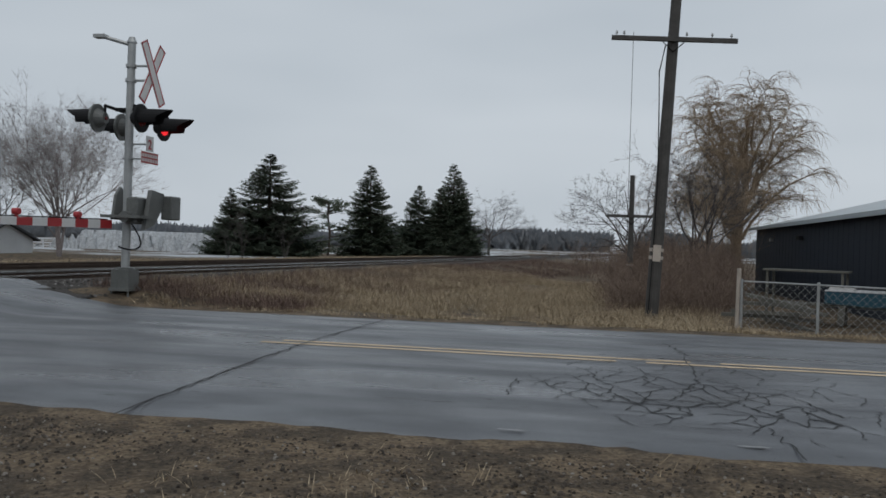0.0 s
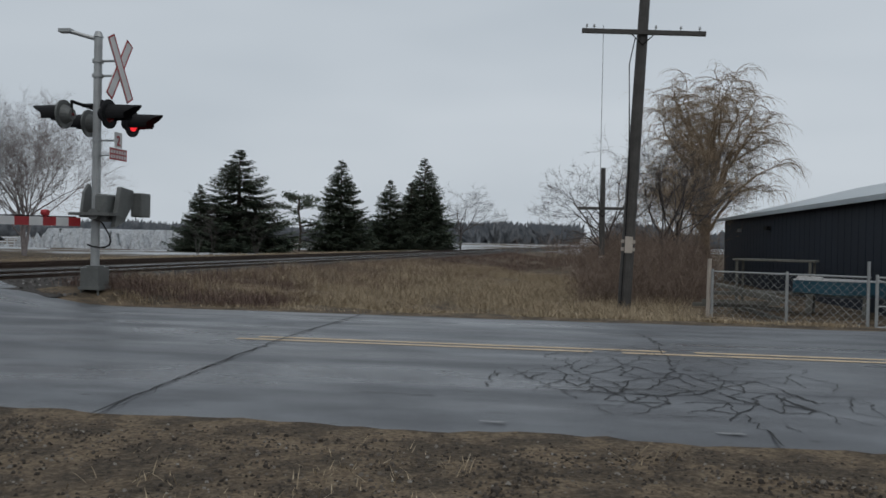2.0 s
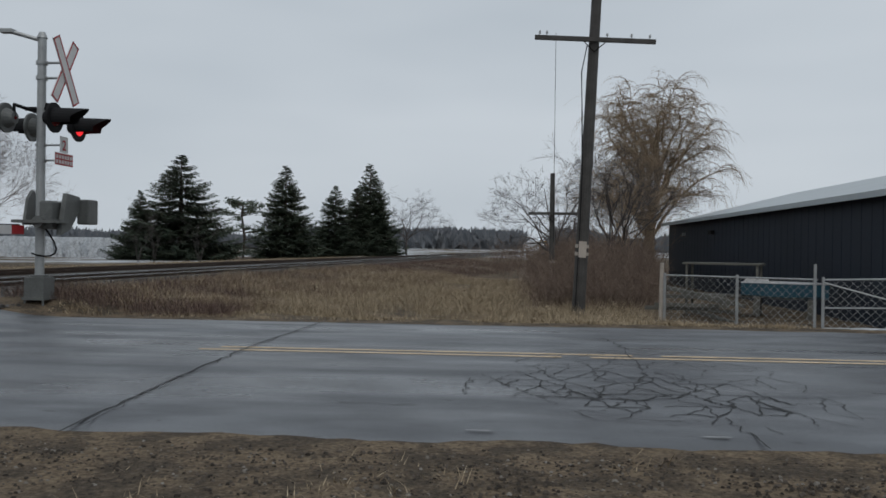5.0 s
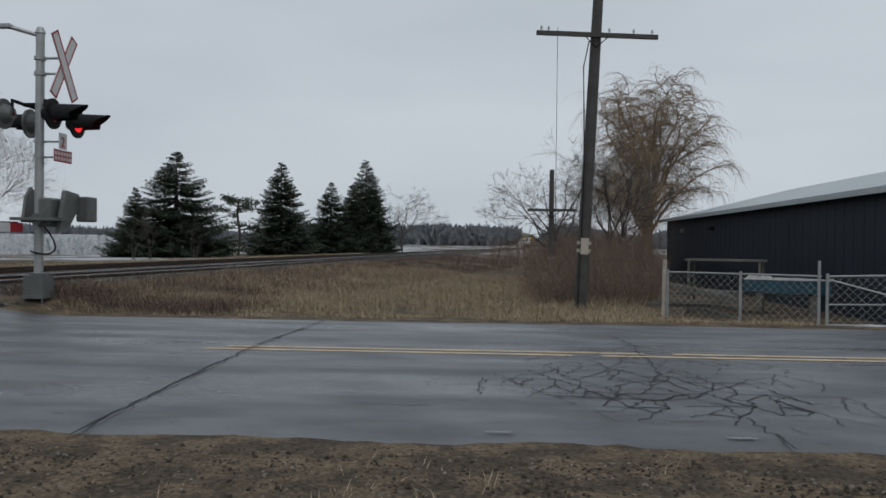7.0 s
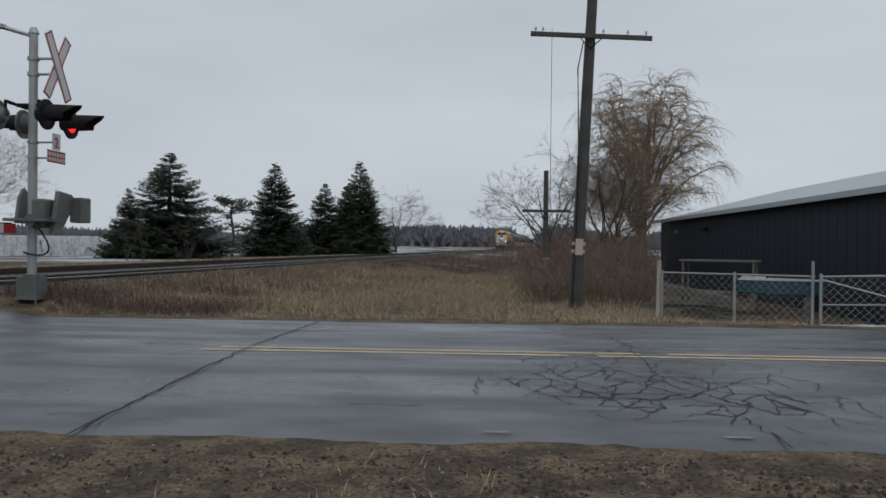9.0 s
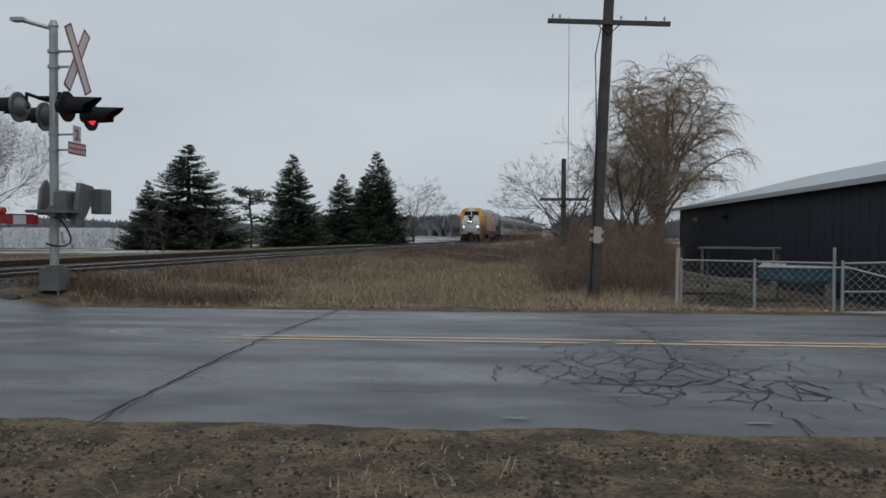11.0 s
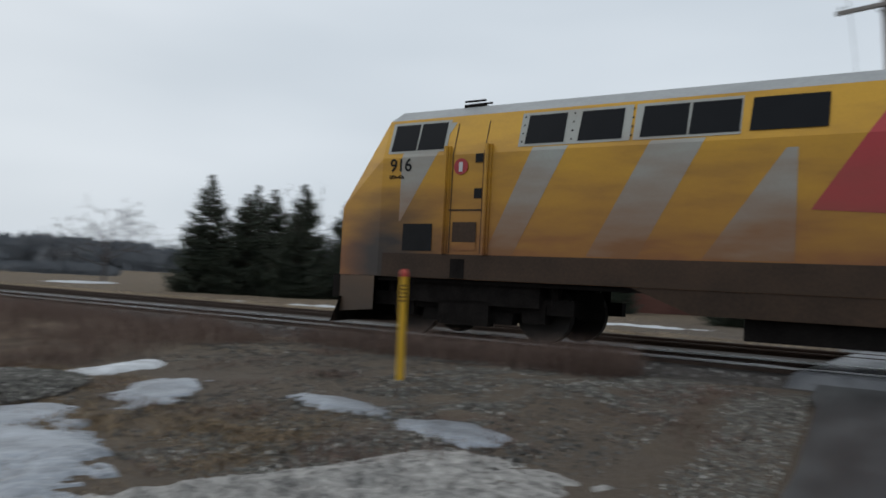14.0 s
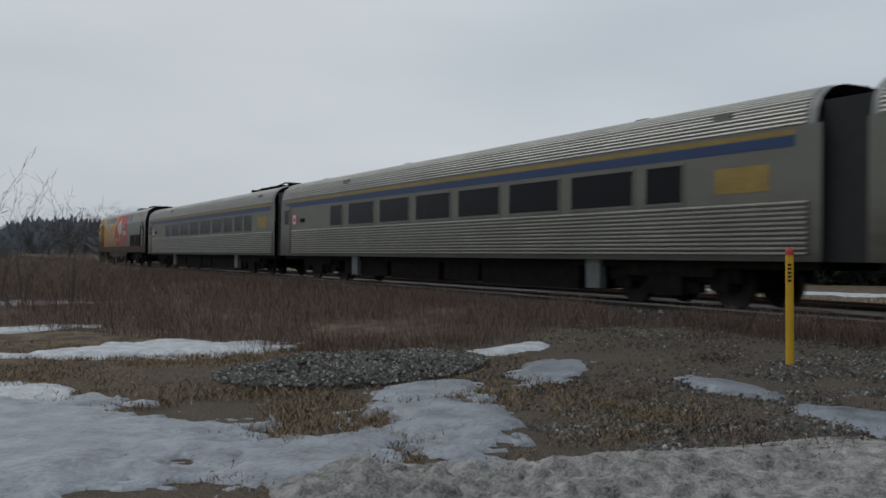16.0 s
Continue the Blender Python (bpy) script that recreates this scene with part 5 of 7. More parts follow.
# ---- trees ----
def limb(s, p, d, length, r, level, rng, up, kids, taper=0.7, fine=None, least=0.011):
    """Grow a crooked limb with side limbs into the soup s, its last twigs into fine."""
    q, v = p.copy(), d.normalized()
    seg = 5 if level > 1 else 3 if level == 1 else 2
    nodes = []
    into = s if level > 1 else fine
    for i in range(seg):
        j = 0.34 if level > 0 else 0.25
        v = (v + Vector((rng.uniform(-j, j), rng.uniform(-j, j), rng.uniform(-j, j) + up)) * 0.8).normalized()
        e = q + v * length / seg
        ra, rb = r * (1 - taper * i / seg), r * (1 - taper * (i + 1) / seg)
        into.tube(q, e, ra, rb, 5 if level > 1 else 3)
        q = e
        nodes.append((q.copy(), v.copy(), rb))
    if level == 0:
        return
    for k in range(kids):
        f = rng.uniform(0.3, 1.0)
        at, w, rb = nodes[min(seg - 1, int(f * seg))]
        side = Vector((rng.gauss(0, 1), rng.gauss(0, 1), rng.gauss(0, 0.7))).normalized()
        nd = (w * rng.uniform(0.5, 1.0) + side * rng.uniform(0.5, 0.95)).normalized()
        limb(s, at, nd, length * rng.uniform(0.42, 0.68) * (1.15 - 0.4 * f), max(rb * 0.62, least), level - 1, rng, up, kids, taper, fine, least)


def crown_meshes(s, t, k, material):
    out = []
    for nm, so in (("trunk", s), ("crown", t)):
        me = bpy.data.meshes.new(nm)
        me.from_pydata([tuple(v * k) for v in so.v], [], so.f)
        me.materials.append(material)
        out.append(me)
    return out


def bare_tree_mesh(seed, h, material, limbs=10, width=0.42, up=0.03, kids=6, level=3, trunks=1, r=None, fork=0.25, low=10, least=0.011):
    """A leafless tree: limbs that rise from a short trunk and fan out into a rounded head."""
    rng = random.Random(seed)
    s, fine = Soup(), Soup()
    r = r or h * 0.02
    for t in range(trunks):
        lean = Vector((rng.uniform(-0.22, 0.22), rng.uniform(-0.22, 0.22), 1)) if trunks > 1 else Vector((rng.uniform(-0.06, 0.06), rng.uniform(-0.06, 0.06), 1))
        a, b = Vector((0, 0, -0.4)), lean * h * fork
        s.tube(a, b, r * 1.2, r, 7)
        top = b + Vector((lean.x, lean.y, 1)).normalized() * h * 0.2
        s.tube(b, top, r, r * 0.65, 6)
        for k in range(max(2, limbs // trunks)):
            az = 2.4 * k + rng.uniform(-0.4, 0.4) + t
            el = math.radians(rng.uniform(low, 82))
            d = Vector((math.cos(az) * math.cos(el), math.sin(az) * math.cos(el), math.sin(el)))
            reach = h * (width * math.cos(el) + 0.5 * math.sin(el)) * rng.uniform(0.8, 1.1)
            p = b.lerp(top, rng.random())
            limb(s, p, d, reach, r * rng.uniform(0.4, 0.6), level, rng, up, kids, 0.7, fine, least)
    top = sorted(v.z for v in s.v + fine.v)[-20]
    return crown_meshes(s, fine, h / top, material)


def willow_mesh(seed, h, material):
    """A weeping willow: a leaning trunk, crooked limbs that arch up into a dome, and curtains of fine hanging twigs."""
    rng = random.Random(seed)
    s, fine = Soup(), Soup()
    a, b, c = Vector((0, 0, -0.4)), Vector((0.1, 0, h * 0.2)), Vector((-0.15, 0.1, h * 0.42))
    s.tube(a, b, 0.42, 0.34, 9)
    s.tube(b, c, 0.34, 0.26, 8)
    shoots = []
    for k in range(32):
        az = 2.4 * k + rng.uniform(-0.3, 0.3)
        up = (1.0, 0.93, 0.84, 0.72, 0.58, 0.44)[k % 6] * rng.uniform(0.93, 1.0)
        rad = h * 0.41 * math.sqrt(max(0.06, 1 - (max(0, up - 0.45) / 0.56) ** 2)) * rng.uniform(0.75, 1.0)
        end = Vector((math.cos(az) * rad, math.sin(az) * rad, h * up))
        p0 = b.lerp(c, rng.uniform(0.0, 0.5) if up < 0.6 else rng.uniform(0.4, 1.0))
        q, n = p0, 9
        side = Vector((rng.uniform(-1, 1), rng.uniform(-1, 1), 0)) * 0.3
        for i in range(1, n + 1):
            f = i / n
            e = p0.lerp(end, f) + Vector((0, 0, h * 0.07 * math.sin(f * math.pi))) + side * math.sin(f * 7 + k) + Vector((rng.uniform(-0.16, 0.16), rng.uniform(-0.16, 0.16), 0))
            r0, r1 = 0.12 * (1 - 0.9 * (i - 1) / n), 0.12 * (1 - 0.9 * f)
            s.tube(q, e, r0, r1, 5)
            q = e
            if f > 0.3:
                for m in range(4):
                    d = Vector((rng.gauss(0, 1), rng.gauss(0, 1), rng.uniform(0.0, 1.1))).normalized()
                    u, dist = q, rng.uniform(0.7, 1.8) * h / 11
                    for j in range(5):
                        d = (d + Vector((rng.uniform(-0.5, 0.5), rng.uniform(-0.5, 0.5), -0.1 * j))).normalized()
                        w = u + d * dist / 5
                        fine.tube(u, w, 0.024 - 0.0035 * j, 0.021 - 0.0035 * j, 3)
                        u = w
                        shoots.append((u, d))
    for u, d in shoots:
        for m in range(3):
            v = (d * 0.8 + Vector((rng.gauss(0, 0.5), rng.gauss(0, 0.5), rng.uniform(0, 0.5))))
            l = rng.uniform(0.35, 1.25) * (1.6 if rng.random() < 0.12 else 1)
            q = u
            for i in range(4):
                v = v * 0.78 + Vector((0, 0, -0.24))
                e = q + v.normalized() * l / 4
                fine.tube(q, e, 0.0062 - 0.0008 * i, 0.0054 - 0.0008 * i, 3)
                q = e
    top = sorted(v.z for v in fine.v)[-20]
    return crown_meshes(s, fine, h / top, material)


def pine_tree(x, y, h, label):
    """A small open pine: bent trunk, few limbs, flat tufts of needles."""
    rng = random.Random(77)
    root = thing("pine_tree", pose(x, y, gz(x, y) - 0.1), label, "tree", "pines")
    s, f = Soup(), Soup()
    pts = [Vector((0, 0, -0.3)), Vector((0.2, 0, h * 0.35)), Vector((-0.1, 0, h * 0.7)), Vector((0, 0, h * 0.92))]
    for a, b in zip(pts, pts[1:]):
        s.tube(a, b, 0.13, 0.09, 6)
    for k in range(26):
        q = rng.uniform(0.32, 1.0)
        az = 2.4 * k
        l = h * 0.42 * math.sqrt(max(0.04, 1 - ((q - 0.55) / 0.5) ** 2)) * rng.uniform(0.6, 1.05)
        a = Vector((0, 0, h * min(q, 0.9)))
        e = a + Vector((math.cos(az) * l, math.sin(az) * l, 0.12 * l))
        s.tube(a, e, 0.05, 0.02, 4)
        for m in range(70):
            c = a.lerp(e, rng.uniform(0.45, 1.05)) + Vector((rng.gauss(0, 0.22), rng.gauss(0, 0.22), rng.gauss(0.08, 0.12)))
            d = Vector((rng.gauss(0, 1), rng.gauss(0, 1), rng.uniform(0, 1.2))).normalized() * rng.uniform(0.15, 0.32)
            w = Vector((rng.gauss(0, 1), rng.gauss(0, 1), rng.gauss(0, 1))).normalized() * 0.06
            f.face(c - w, c + w, c + d + w * 0.4, c + d - w * 0.4)
    part("trunk", s.data(), M_BARK, root)
    part("crown", f.data(), M_NEEDLE, root)


def conifer_meshes(seed, h, w, material, sparse=1.0, open_base=0.05, droop=0.3):
    """A trunk, and boughs in whorls, each bearing flat drooping sprays of needles."""
    rng = random.Random(seed)
    t, s = Soup(), Soup()
    t.tube(Vector((0, 0, -0.3)), Vector((0, 0, h * 0.55)), h * 0.017, h * 0.009, 7)
    t.tube(Vector((0, 0, h * 0.55)), Vector((0, 0, h * 0.98)), h * 0.009, 0.01, 5)
    z = h * open_base
    while z < h * 0.99:
        q = z / h
        reach = w * (1 - q) ** 0.88 * (0.78 + 0.22 * min(1, q / 0.1)) + 0.05
        n = max(5, int(17 * (0.4 + 0.65 * (1 - q))))
        for k in range(n):
            if rng.random() > sparse:
                continue
            a = rng.uniform(0, 2 * math.pi)
            l = reach * rng.uniform(0.72, 1.08)
            d = Vector((math.cos(a), math.sin(a), 0))
            side = Vector((-d.y, d.x, 0))
            rise = rng.uniform(-droop, 0.0) if q < 0.6 else rng.uniform(-0.1, 0.45)
            base = Vector((0, 0, z + rng.uniform(-0.12, 0.12)))
            sag = rng.uniform(0.06, 0.14) * l

            def at(f):
                # boughs sag and turn up again at their tips
                return base + d * l * f + Vector((0, 0, rise * l * f - sag * math.sin(f * math.pi) + 0.16 * l * f ** 4))

            t.tube(base, at(0.5), 0.028, 0.016, 3)
            t.tube(at(0.5), at(1.0), 0.016, 0.006, 3)
            m = max(4, int(l / 0.11))
            for i in range(m):
                f = 0.12 + 0.88 * (i + 0.5) / m
                p = at(f)
                for sg in (-1, 1, 0):
                    ln = (0.16 + 0.36 * l * (1 - f) ** 0.8 * min(1, f * 3)) * rng.uniform(0.6, 1.25)
                    if sg:
                        e = p + (side * sg * rng.uniform(0.5, 1) + d * rng.uniform(0.4, 1.0)).normalized() * ln + Vector((0, 0, rng.uniform(-0.5, 0.15) * ln))
                        wv = d * rng.uniform(0.05, 0.1) + Vector((0, 0, rng.uniform(-0.04, 0.04)))
                    else:
                        e = p + d * ln * 0.3 + Vector((0, 0, -ln * rng.uniform(0.3, 0.9)))
                        wv = (d + side * rng.uniform(-1, 1)).normalized() * rng.uniform(0.04, 0.08)
                    s.face(p - wv * 0.5, p + wv * 0.8, e + wv * 0.2, e - wv * 0.3)
        z += h * 0.027 * rng.uniform(0.7, 1.2)
    out = []
    for nm, so, mt in (("trunk", t, M_BARK), ("foliage", s, material)):
        me = bpy.data.meshes.new(nm)
        me.from_pydata([tuple(v) for v in so.v], [], so.f)
        me.materials.append(mt)
        out.append(me)
    return out


SPRUCE = [conifer_meshes(11 + i, 10.0, w, M_NEEDLE, sp) for i, (w, sp) in enumerate(((3.5, 0.9), (2.8, 1.0), (3.0, 0.95)))]
CEDAR = [conifer_meshes(31 + i, 10.0, w, M_CEDAR, 1.0, 0.01, 0.1) for i, w in enumerate((3.6, 4.2))]


def conifer(x, y, h, kind, width=1.0, label="dark green spruce tree", group="spruces"):
    z = gz(x, y) - 0.1
    root = thing("spruce_tree", pose(x, y, z, 0, 0, random.uniform(0, 360)), label, "tree", group)
    k = h / 10.0
    for nm, me in zip(("trunk", "crown"), kind):
        o = share(nm, me, root, Matrix.Diagonal((k * width, k * width, k, 1)))
    return root


for x, y, h, k, w in ((-27.7, 68.8, 9.2, 0, 2.1), (-30.3, 66.5, 6.0, 2, 1.55), (-22.7, 84.6, 10.0, 1, 1.72), (-18.4, 89.8, 8.2, 2, 1.65), (-15.1, 93.5, 10.9, 1, 1.62), (-16.3, 91.5, 8.0, 2, 1.6), (-14.0, 94.0, 7.2, 2, 1.25)):
    conifer(x, y, h, SPRUCE[k], w, "dark green spruce standing beyond the railway")
conifer(-39.0, 34.8, 15.1, SPRUCE[0], 1.2, "tall ragged spruce beside the white house")
conifer(-38.6, 32.2, 10.6, SPRUCE[2], 1.0, "bushy spruce beside the white house")
conifer(-35.5, 34.0, 3.2, CEDAR[0], 1.3, "low dark evergreen garden shrub", "shrubs")
conifer(-62.9, 41.4, 15.1, SPRUCE[1], 1.4, "tall dark distant spruce tree")
conifer(-77.9, 45.7, 20.0, SPRUCE[1], 1.4, "tall dark distant spruce tree")
conifer(-75.1, 50.0, 18.0, SPRUCE[2], 1.3, "tall dark distant spruce tree")
conifer(-76.2, 25.3, 13.6, SPRUCE[0], 0.8, "thin sparse distant pine tree")
conifer(-78.2, 18.3, 8.2, SPRUCE[1], 1.2, "distant dark spruce by the road")
conifer(-86, 15.5, 8.0, SPRUCE[2], 1.1, "distant dark spruce by the road")
conifer(-48.2, -3.2, 10.1, SPRUCE[2], 1.2, "spruce beside the road beyond the railway")
conifer(-46.0, -6.5, 5.0, CEDAR[0], 1.4, "dark evergreen by the road", "cedars")
conifer(-60.2, -4.0, 12.2, SPRUCE[0], 0.95, "spruce near the brick house")
for x, y, h, k, w in ((-53.4, -28.0, 12.8, 0, 1.1), (-55.1, -24.5, 12.2, 1, 1.0), (-58.3, -22.0, 12.2, 0, 0.95), (-42.9, -42.3, 8.6, 0, 1.1), (-47.3, -37.4, 8.5, 1, 1.0), (-51.4, -35.2, 8.6, 0, 1.0), (-50.5, -42.9, 8.6, 1, 1.0), (-49.9, -33.9, 8.7, 0, 1.0), (-44.2, -40.0, 7.4, 1, 1.1), (-47.1, -41.6, 8.4, 0, 1.0), (-52.5, -31.0, 9.5, 1, 1.0), (-56.5, -27.2, 10.0, 0, 1.1), (-60.0, -19.0, 9.0, 1, 1.0), (-45.5, -36.5, 6.0, 1, 1.2), (-54.5, -38.5, 8.0, 0, 1.3)):
    conifer(x, y, h, CEDAR[k], w, "dense dark cedar in a row behind the railway", "cedars")

TREE_A = bare_tree_mesh(5, 10, M_BARE, 11, 0.48, 0.02)
TREE_B = bare_tree_mesh(8, 10, M_BARE, 12, 0.36, 0.08, trunks=2)
TREE_BIRCH = bare_tree_mesh(14, 10, M_BIRCH, 28, 0.42, 0.1, 8, trunks=4, r=0.12, fork=0.14, low=34, least=0.0065)
TREE_WILLOW = willow_mesh(21, 12, M_WILLOW)
TREE_GOLD = bare_tree_mesh(33, 8, M_WILLOW, 16, 0.3, 0.12, 6, 3, 4, r=0.07, fork=0.1, low=40, least=0.006)
TREE_SAP = bare_tree_mesh(25, 4, M_BARE, 8, 0.2, 0.1, 4, 2, 4, r=0.018, least=0.006)


def bare_tree(x, y, h, me, base_h, label, width=1.0, category="tree", group="bare trees", name="bare_tree"):
    root = thing(name, pose(x, y, gz(x, y) - 0.1, 0, 0, random.uniform(0, 360)), label, category, group)
    k = h / base_h
    for nm, one in zip(("trunk", "crown"), me):
        share(nm, one, root, Matrix.Diagonal((k * width, k * width, k, 1)))
    return root


pine_tree(-26.0, 80.6, 6.2, "small open round-headed pine beyond the railway")
bare_tree(-31.4, 44.8, 11.0, TREE_BIRCH, 10, "bare pale-barked birch with several stems", 0.95, name="birch_tree")
bare_tree(8.75, 47.4, 12.1, TREE_WILLOW, 12, "bare weeping willow with golden hanging twigs", 1.0, name="willow_tree")
bare_tree(2.7, 37.9, 7.0, TREE_A, 10, "bare tree with crooked branches in the brush", 1.0)
bare_tree(5.6, 38.0, 7.4, TREE_B, 10, "bare many-stemmed tree in the brush", 0.9)
bare_tree(6.2, 42.0, 7.6, TREE_GOLD, 8, "golden-twigged willow shrub in the brush", 1.0)
bare_tree(7.3, 44.0, 6.6, TREE_GOLD, 8, "golden-twigged willow shrub in the brush", 1.1)
bare_tree(-12.7, 109.2, 9.2, TREE_A, 10, "bare round-headed tree beyond the spruces", 1.3)
for x, y, h, me, w in ((-68.5, 31.2, 18.2, TREE_B, 0.95), (-71.3, 36.9, 18.6, TREE_A, 0.95), (-106.5, 28.5, 14.6, TREE_A, 1.2), (-99.3, 14.0, 13.6, TREE_B, 1.0), (-66, 45, 14, TREE_B, 1), (-52, 44, 14.5, TREE_BIRCH, 0.8), (-46, 40, 13, TREE_B, 0.8), (-74, -10, 11, TREE_A, 1.2), (-78, -16, 11.5, TREE_B, 1.1), (-82, -6, 11, TREE_A, 1.1), (-120, 4, 13, TREE_B, 1.2), (-130, 16, 13, TREE_A, 1.2), (-86, 8, 11, TREE_B, 0.9), (-64, -32, 12, TREE_B, 1), (-68, -26, 12, TREE_A, 1), (-62, -38, 10.5, TREE_B, 1), (-57, -46, 10, TREE_A, 1), (-60, 62, 10, TREE_A, 1.1), (-48, 60, 8, TREE_B, 1.2), (-92, 40, 15, TREE_A, 1.1), (-80, 30, 14, TREE_B, 1.2), (-88, 24, 13, TREE_A, 1.2), (-95, 30, 15, TREE_B, 1.3), (-100, 20, 12, TREE_A, 1.3), (-78, 40, 15, TREE_A, 1.1), (-84, 36, 15, TREE_B, 1.1), (-105, 10, 12, TREE_B, 1.3), (-70, 40, 15, TREE_B, 1.1)):
    bare_tree(x, y, h, me, 10, "bare grey deciduous tree in winter", w)
bare_tree(-51.8, -63.9, 8.2, TREE_A, 10, "bare spreading tree beside the railway", 1.35)
for x, y, h in ((-25.3, -96.9, 7.2), (-31.9, -100.2, 6.8), (-36, -104, 5.5), (-20, -92, 5.0)):
    bare_tree(x, y, h, TREE_B, 10, "bare tree in the far thicket", 1.3)
for x, y, h in ((-3.5, -24.9, 4.1), (-3.9, -23.8, 3.5), (-4.6, -21.7, 3.2), (-2.6, -26, 3.6)):
    bare_tree(x, y, h, TREE_SAP, 4, "thin bare sapling among the weeds", 1.0, "sapling", "saplings", "sapling")
for x, y, h in ((-24.0, 55.0, 4.5), (-21.5, 57.0, 4.0), (-26.5, 58.0, 3.6)):
    bare_tree(x, y, h, TREE_SAP, 4, "thin bare shrub beyond the railway", 1.3, "sapling", "saplings", "sapling")


# ---- brush, weeds and grass ----
def brush_clump(s, x, y, z, h, w, n, rng):
    for i in range(n):
        a = rng.uniform(0, 2 * math.pi)
        d = Vector((math.cos(a) * rng.uniform(0, w), math.sin(a) * rng.uniform(0, w), h * rng.uniform(0.45, 1)))
        p = Vector((x + rng.uniform(-w, w) * 0.5, y + rng.uniform(-w, w) * 0.5, z))
        mid = p + d * 0.5 + Vector((rng.uniform(-0.15, 0.15), rng.uniform(-0.15, 0.15), 0.05))
        e = p + d
        s.tube(p, mid, 0.009, 0.006, 3)
        s.tube(mid, e, 0.006, 0.002, 3)
        for k in range(5):
            q = mid.lerp(e, rng.random())
            s.tube(q, q + Vector((rng.uniform(-0.35, 0.35), rng.uniform(-0.35, 0.35), rng.uniform(0.0, 0.4))), 0.004, 0.0015, 3)


rng = random.Random(3)
s = Soup()
for i in range(560):
    y = 22.6 + 21 * rng.random() ** 0.85
    x0, x1 = 1.5 + 0.05 * (y - 21.5), 0.2 + 0.178 * y
    x = rng.uniform(x0 - 0.3, x1)
    edge = ease(0, 2.2, min(x - x0 + 1.2, (x1 - x) * 2.5 + 0.8))
    tall = 0.5 + 0.5 * noise.noise((x * 0.6, y * 0.4, 31))
    brush_clump(s, x, y, gz(x, y) - 0.05, (0.6 + (2.2 + 2.2 * ease(24, 32, y)) * tall * (0.35 + 0.65 * rng.random())) * (0.35 + 0.65 * edge), 0.9, 8 if y < 27 else 16, rng)
for i in range(330):
    y = rng.uniform(45, 170)
    x = rng.uniform(-2, 10) + (y - 45) * 0.1
    brush_clump(s, x, y, gz(x, y) - 0.05, rng.uniform(1.2, 3.2), 1.1, 14, rng)
for i in range(260):
    q = rng.random()
    x, y = -74 - 26 * q + rng.uniform(-4, 4), 44 - 30 * q + rng.uniform(-4, 4)
    brush_clump(s, x, y, gz(x, y) - 0.05, rng.uniform(1.0, 3.0), 1.2, 16, rng)
for i in range(330):
    y = -24 - 50 * rng.random()
    x = -1.0 + 0.2 * y * rng.uniform(-0.35, 1.15)
    brush_clump(s, x, y, gz(x, y) - 0.05, rng.uniform(0.6, 1.7), 0.8, 12, rng)
tagged(part("brush_thicket", s.data(), M_BRUSH), "tangled red-brown leafless brush along the railway", "brush", kind="stuff")


def blades(s, x, y, z, h, n, rng, w=0.012, lean=0.5, r=0.18):
    for i in range(n):
        a = rng.uniform(0, 2 * math.pi)
        b = Vector((x + rng.uniform(-r, r), y + rng.uniform(-r, r), z))
        d = Vector((math.cos(a), math.sin(a), 0))
        l = h * rng.uniform(0.5, 1.1)
        tip = b + d * l * lean * rng.uniform(0.2, 1) + Vector((0, 0, l))
        sv = Vector((-d.y, d.x, 0)) * w
        m = b.lerp(tip, 0.55) + Vector((0, 0, 0.06 * l))
        s.face(b - sv, b + sv, m + sv * 0.8, m - sv * 0.8)
        s.face(m - sv * 0.8, m + sv * 0.8, tip)


def field(name, label, material, n, place, h, per, w, lean, seed, r=0.2):
    rng = random.Random(seed)
    s = Soup()
    for i in range(n):
        p = place(rng)
        if p is None:
            continue
        x, y = p
        k = 0.45 + 1.1 * (noise.noise((x * 0.5, y * 0.5, seed)) * 0.5 + 0.5) * rng.uniform(0.5, 1.3)
        blades(s, x, y, gz(x, y) - 0.04, h * k, per, rng, w, lean, r)
    return tagged(part(name, s.data(), material), label, "grass", kind="stuff")


def north_verge(rng):
    x, y = rng.uniform(-9.5, 4.0), 15.6 + 26 * rng.random() ** 1.3
    u = across(x, y)
    if u < 3.0 or (u < 5.5 and rng.random() < 0.5):
        return None
    n = noise.noise((x * 0.28, y * 0.5, 2)) + 0.6 * noise.noise((x * 1.1, y * 1.3, 5))
    if n > 0.1 and y < 20.5 or n > 0.42:
        return None
    if y < 17.8 and rng.random() < (17.8 - y) / 2.2:
        return None
    return x, y


def rail_edge(rng):
    y = 15.8 + 60 * rng.random() ** 1.4
    p = on_track(y, rng.uniform(2.7, 6.5 + 0.05 * y))
    return (p.x, p.y) if noise.noise((p.x * 0.5, p.y * 0.4, 12)) > -0.25 else None


def north_low(rng):
    x, y = rng.uniform(-9, 6), rng.uniform(14.9, 17.5)
    return (x, y) if across(x, y) > 4.2 and noise.noise((x * 0.8, y * 0.8, 6)) > -0.2 else None


def south_weeds(rng):
    y = -3 - 45 * rng.random() ** 1.5
    u = 2.6 + 9.5 * rng.random() ** 1.2 * (0.35 + min(1.0, (-y - 3) / 14) * 0.85)
    if y > -8.5 and u > 3.9:
        return None
    if noise.noise((u * 0.5, y * 0.3, 8)) > 0.25:
        return None
    p = on_track(y, u)
    return p.x, p.y


def south_far(rng):
    y = -14 - 80 * rng.random()
    p = on_track(y, rng.uniform(2.8, 34))
    return p.x, p.y


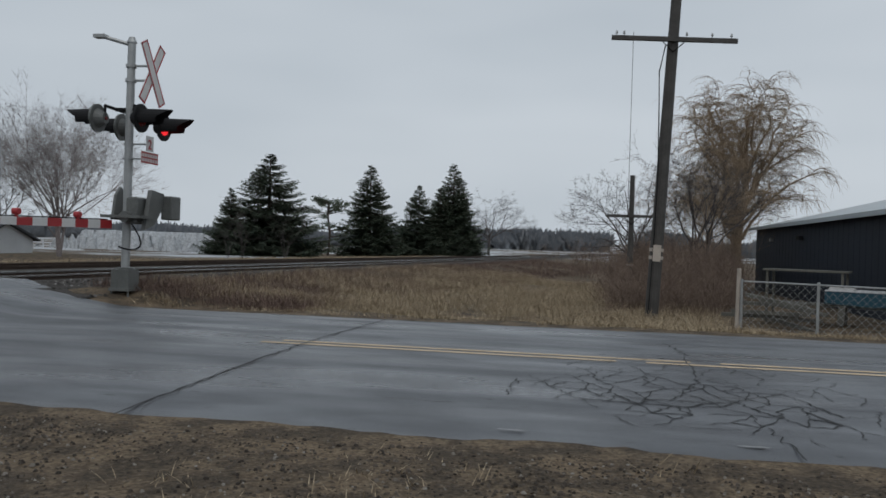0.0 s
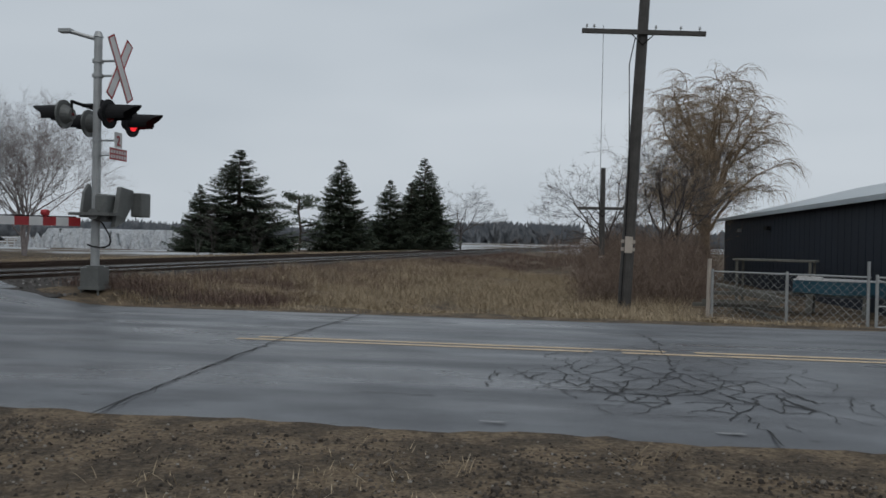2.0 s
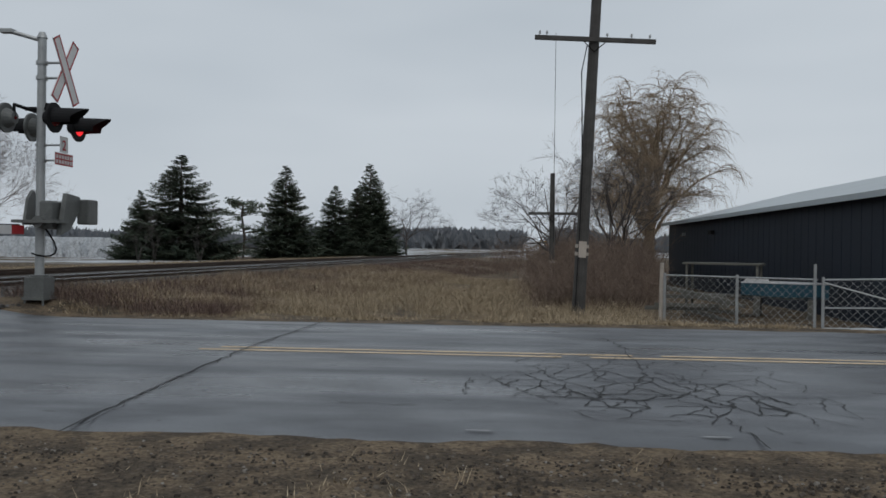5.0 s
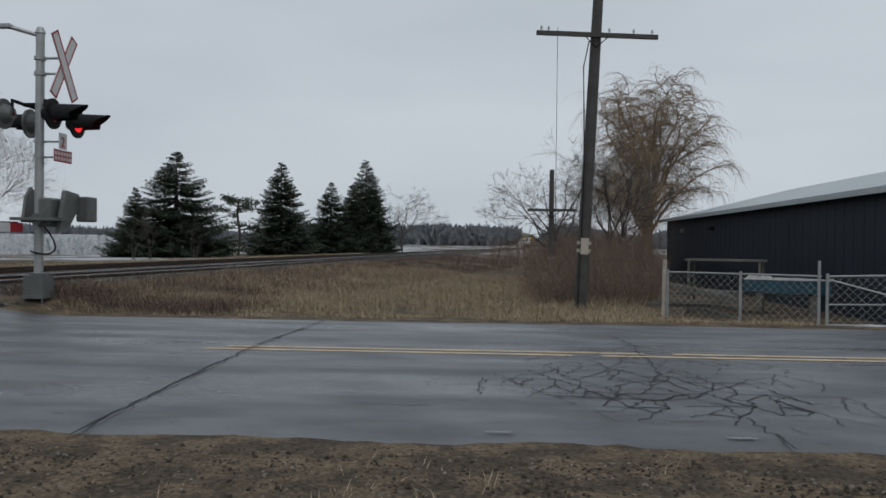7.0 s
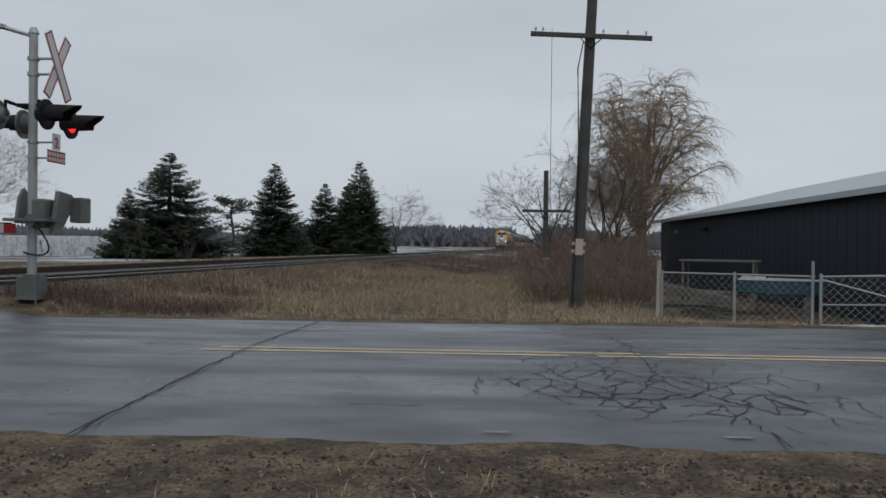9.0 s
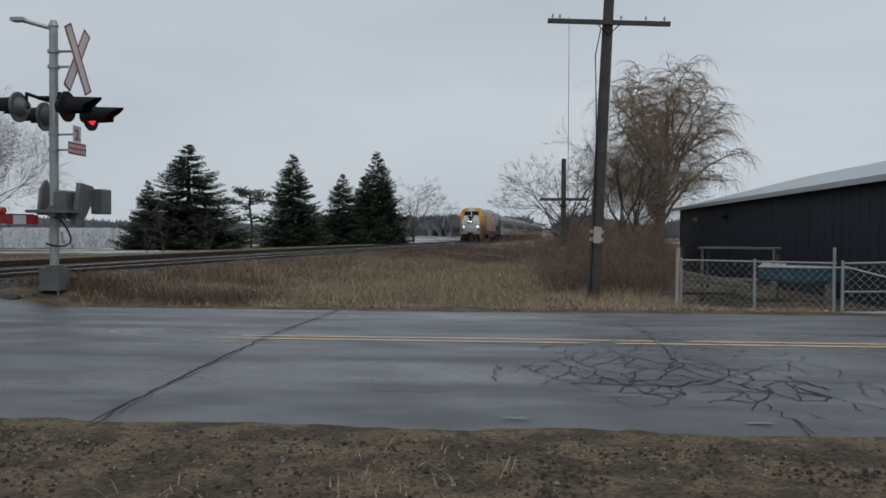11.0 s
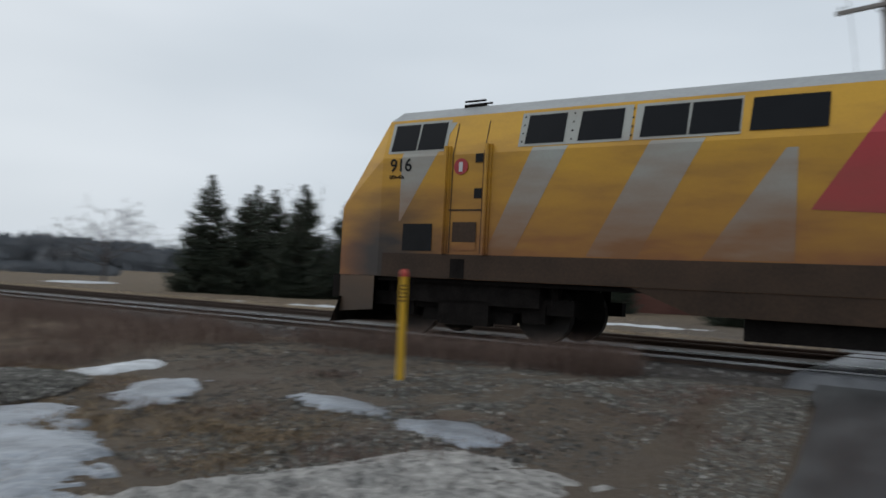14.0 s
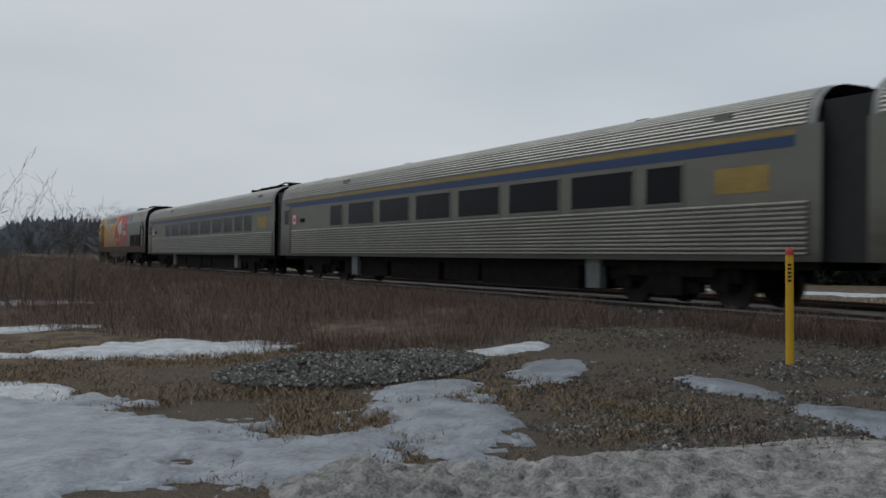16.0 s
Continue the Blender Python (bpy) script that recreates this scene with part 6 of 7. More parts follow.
def near_tufts(rng):
    x, y = rng.uniform(-6, 5), rng.uniform(1.3, 5.3)
    return (x, y) if noise.noise((x * 0.9, y * 1.2, 11)) > 0.12 else None


def far_verge(rng):
    y = rng.uniform(-60, 90)
    p = on_track(y, rng.uniform(-16, -8.2))
    if 3.5 < p.y < 15.5 or -1.5 < p.y < 1.5:
        return None
    return p.x, p.y


field("tall_grass", "pale brown dead grass between road and railway", M_GRASS, 12000, north_verge, 0.3, 11, 0.003, 1.5, 1, 0.3)
field("lineside_weeds", "red-brown dry weeds along the ballast", M_WEED, 6500, rail_edge, 0.26, 9, 0.0035, 1.2, 7, 0.3)
field("verge_grass", "short matted dead grass on the road verge", M_GRASS, 2600, north_low, 0.1, 8, 0.006, 1.6, 2)
field("railway_weeds", "red-brown dry weeds beside the track", M_WEED, 9500, south_weeds, 0.42, 11, 0.0024, 1.1, 3, 0.24)
field("far_weeds", "red-brown dry weeds in the far meadow", M_WEED, 9000, south_far, 0.42, 10, 0.0048, 1.2, 4, 0.45)
def south_mat(rng):
    x, y = rng.uniform(-7.0, 1.5), rng.uniform(-14, -4.2)
    return (x, y) if noise.noise((x * 0.6, y * 0.6, 21)) > -0.22 else None


def mixed_mat(rng):
    x, y = rng.uniform(-10.5, -4), rng.uniform(-8, -1.2)
    return (x, y) if noise.noise((x * 0.7, y * 0.7, 23)) > 0.08 else None


field("matted_grass", "matted straw-brown grass between patches of ice", M_MATTED, 8500, south_mat, 0.07, 8, 0.005, 1.8, 12, 0.15)
field("matted_grass", "matted brown grass among the gravel", M_WEED, 1600, mixed_mat, 0.1, 8, 0.005, 1.6, 13, 0.15)
field("near_tufts", "flattened straw-coloured tufts in the gravel verge", M_GRASS, 700, near_tufts, 0.09, 7, 0.0035, 2.2, 5, 0.12)
field("lineside_grass", "dead grass beyond the far track", M_GRASS, 3000, far_verge, 0.16, 7, 0.009, 1.0, 6, 0.3)


# ---- stones ----
def stones(name, label, material, n, place, size, seed):
    rng = random.Random(seed)
    v, f = [], []
    for i in range(n):
        p = place(rng)
        if p is None:
            continue
        x, y, z = p
        r = size * rng.uniform(0.45, 1.5) * (1.5 if rng.random() < 0.08 else 1)
        a = rng.uniform(0, 6.28)
        k = len(v)
        for j in range(5):
            b = a + j * 1.2566 + rng.uniform(-0.3, 0.3)
            q = r * rng.uniform(0.7, 1.15)
            v.append((x + q * math.cos(b), y + q * math.sin(b) * 0.8, z - r * 0.25))
        for j in range(3):
            b = a + 0.5 + j * 2.094 + rng.uniform(-0.3, 0.3)
            q = r * rng.uniform(0.4, 0.65)
            v.append((x + q * math.cos(b), y + q * math.sin(b) * 0.8, z + r * rng.uniform(0.4, 0.75)))
        f += [(k + 5, k + 6, k + 7), (k, k + 1, k + 5), (k + 1, k + 6, k + 5), (k + 1, k + 2, k + 6), (k + 2, k + 3, k + 6), (k + 3, k + 7, k + 6), (k + 3, k + 4, k + 7), (k + 4, k, k + 5), (k + 4, k + 5, k + 7)]
    return tagged(part(name, (v, f), material), label, "gravel", kind="stuff")


def verge_stones(rng):
    x, y = rng.uniform(-5.5, 4.5), rng.uniform(1.2, 5.62)
    if y > 5.2 and rng.random() < (y - 5.2) / 0.42:
        return None
    return (x, y, rough_ground(x, y)) if noise.noise((x * 0.8, y * 0.8, 7)) + rng.random() * 0.8 > 0.1 else None


def pale_gravel(rng):
    x, y = rng.uniform(-12.2, -3.0), rng.uniform(0.9, 4.9)
    if y > 4.75 - 0.12 * (x + 12) * 0.5:
        return None
    return (x, y, gz(x, y) - 0.015)


def south_gravel(rng):
    x, y = rng.uniform(-11.2, -3.2), rng.uniform(-9.5, -0.8)
    if noise.noise((x * 0.45, y * 0.45, 13)) + rng.random() * 0.5 - 0.6 * ease(-6.5, -4, x) - 0.3 * ease(-5, -8, y) < 0.0:
        return None
    return (x, y, rough_ground(x, y))


def pile_z(x, y):
    return 0.19 * max(0, 1 - ((x + 4.9) / 1.9) ** 2 - ((y + 8.6) / 1.25) ** 2) * (0.8 + 0.8 * noise.noise((x * 1.2, y * 1.2, 2)))


def pile_stones(rng):
    x, y = -4.9 + rng.uniform(-1.9, 1.9), -8.6 + rng.uniform(-1.25, 1.25)
    z = pile_z(x, y)
    return (x, y, gz(x, y) + z) if z > 0.02 else None


def ballast_place(rng):
    y = rng.uniform(-45, 40)
    u = rng.uniform(1.3, 3.5)
    if 4.6 < y < 15 or -1.1 < y < 1.2:
        return None
    p = on_track(y, u)
    z = 0.31 if u < 2 else 0.3 - 0.155 * (u - 2) / 0.9 if u < 2.9 else 0.14
    return (p.x, p.y, z)


stones("verge_gravel", "brown and grey gravel stones on the road verge", M_STONE, 26000, verge_stones, 0.0125, 41)
stones("pale_gravel", "pale grey crushed stone beside the footpath", M_PALESTONE, 15000, pale_gravel, 0.03, 42)
stones("yard_gravel", "grey crushed stone among mud and snow", M_GREYSTONE, 24000, south_gravel, 0.018, 43)


def path_gravel(rng):
    x, y = rng.uniform(-11.6, -4.2), rng.uniform(-5.2, -0.85)
    if noise.noise((x * 0.4, y * 0.55, 17)) + rng.random() * 0.35 < 0.0 or y < -3.0 - 0.3 * (x + 11) and rng.random() < 0.6:
        return None
    return (x, y, rough_ground(x, y))


stones("path_gravel", "pale grey crushed stone between footpath and track", M_PALESTONE, 26000, path_gravel, 0.019, 46)
stones("gravel_pile", "low grey pile of crushed stone", M_PALESTONE, 10000, pile_stones, 0.02, 44)
stones("ballast_stones", "grey ballast stones on the track shoulder", M_BALLAST_STONE, 12000, ballast_place, 0.04, 45)
sheet("stone_heap", [-6.9 + 0.1 * i for i in range(41)], [-9.95 + 0.1 * i for i in range(28)], lambda x, y: gz(x, y) + (pile_z(x, y) - 0.03 if pile_z(x, y) > 0.01 else -0.4), M_BALLAST, "dark core of a low stone heap", "gravel heap")


# ---- snow ----
def snow_patch(cx, cy, rx, ry, turn, thick, material, label, seed, ragged=0.75):
    """A thin relief of old snow; its ragged outline is where it dips into the ground."""
    ct, st = math.cos(math.radians(turn)), math.sin(math.radians(turn))
    step = max(0.045, max(rx, ry) / 45)
    nx, ny = int(2.8 * rx / step), int(2.8 * ry / step)
    v, f = [], []
    for i in range(nx + 1):
        for j in range(ny + 1):
            px, py = (i / nx - 0.5) * 2.8 * rx, (j / ny - 0.5) * 2.8 * ry
            x, y = cx + px * ct - py * st, cy + px * st + py * ct
            q = 1 - math.hypot(px / rx, py / ry)
            n = noise.noise((x * 0.9, y * 0.9, seed)) + 0.6 * noise.noise((x * 2.3, y * 2.3, seed + 4)) + 0.45 * noise.noise((x * 5, y * 5, seed)) + 0.3 * noise.noise((x * 12, y * 12, seed))
            z = max(min(q * 1.2 + ragged * n, 0.6), -0.5) * thick * 2
            v.append((x, y, max(rough_ground(x, y), gz(x, y) - 0.02) + 0.006 + (z if z > 0 else z - 0.03)))
    for i in range(nx):
        for j in range(ny):
            k = [i * (ny + 1) + j, (i + 1) * (ny + 1) + j, (i + 1) * (ny + 1) + j + 1, i * (ny + 1) + j + 1]
            if max(v[a][2] - gz(v[a][0], v[a][1]) for a in k) > -0.12:
                f.append(tuple(k))
    return tagged(part("snow_patch", (v, f), material, smooth=True), label, "snow", "snow patches")


for cx, cy, rx, ry, turn, th, m, lab in (
        (-1.15, -6.9, 1.8, 1.15, 100, 0.045, M_ICE, "grey glazed ice sheet on the verge"), (-1.3, -9.0, 0.8, 0.4, 100, 0.02, M_SNOW, "thin patch of old snow"),
        (-4.0, -5.8, 1.35, 0.65, 60, 0.045, M_ICE, "grey glazed ice between gravel"), (-2.6, -5.2, 0.8, 0.5, 30, 0.04, M_ICE, "grey glazed ice on the verge"),
        (-3.5, -11.9, 1.9, 0.7, -8, 0.04, M_SNOW, "white patch of old snow"), (-6.4, -6.9, 0.8, 0.4, 30, 0.025, M_ICE, "thin patch of old snow"),
        (-6.9, -4.9, 0.7, 0.24, 70, 0.02, M_ICE, "thin strip of old snow"), (-4.6, -6.9, 0.8, 0.4, 20, 0.025, M_ICE, "thin patch of old snow"),
        (-6.5, -3.4, 0.6, 0.3, 60, 0.025, M_ICE, "small patch of old snow"), (-2.2, -16, 1.6, 0.6, 10, 0.04, M_SNOW, "white patch of old snow"),
        (-3.2, -24, 2.6, 0.8, 0, 0.05, M_SNOW, "white patch of old snow"), (-0.5, -12, 0.6, 0.4, 0, 0.03, M_SNOW, "small patch of old snow"),
        (-7.3, -8.6, 0.6, 0.35, 0, 0.03, M_SNOW, "small patch of old snow"),
        (-26, 1.3, 1.2, 0.5, 0, 0.06, M_SNOW, "snow heap by the pole"), (8.3, 17.3, 1.8, 0.45, -25, 0.06, M_SNOW, "dirty snow along the fence"),
        (-35, -18, 1.2, 9, 14, 0.06, M_SNOW, "snow strip along the hedge"), (-48, -62, 4, 2, 30, 0.08, M_SNOW, "snow patch by the far tree"), (-44, 80, 9, 6, 20, 1.6, M_SNOW, "large white mound of piled snow beyond the railway"),
        (-26, 100, 16, 3, 10, 0.15, M_SNOW, "snow lying along the field edge"), (-52, 62, 7, 3, 30, 0.1, M_SNOW, "snow lying by the yard")):
    snow_patch(cx, cy, rx, ry, turn, th, m, lab, cx * 3.1 + cy)


def bank_mesh():
    """The ploughed bank of dirty snow along the yard."""
    a, b = Vector((-1.7, -4.3)), Vector((-6.2, -2.5))
    v, f = [], []
    nx, ny = 240, 70
    for i in range(nx):
        for j in range(ny):
            q, r = i / (nx - 1), j / (ny - 1)
            p = a.lerp(b, q) + Vector((0.37, 0.93)) * (r - 0.5) * 1.5
            edge = math.sin(math.pi * r) ** 0.7 * min(1, q / 0.08, (1 - q) / 0.15)
            z = edge * (1 - 0.75 * q) * (0.16 + 0.05 * noise.noise((p.x * 21, p.y * 21, 9)) + 0.14 * noise.noise((p.x * 1.6, p.y * 1.6, 5)) + 0.1 * noise.noise((p.x * 4, p.y * 4, 5)) + 0.08 * noise.noise((p.x * 9, p.y * 9, 5)) - 0.03)
            v.append((p.x, p.y, gz(p.x, p.y) + z - 0.03))
    for i in range(nx - 1):
        for j in range(ny - 1):
            f.append((i * ny + j, i * ny + j + 1, (i + 1) * ny + j + 1, (i + 1) * ny + j))
    return v, f


tagged(part("snow_bank", bank_mesh(), M_DIRTYSNOW, smooth=True), "dirty ploughed bank of old snow", "snow bank")


# ---- far woods and hills ----
def woods(name, a0, a1, dist, h, n, seed, deep=40):
    """Bare far woods: a crowd of small upright twig fans along an arc, in a haze-tinted colour."""
    rng = random.Random(seed)
    s = Soup()
    for i in range(n):
        a = math.radians(rng.uniform(a0, a1))
        d = dist + rng.uniform(0, deep)
        x, y = -math.sin(a) * d, math.cos(a) * d
        if abs(across(x, y)) < 9:
            continue
        z = rough_ground(x, y)
        hh = h * rng.uniform(0.55, 1.1) * (0.8 + 0.5 * noise.noise((a * 9, 0, seed)))
        side = Vector((math.cos(a), math.sin(a), 0))
        w = hh * rng.uniform(0.22, 0.4)
        base = Vector((x, y, z - 1))
        for k in range(20):
            a2 = rng.uniform(-1.0, 1.0)
            o = base + side * rng.uniform(-w, w) * 0.5 + Vector((0, 0, 1))
            ln = hh * rng.uniform(0.66, 0.95)
            d2 = side * math.sin(a2) + Vector((0, 0, math.cos(a2)))
            sv = side * hh * rng.uniform(0.025, 0.06)
            t, m = o + d2 * ln, o + d2 * ln * 0.7
            s.face(o - sv, o + sv, m + sv * 1.2, t + sv * 0.3, t - sv * 0.3, m - sv * 1.2)
        s.face(base - side * w, base + side * w, base + side * w + Vector((0, 0, hh * 0.62)), base - side * w + Vector((0, 0, hh * 0.62)))
    return tagged(part(name, s.data(), M_FARWOOD), "bare woods on the far skyline, haze tinted into their colour", "woods", kind="stuff")


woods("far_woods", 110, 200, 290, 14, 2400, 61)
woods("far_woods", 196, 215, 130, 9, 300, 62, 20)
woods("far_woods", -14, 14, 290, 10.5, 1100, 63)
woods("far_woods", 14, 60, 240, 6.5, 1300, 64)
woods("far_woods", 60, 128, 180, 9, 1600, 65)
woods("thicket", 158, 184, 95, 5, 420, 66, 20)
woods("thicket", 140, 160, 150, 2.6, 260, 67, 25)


# ---- buildings ----
M_SIDING = mat("white_siding", (0.55, 0.56, 0.57), 0.7, 0, 0.12, 0.8, 12)
M_SHINGLE = mat("dark_shingle", (0.045, 0.047, 0.052), 0.85, 0, 0.3, 2, 20, 0.3)
M_NAVY = mat("navy_metal_cladding", (0.015, 0.021, 0.032), 0.55, 0, 0.2, 0.5, 8, spec=0.2)
M_SHEDROOF = mat("pale_metal_roof", (0.42, 0.455, 0.47), 0.45, 0.2, 0.08, 0.6, 6)
M_BRICK = mat("red_brick", (0.14, 0.06, 0.045), 0.85, 0, 0.25, 3, 30)
M_TRIM = mat("white_trim", (0.6, 0.6, 0.6), 0.6)
M_BOAT = mat("boat_blue", (0.04, 0.12, 0.17), 0.4, 0, 0.15)
M_MESHWIRE = mat("galvanised_wire", (0.42, 0.43, 0.43), 0.5, 0.5, 0.1)
M_JUNK = mat("weathered_timber", (0.12, 0.115, 0.1), 0.9, 0, 0.4, 4, 30)


def gable_house(name, m, L, W, eave, ridge, wall_m, roof_m, label, over=0.35, base=-0.4):
    """Local x along the front, y to the back; the front wall stands at y = 0."""
    root = thing(name, m, label, "house" if "house" in name else "building", "houses" if "house" in name else "")
    bm = BM()
    box(bm, 0, L, 0, 0.2, base, eave)
    part("front_wall", bm, wall_m, root)
    bm = BM()
    box(bm, 0, L, W - 0.2, W, base, eave)
    part("back_wall", bm, wall_m, root)
    for x in (0, L - 0.2):
        bm = BM()
        plate(bm, [(x + 0.2, 0.2, base), (x + 0.2, W - 0.2, base), (x + 0.2, W - 0.2, eave), (x + 0.2, W / 2, ridge - 0.05), (x + 0.2, 0.2, eave)], 0.2)
        part("gable_wall", bm, wall_m, root)
    k = (ridge - eave) / (W / 2)
    for s_ in (0, 1):
        y0 = -over if s_ == 0 else W + over
        bm = BM()
        pts = [(-over, y0, eave - over * k), (L + over, y0, eave - over * k), (L + over, W / 2, ridge), (-over, W / 2, ridge)]
        plate(bm, pts if s_ == 0 else pts[::-1], 0.12)
        part("roof_slope", bm, roof_m, root)
    bm = BM()
    box(bm, -over, L + over, -over - 0.06, -over + 0.02, eave - over * k - 0.14, eave - over * k + 0.06)
    part("fascia", bm, M_TRIM, root)
    return root


def window(root, x0, x1, z0, z1, shutters=False, y=0.0):
    bm = BM()
    box(bm, x0, x1, y - 0.03, y + 0.02, z0, z1)
    w = part("window", bm, M_GLASS, root)
    bm = BM()
    for a, b, c, d in ((x0 - 0.07, x0, z0 - 0.07, z1 + 0.07), (x1, x1 + 0.07, z0 - 0.07, z1 + 0.07), (x0, x1, z1, z1 + 0.07), (x0, x1, z0 - 0.07, z0), ((x0 + x1) / 2 - 0.025, (x0 + x1) / 2 + 0.025, z0, z1)):
        box(bm, a, b, y - 0.05, y + 0.01, c, d)
    part("frame", bm, M_TRIM, w)
    if shutters:
        for a in (x0 - 0.42, x1 + 0.09):
            bm = BM()
            box(bm, a, a + 0.33, y - 0.04, y + 0.01, z0 - 0.05, z1 + 0.05)
            part("shutter", bm, M_BLACK, w)


def faced(ax, ay, bx, by, z):
    """Pose with local x running from a to b, seen from a's right-hand side front."""
    return Matrix.Translation((ax, ay, z)) @ pose(0, 0, 0, 0, 0, math.degrees(math.atan2(by - ay, bx - ax)))


# white two-storey house with a garage
h = gable_house("house", faced(-43.9, 24.5, -37.0, 27.7, -0.1), 7.6, 7.5, 4.0, 5.5, M_SIDING, M_SHINGLE, "white sided two-storey house with dark roof and garage")
for a, b, z0, z1 in ((0.7, 1.7, 2.5, 3.55), (3.9, 4.7, 2.5, 3.6), (5.7, 6.5, 2.5, 3.6)):
    window(h, a, b, z0, z1, True)
window(h, 0.6, 2.0, 0.9, 1.5)
window(h, 4.4, 5.1, 0.9, 1.6)
bm = BM()
box(bm, 2.7, 3.35, -0.05, 0.02, 0.5, 2.6)
part("front_door", bm, M_SHINGLE, h)
bm = BM()
box(bm, 5.9, 7.5, -0.05, 0.02, -0.3, 1.5)
part("garage_door", bm, M_WHITE, h)
bm = BM()
box(bm, 0, 5.7, -0.03, 0.0, 1.75, 1.85)
part("storey_trim", bm, M_TRIM, h)
bm = BM()
tube(bm, (7.55, -0.08, 0), (7.55, -0.08, 3.9), 0.06, n=6)
part("downpipe", bm, M_BLACK, h)
bm = BM()
box(bm, 2.4, 3.2, 3.6, 4.2, 5.2, 6.1)
part("chimney", bm, M_BRICK, h)

# small white bungalow
h = gable_house("house", faced(-45.3, 46.1, -37.9, 45.6, -0.5), 7.4, 5.0, 1.55, 2.6, M_SIDING, M_SHINGLE, "small low white bungalow with a dark roof")
window(h, 0.8, 1.5, 0.5, 1.2, True)
window(h, 3.0, 3.6, 0.45, 1.2, True)
bm = BM()
box(bm, 4.0, 5.0, -0.05, 0.02, -0.2, 1.4)
part("door", bm, M_SHINGLE, h)
bm = BM()
plate(bm, [(5.3, -0.6, -0.4), (7.6, -0.6, -0.4), (7.6, -0.6, 1.5), (6.45, -0.6, 2.2), (5.3, -0.6, 1.5)], -0.6)
part("porch_gable", bm, M_SIDING, h)
for a, b in (((5.1, 1.4), (6.45, 2.3)), ((6.45, 2.3), (7.8, 1.4))):
    bm = BM()
    plate(bm, [(a[0], -0.8, a[1]), (b[0], -0.8, b[1]), (b[0], 1.6, b[1] + 0.01), (a[0], 1.6, a[1] + 0.01)], 0.08)
    part("porch_roof", bm, M_SHINGLE, h)

# brick house
h = gable_house("house", faced(-67.4, -20.1, -69.8, -8.3, -0.2), 12.0, 9.0, 6.0, 9.4, M_BRICK, M_SHINGLE, "old dark red brick house with a steep roof")
for a in (1.0, 3.2, 6.5, 9.2):
    for z in (1.0, 3.8):
        window(h, a, a + 0.9, z, z + 1.6)
bm = BM()
plate(bm, [(0.6, -0.5, 0), (4.8, -0.5, 0), (4.8, -0.5, 6.0), (2.7, -0.5, 8.4), (0.6, -0.5, 6.0)], -0.5)
part("front_gable", bm, M_BRICK, h)
bm = BM()
box(bm, 6.0, 6.8, 4.2, 4.9, 9.0, 10.4)
part("chimney", bm, M_BRICK, h)

# low far houses along the road
for x, y, l, wall in ((-84, 22, 14, M_SIDING), (-112, 20, 12, M_BRICK), (-96, 36, 12, M_SIDING)):
    h = gable_house("house", faced(x, y, x - 3, y + l, -0.2), l, 7, 2.6, 4.2, wall, M_SHINGLE, "low distant house with a dark roof")
    for a in (1.5, 5, 8.5):
        window(h, a, a + 1.3, 1.0, 2.1)

# navy metal shed beyond the fence
shed = thing("metal_shed", pose(0, 0, 0), "long navy metal shed with a pale roof", "shed")
A, B, H = Vector((9.0, 43.4, 0)), Vector((9.0, 18.3, 0)), 2.76
back = Vector((1, 0, 0)) * 13
bm = BM()
n = 44
for i in range(n):
    p, q = A.lerp(B, i / n), A.lerp(B, (i + 0.86) / n)
    box_pts = [(p.x, p.y, -0.5), (q.x, q.y, -0.5), (q.x, q.y, H), (p.x, p.y, H)]
    plate(bm, box_pts, 0.06)
    r_, s_ = A.lerp(B, (i + 0.86) / n), A.lerp(B, (i + 1) / n)
    plate(bm, [(r_.x - 0.006, r_.y, -0.5), (s_.x - 0.006, s_.y, -0.5), (s_.x - 0.006, s_.y, H), (r_.x - 0.006, r_.y, H)], 0.06)
part("cladding", bm, M_NAVY, shed)
bm = BM()
plate(bm, [(*(A + back).xy, -0.5), (*A.xy, -0.5), (*A.xy, H), (*(A + back * 0.5).xy, H + 1.6), (*(A + back).xy, H)], 0.1)
plate(bm, [(*B.xy, -0.5), (*(B + back).xy, -0.5), (*(B + back).xy, H), (*(B + back * 0.5).xy, H + 1.6), (*B.xy, H)], 0.1)
plate(bm, [(*(B + back).xy, -0.5), (*(A + back).xy, -0.5), (*(A + back).xy, H), (*(B + back).xy, H)], 0.1)
part("end_walls", bm, M_NAVY, shed)
over = (A - B).normalized() * 0.4
out = back.normalized() * 0.35
for s_ in (0, 1):
    e0, e1 = (A + over - out, B - over - out) if s_ == 0 else (A + over + back + out, B - over + back + out)
    r0, r1 = A + over + back * 0.5, B - over + back * 0.5
    bm = BM()
    pts = [(*e0.xy, H - 0.02), (*e1.xy, H - 0.02), (*r1.xy, H + 1.7), (*r0.xy, H + 1.7)]
    plate(bm, pts if s_ == 0 else pts[::-1], 0.08)
    part("roof_slope", bm, M_SHEDROOF, shed)
bm = BM()
e0, e1 = A + over - out * 1.05, B - over - out * 1.05
plate(bm, [(*e0.xy, H - 0.13), (*e1.xy, H - 0.13), (*e1.xy, H + 0.02), (*e0.xy, H + 0.02)], 0.05)
part("eave_trim", bm, M_SHEDROOF, shed)
for q, w in ((0.36, 0.25), (0.16, 0.08)):
    p = A.lerp(B, q)
    bm = BM()
    box(bm, p.x - 0.2, p.x - 0.05, p.y - w, p.y + w, 2.05, 2.2)
    part("wall_lamp", bm, M_GALV if w < 0.1 else M_BLACK, shed)


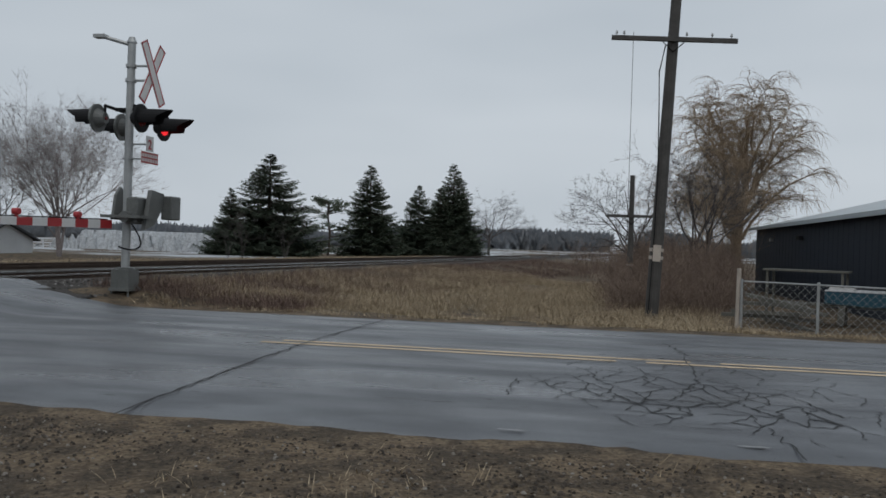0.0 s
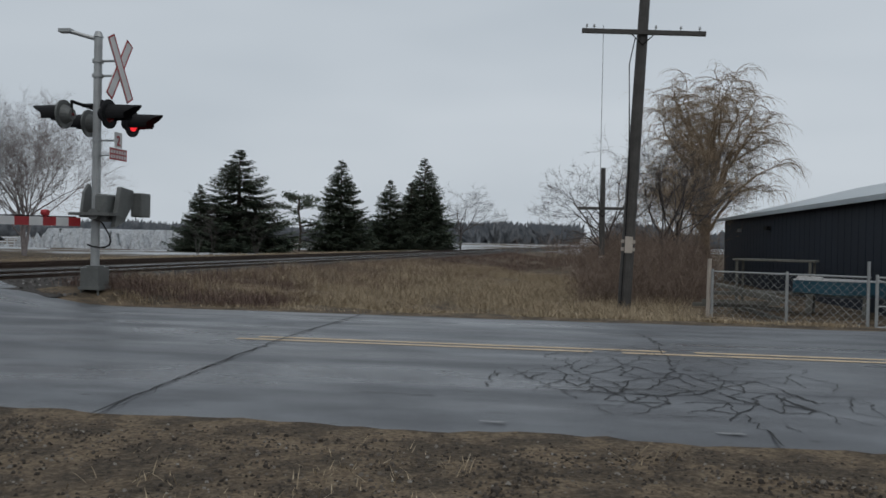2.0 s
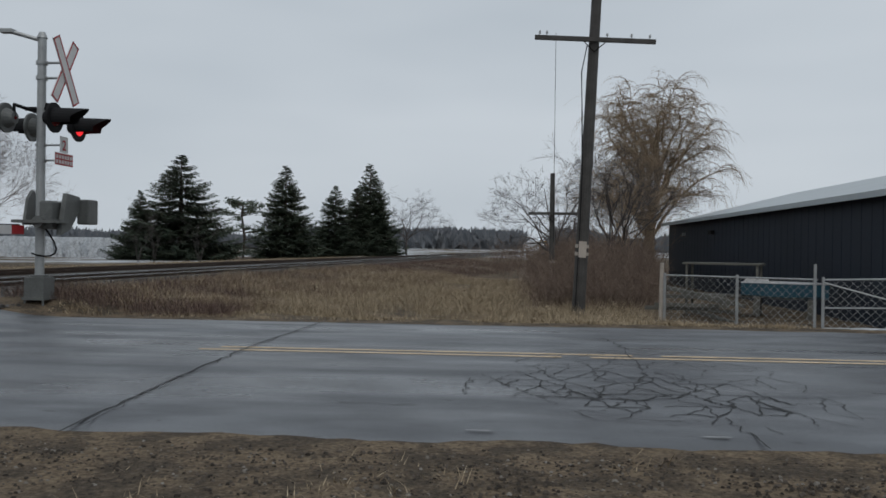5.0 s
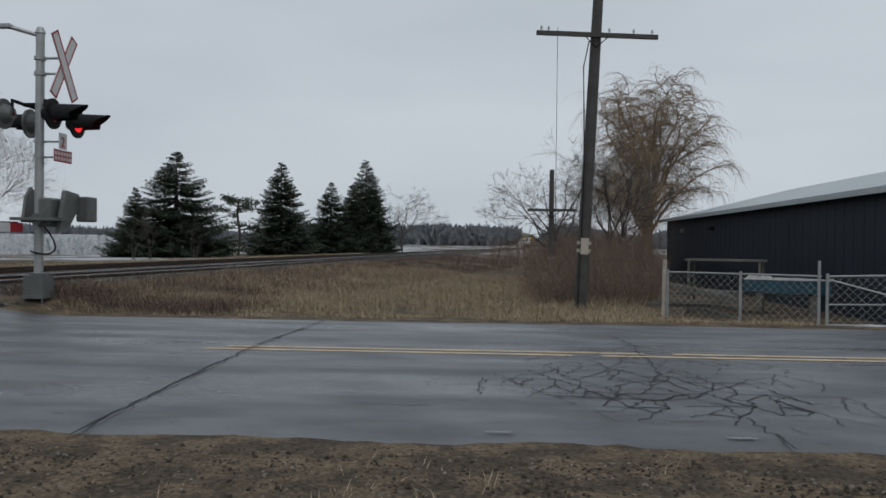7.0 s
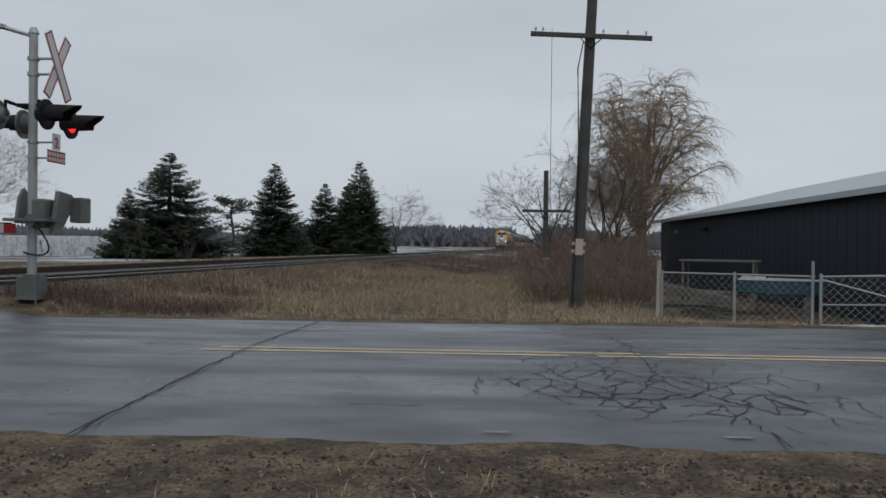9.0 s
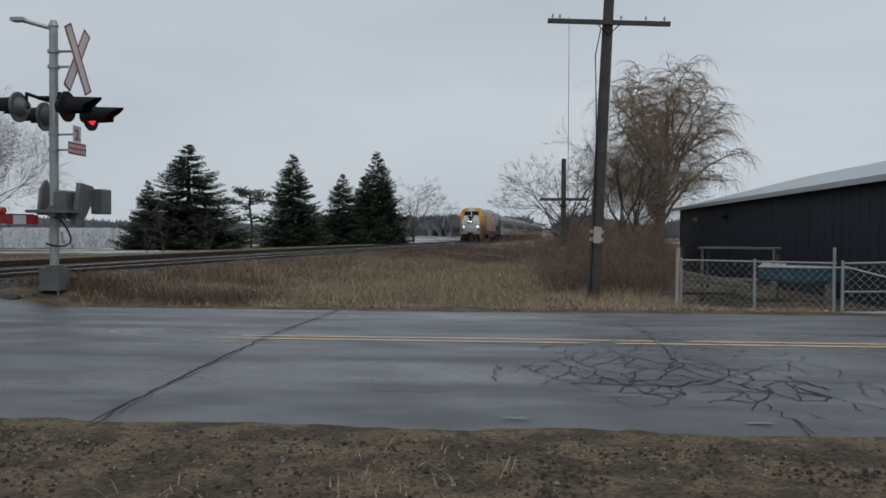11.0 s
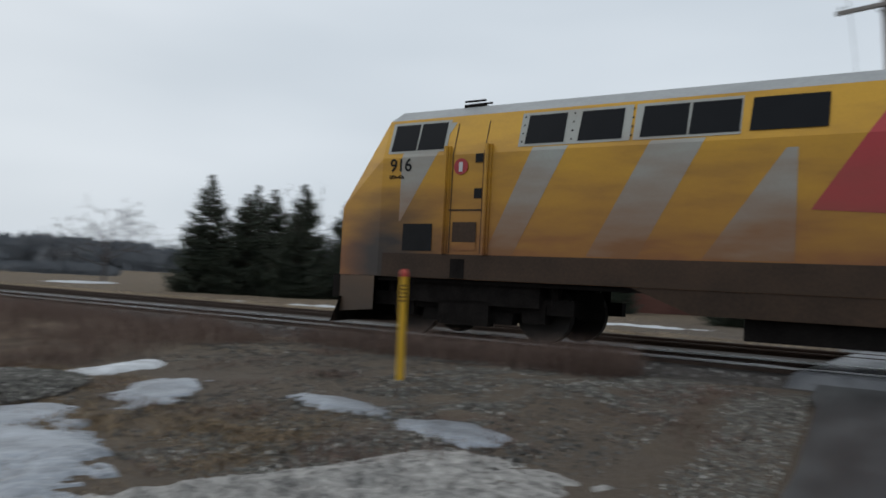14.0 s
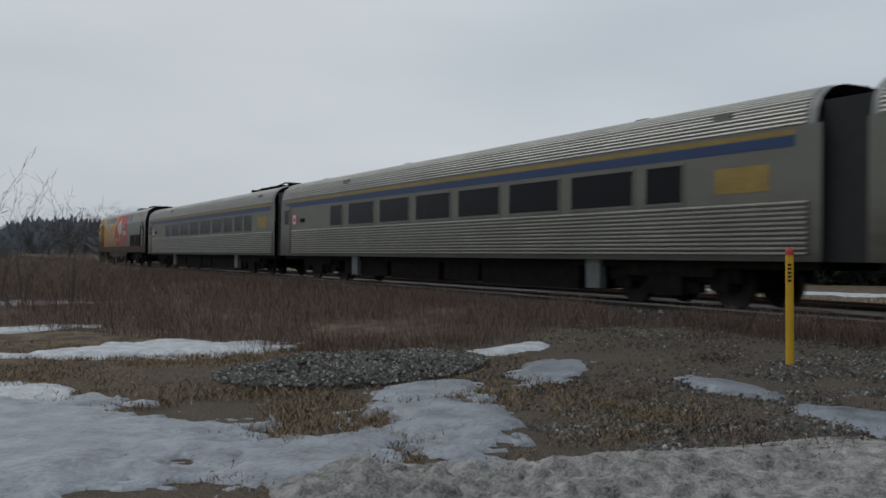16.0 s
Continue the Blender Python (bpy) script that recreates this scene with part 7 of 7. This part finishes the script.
# ---- fence, boat and yard things ----
def chain_link(p0, p1, posts, label, gate=False, h=1.12):
    root = thing("gate" if gate else "chain_link_fence", pose(0, 0, 0), label, "gate" if gate else "fence")
    a, b = Vector((*p0, gz(*p0) - 0.02)), Vector((*p1, gz(*p1) - 0.02))
    for q in posts:
        p = a.lerp(b, q)
        bm = BM()
        tube(bm, p - Vector((0, 0, 0.2)), p + Vector((0, 0, h + 0.06 + (0.28 if q in (0.985, 0.0) and gate is False and q else 0))), 0.035, n=8)
        part("post", bm, M_GALV, root)
    bm = BM()
    up = Vector((0, 0, h))
    tube(bm, a + up, b + up, 0.022, n=6)
    if gate:
        tube(bm, a + up * 0.05, b + up * 0.05, 0.022, n=6)
        tube(bm, a + up * 0.95, a.lerp(b, 0.5) + up * 0.5, 0.018, n=6)
        tube(bm, a + up * 0.45, b + up * 0.45, 0.018, n=6)
    part("top_rail", bm, M_GALV, root)
    s = Soup()
    l = (b - a).length
    d = (b - a) / l
    n = int(l / 0.085)
    rows = 13
    ch = h / rows
    for i in range(n):
        for j in range(rows):
            x = i * 0.085
            p, q = a + d * x + Vector((0, 0, j * ch)), a + d * (x + 0.085) + Vector((0, 0, (j + 1) * ch))
            r_, s_ = a + d * x + Vector((0, 0, (j + 1) * ch)), a + d * (x + 0.085) + Vector((0, 0, j * ch))
            s.tube(p, q, 0.0035, 0.0035, 3) if (i + j) % 2 else s.tube(r_, s_, 0.0035, 0.0035, 3)
    part("mesh", s.data(), M_MESHWIRE, root)
    return root


chain_link((4.2, 20.2), (7.15, 18.4), (0.0, 0.5, 0.985), "galvanised chain-link fence with slim posts")
chain_link((7.25, 18.35), (10.2, 16.9), (0.0, 0.5, 1.0), "galvanised chain-link yard gate with a diagonal brace", True)
bm = BM()
tube(bm, (4.12, 20.25, -0.5), (4.14, 20.25, 1.05), 0.05, n=10)
tagged(part("gate_post", bm, M_TAG), "pale wooden fence end post", "fence post")

boat = thing("boat", Matrix.Translation((7.6, 21.6, -0.1)) @ pose(0, 0, 0, 0, 3, -20) @ Matrix.Scale(0.8, 4), "small blue boat stored on blocks in the yard", "boat")
v, f = [], []
for i in range(9):
    q = i / 8
    w = 0.62 * (1 - max(0, q - 0.45) ** 2 * 3.2)
    z0 = 0.25 + 0.25 * max(0, q - 0.5)
    z1 = 0.75 + 0.12 * q
    x = -1.4 + 2.6 * q
    v += [(x, -w, z1), (x, -w * 0.75, z0 + 0.1), (x, 0, z0), (x, w * 0.75, z0 + 0.1), (x, w, z1)]
for i in range(8):
    for j in range(4):
        f.append((i * 5 + j, i * 5 + j + 1, i * 5 + 6 + j, i * 5 + 5 + j))
f.append((0, 1, 2, 3, 4))
part("hull", (v, f), M_BOAT, boat)
bm = BM()
for i in range(8):
    for k in (0, 4):
        tube(bm, v[i * 5 + k], v[i * 5 + 5 + k], 0.025, n=5)
part("gunwale", bm, M_TRIM, boat)
bm = BM()
box(bm, -1.3, -0.6, -0.5, 0.5, 0.72, 0.86)
part("seat", bm, M_WHITE, boat)
for x in (-0.9, 0.7):
    bm = BM()
    box(bm, x - 0.1, x + 0.1, -0.5, 0.5, -0.3, 0.32)
    part("cradle_block", bm, M_JUNK, boat)

rng = random.Random(9)
for i in range(7):
    x, y = rng.uniform(4.7, 6.4), rng.uniform(20.3, 22)
    bm = BM()
    box(bm, -0.9, 0.9, -0.07, 0.07, 0, 0.09)
    o = tagged(part("plank", bm, M_JUNK), "grey weathered plank lying in the yard", "plank", "planks in the yard")
    o.matrix_basis = pose(x, y, gz(x, y) + 0.02 + 0.09 * i, rng.uniform(-2, 2), rng.uniform(-14, 14), rng.uniform(-50, -10))
rack = thing("yard_rack", pose(6.2, 22.4, -0.36, 0, 0, -25), "weathered green metal rack in the yard", "rack")
for a in (-0.9, 0.9):
    for b in (-0.35, 0.35):
        bm = BM()
        box(bm, a - 0.03, a + 0.03, b - 0.03, b + 0.03, 0, 1.35)
        part("leg", bm, M_JUNK, rack)
for z in (0.5, 1.35):
    bm = BM()
    box(bm, -1.0, 1.0, -0.42, 0.42, z, z + 0.05)
    part("shelf", bm, M_JUNK, rack)

# far car on the road
car = thing("car", pose(-150, 8.0, -0.02, 0, 0, 0), "distant pale car with lit headlamps on the road", "car")
v, f = [], []
prof = [(-2.1, 0.35), (-2.1, 0.85), (-1.2, 0.95), (-0.6, 1.42), (0.9, 1.45), (1.7, 0.98), (2.1, 0.8), (2.1, 0.35)]
bm = BM()
plate(bm, [(x, -0.85, z) for x, z in prof], -1.7)
part("body", bm, M_LEAF, car)
for x in (-1.3, 1.3):
    for y in (-0.8, 0.8):
        bm = BM()
        tube(bm, (x, y - 0.1, 0.32), (x, y + 0.1, 0.32), 0.32, n=14)
        part("wheel", bm, M_BLACK, car)
bm = BM()
plate(bm, [(1.72, -0.75, 0.99), (1.72, 0.75, 0.99), (0.93, 0.68, 1.44), (0.93, -0.68, 1.44)], 0.01)
part("windscreen", bm, M_GLASS, car)
for y in (-0.6, 0.6):
    bm = BM()
    tube(bm, (2.1, y, 0.66), (2.13, y, 0.66), 0.11, n=10)
    part("headlamp", bm, M_HEADLIGHT, car)


# ---- what moves ----
def motions():
    for ob, back in TRAIN:
        walk(ob, train_rows(back))


motions()
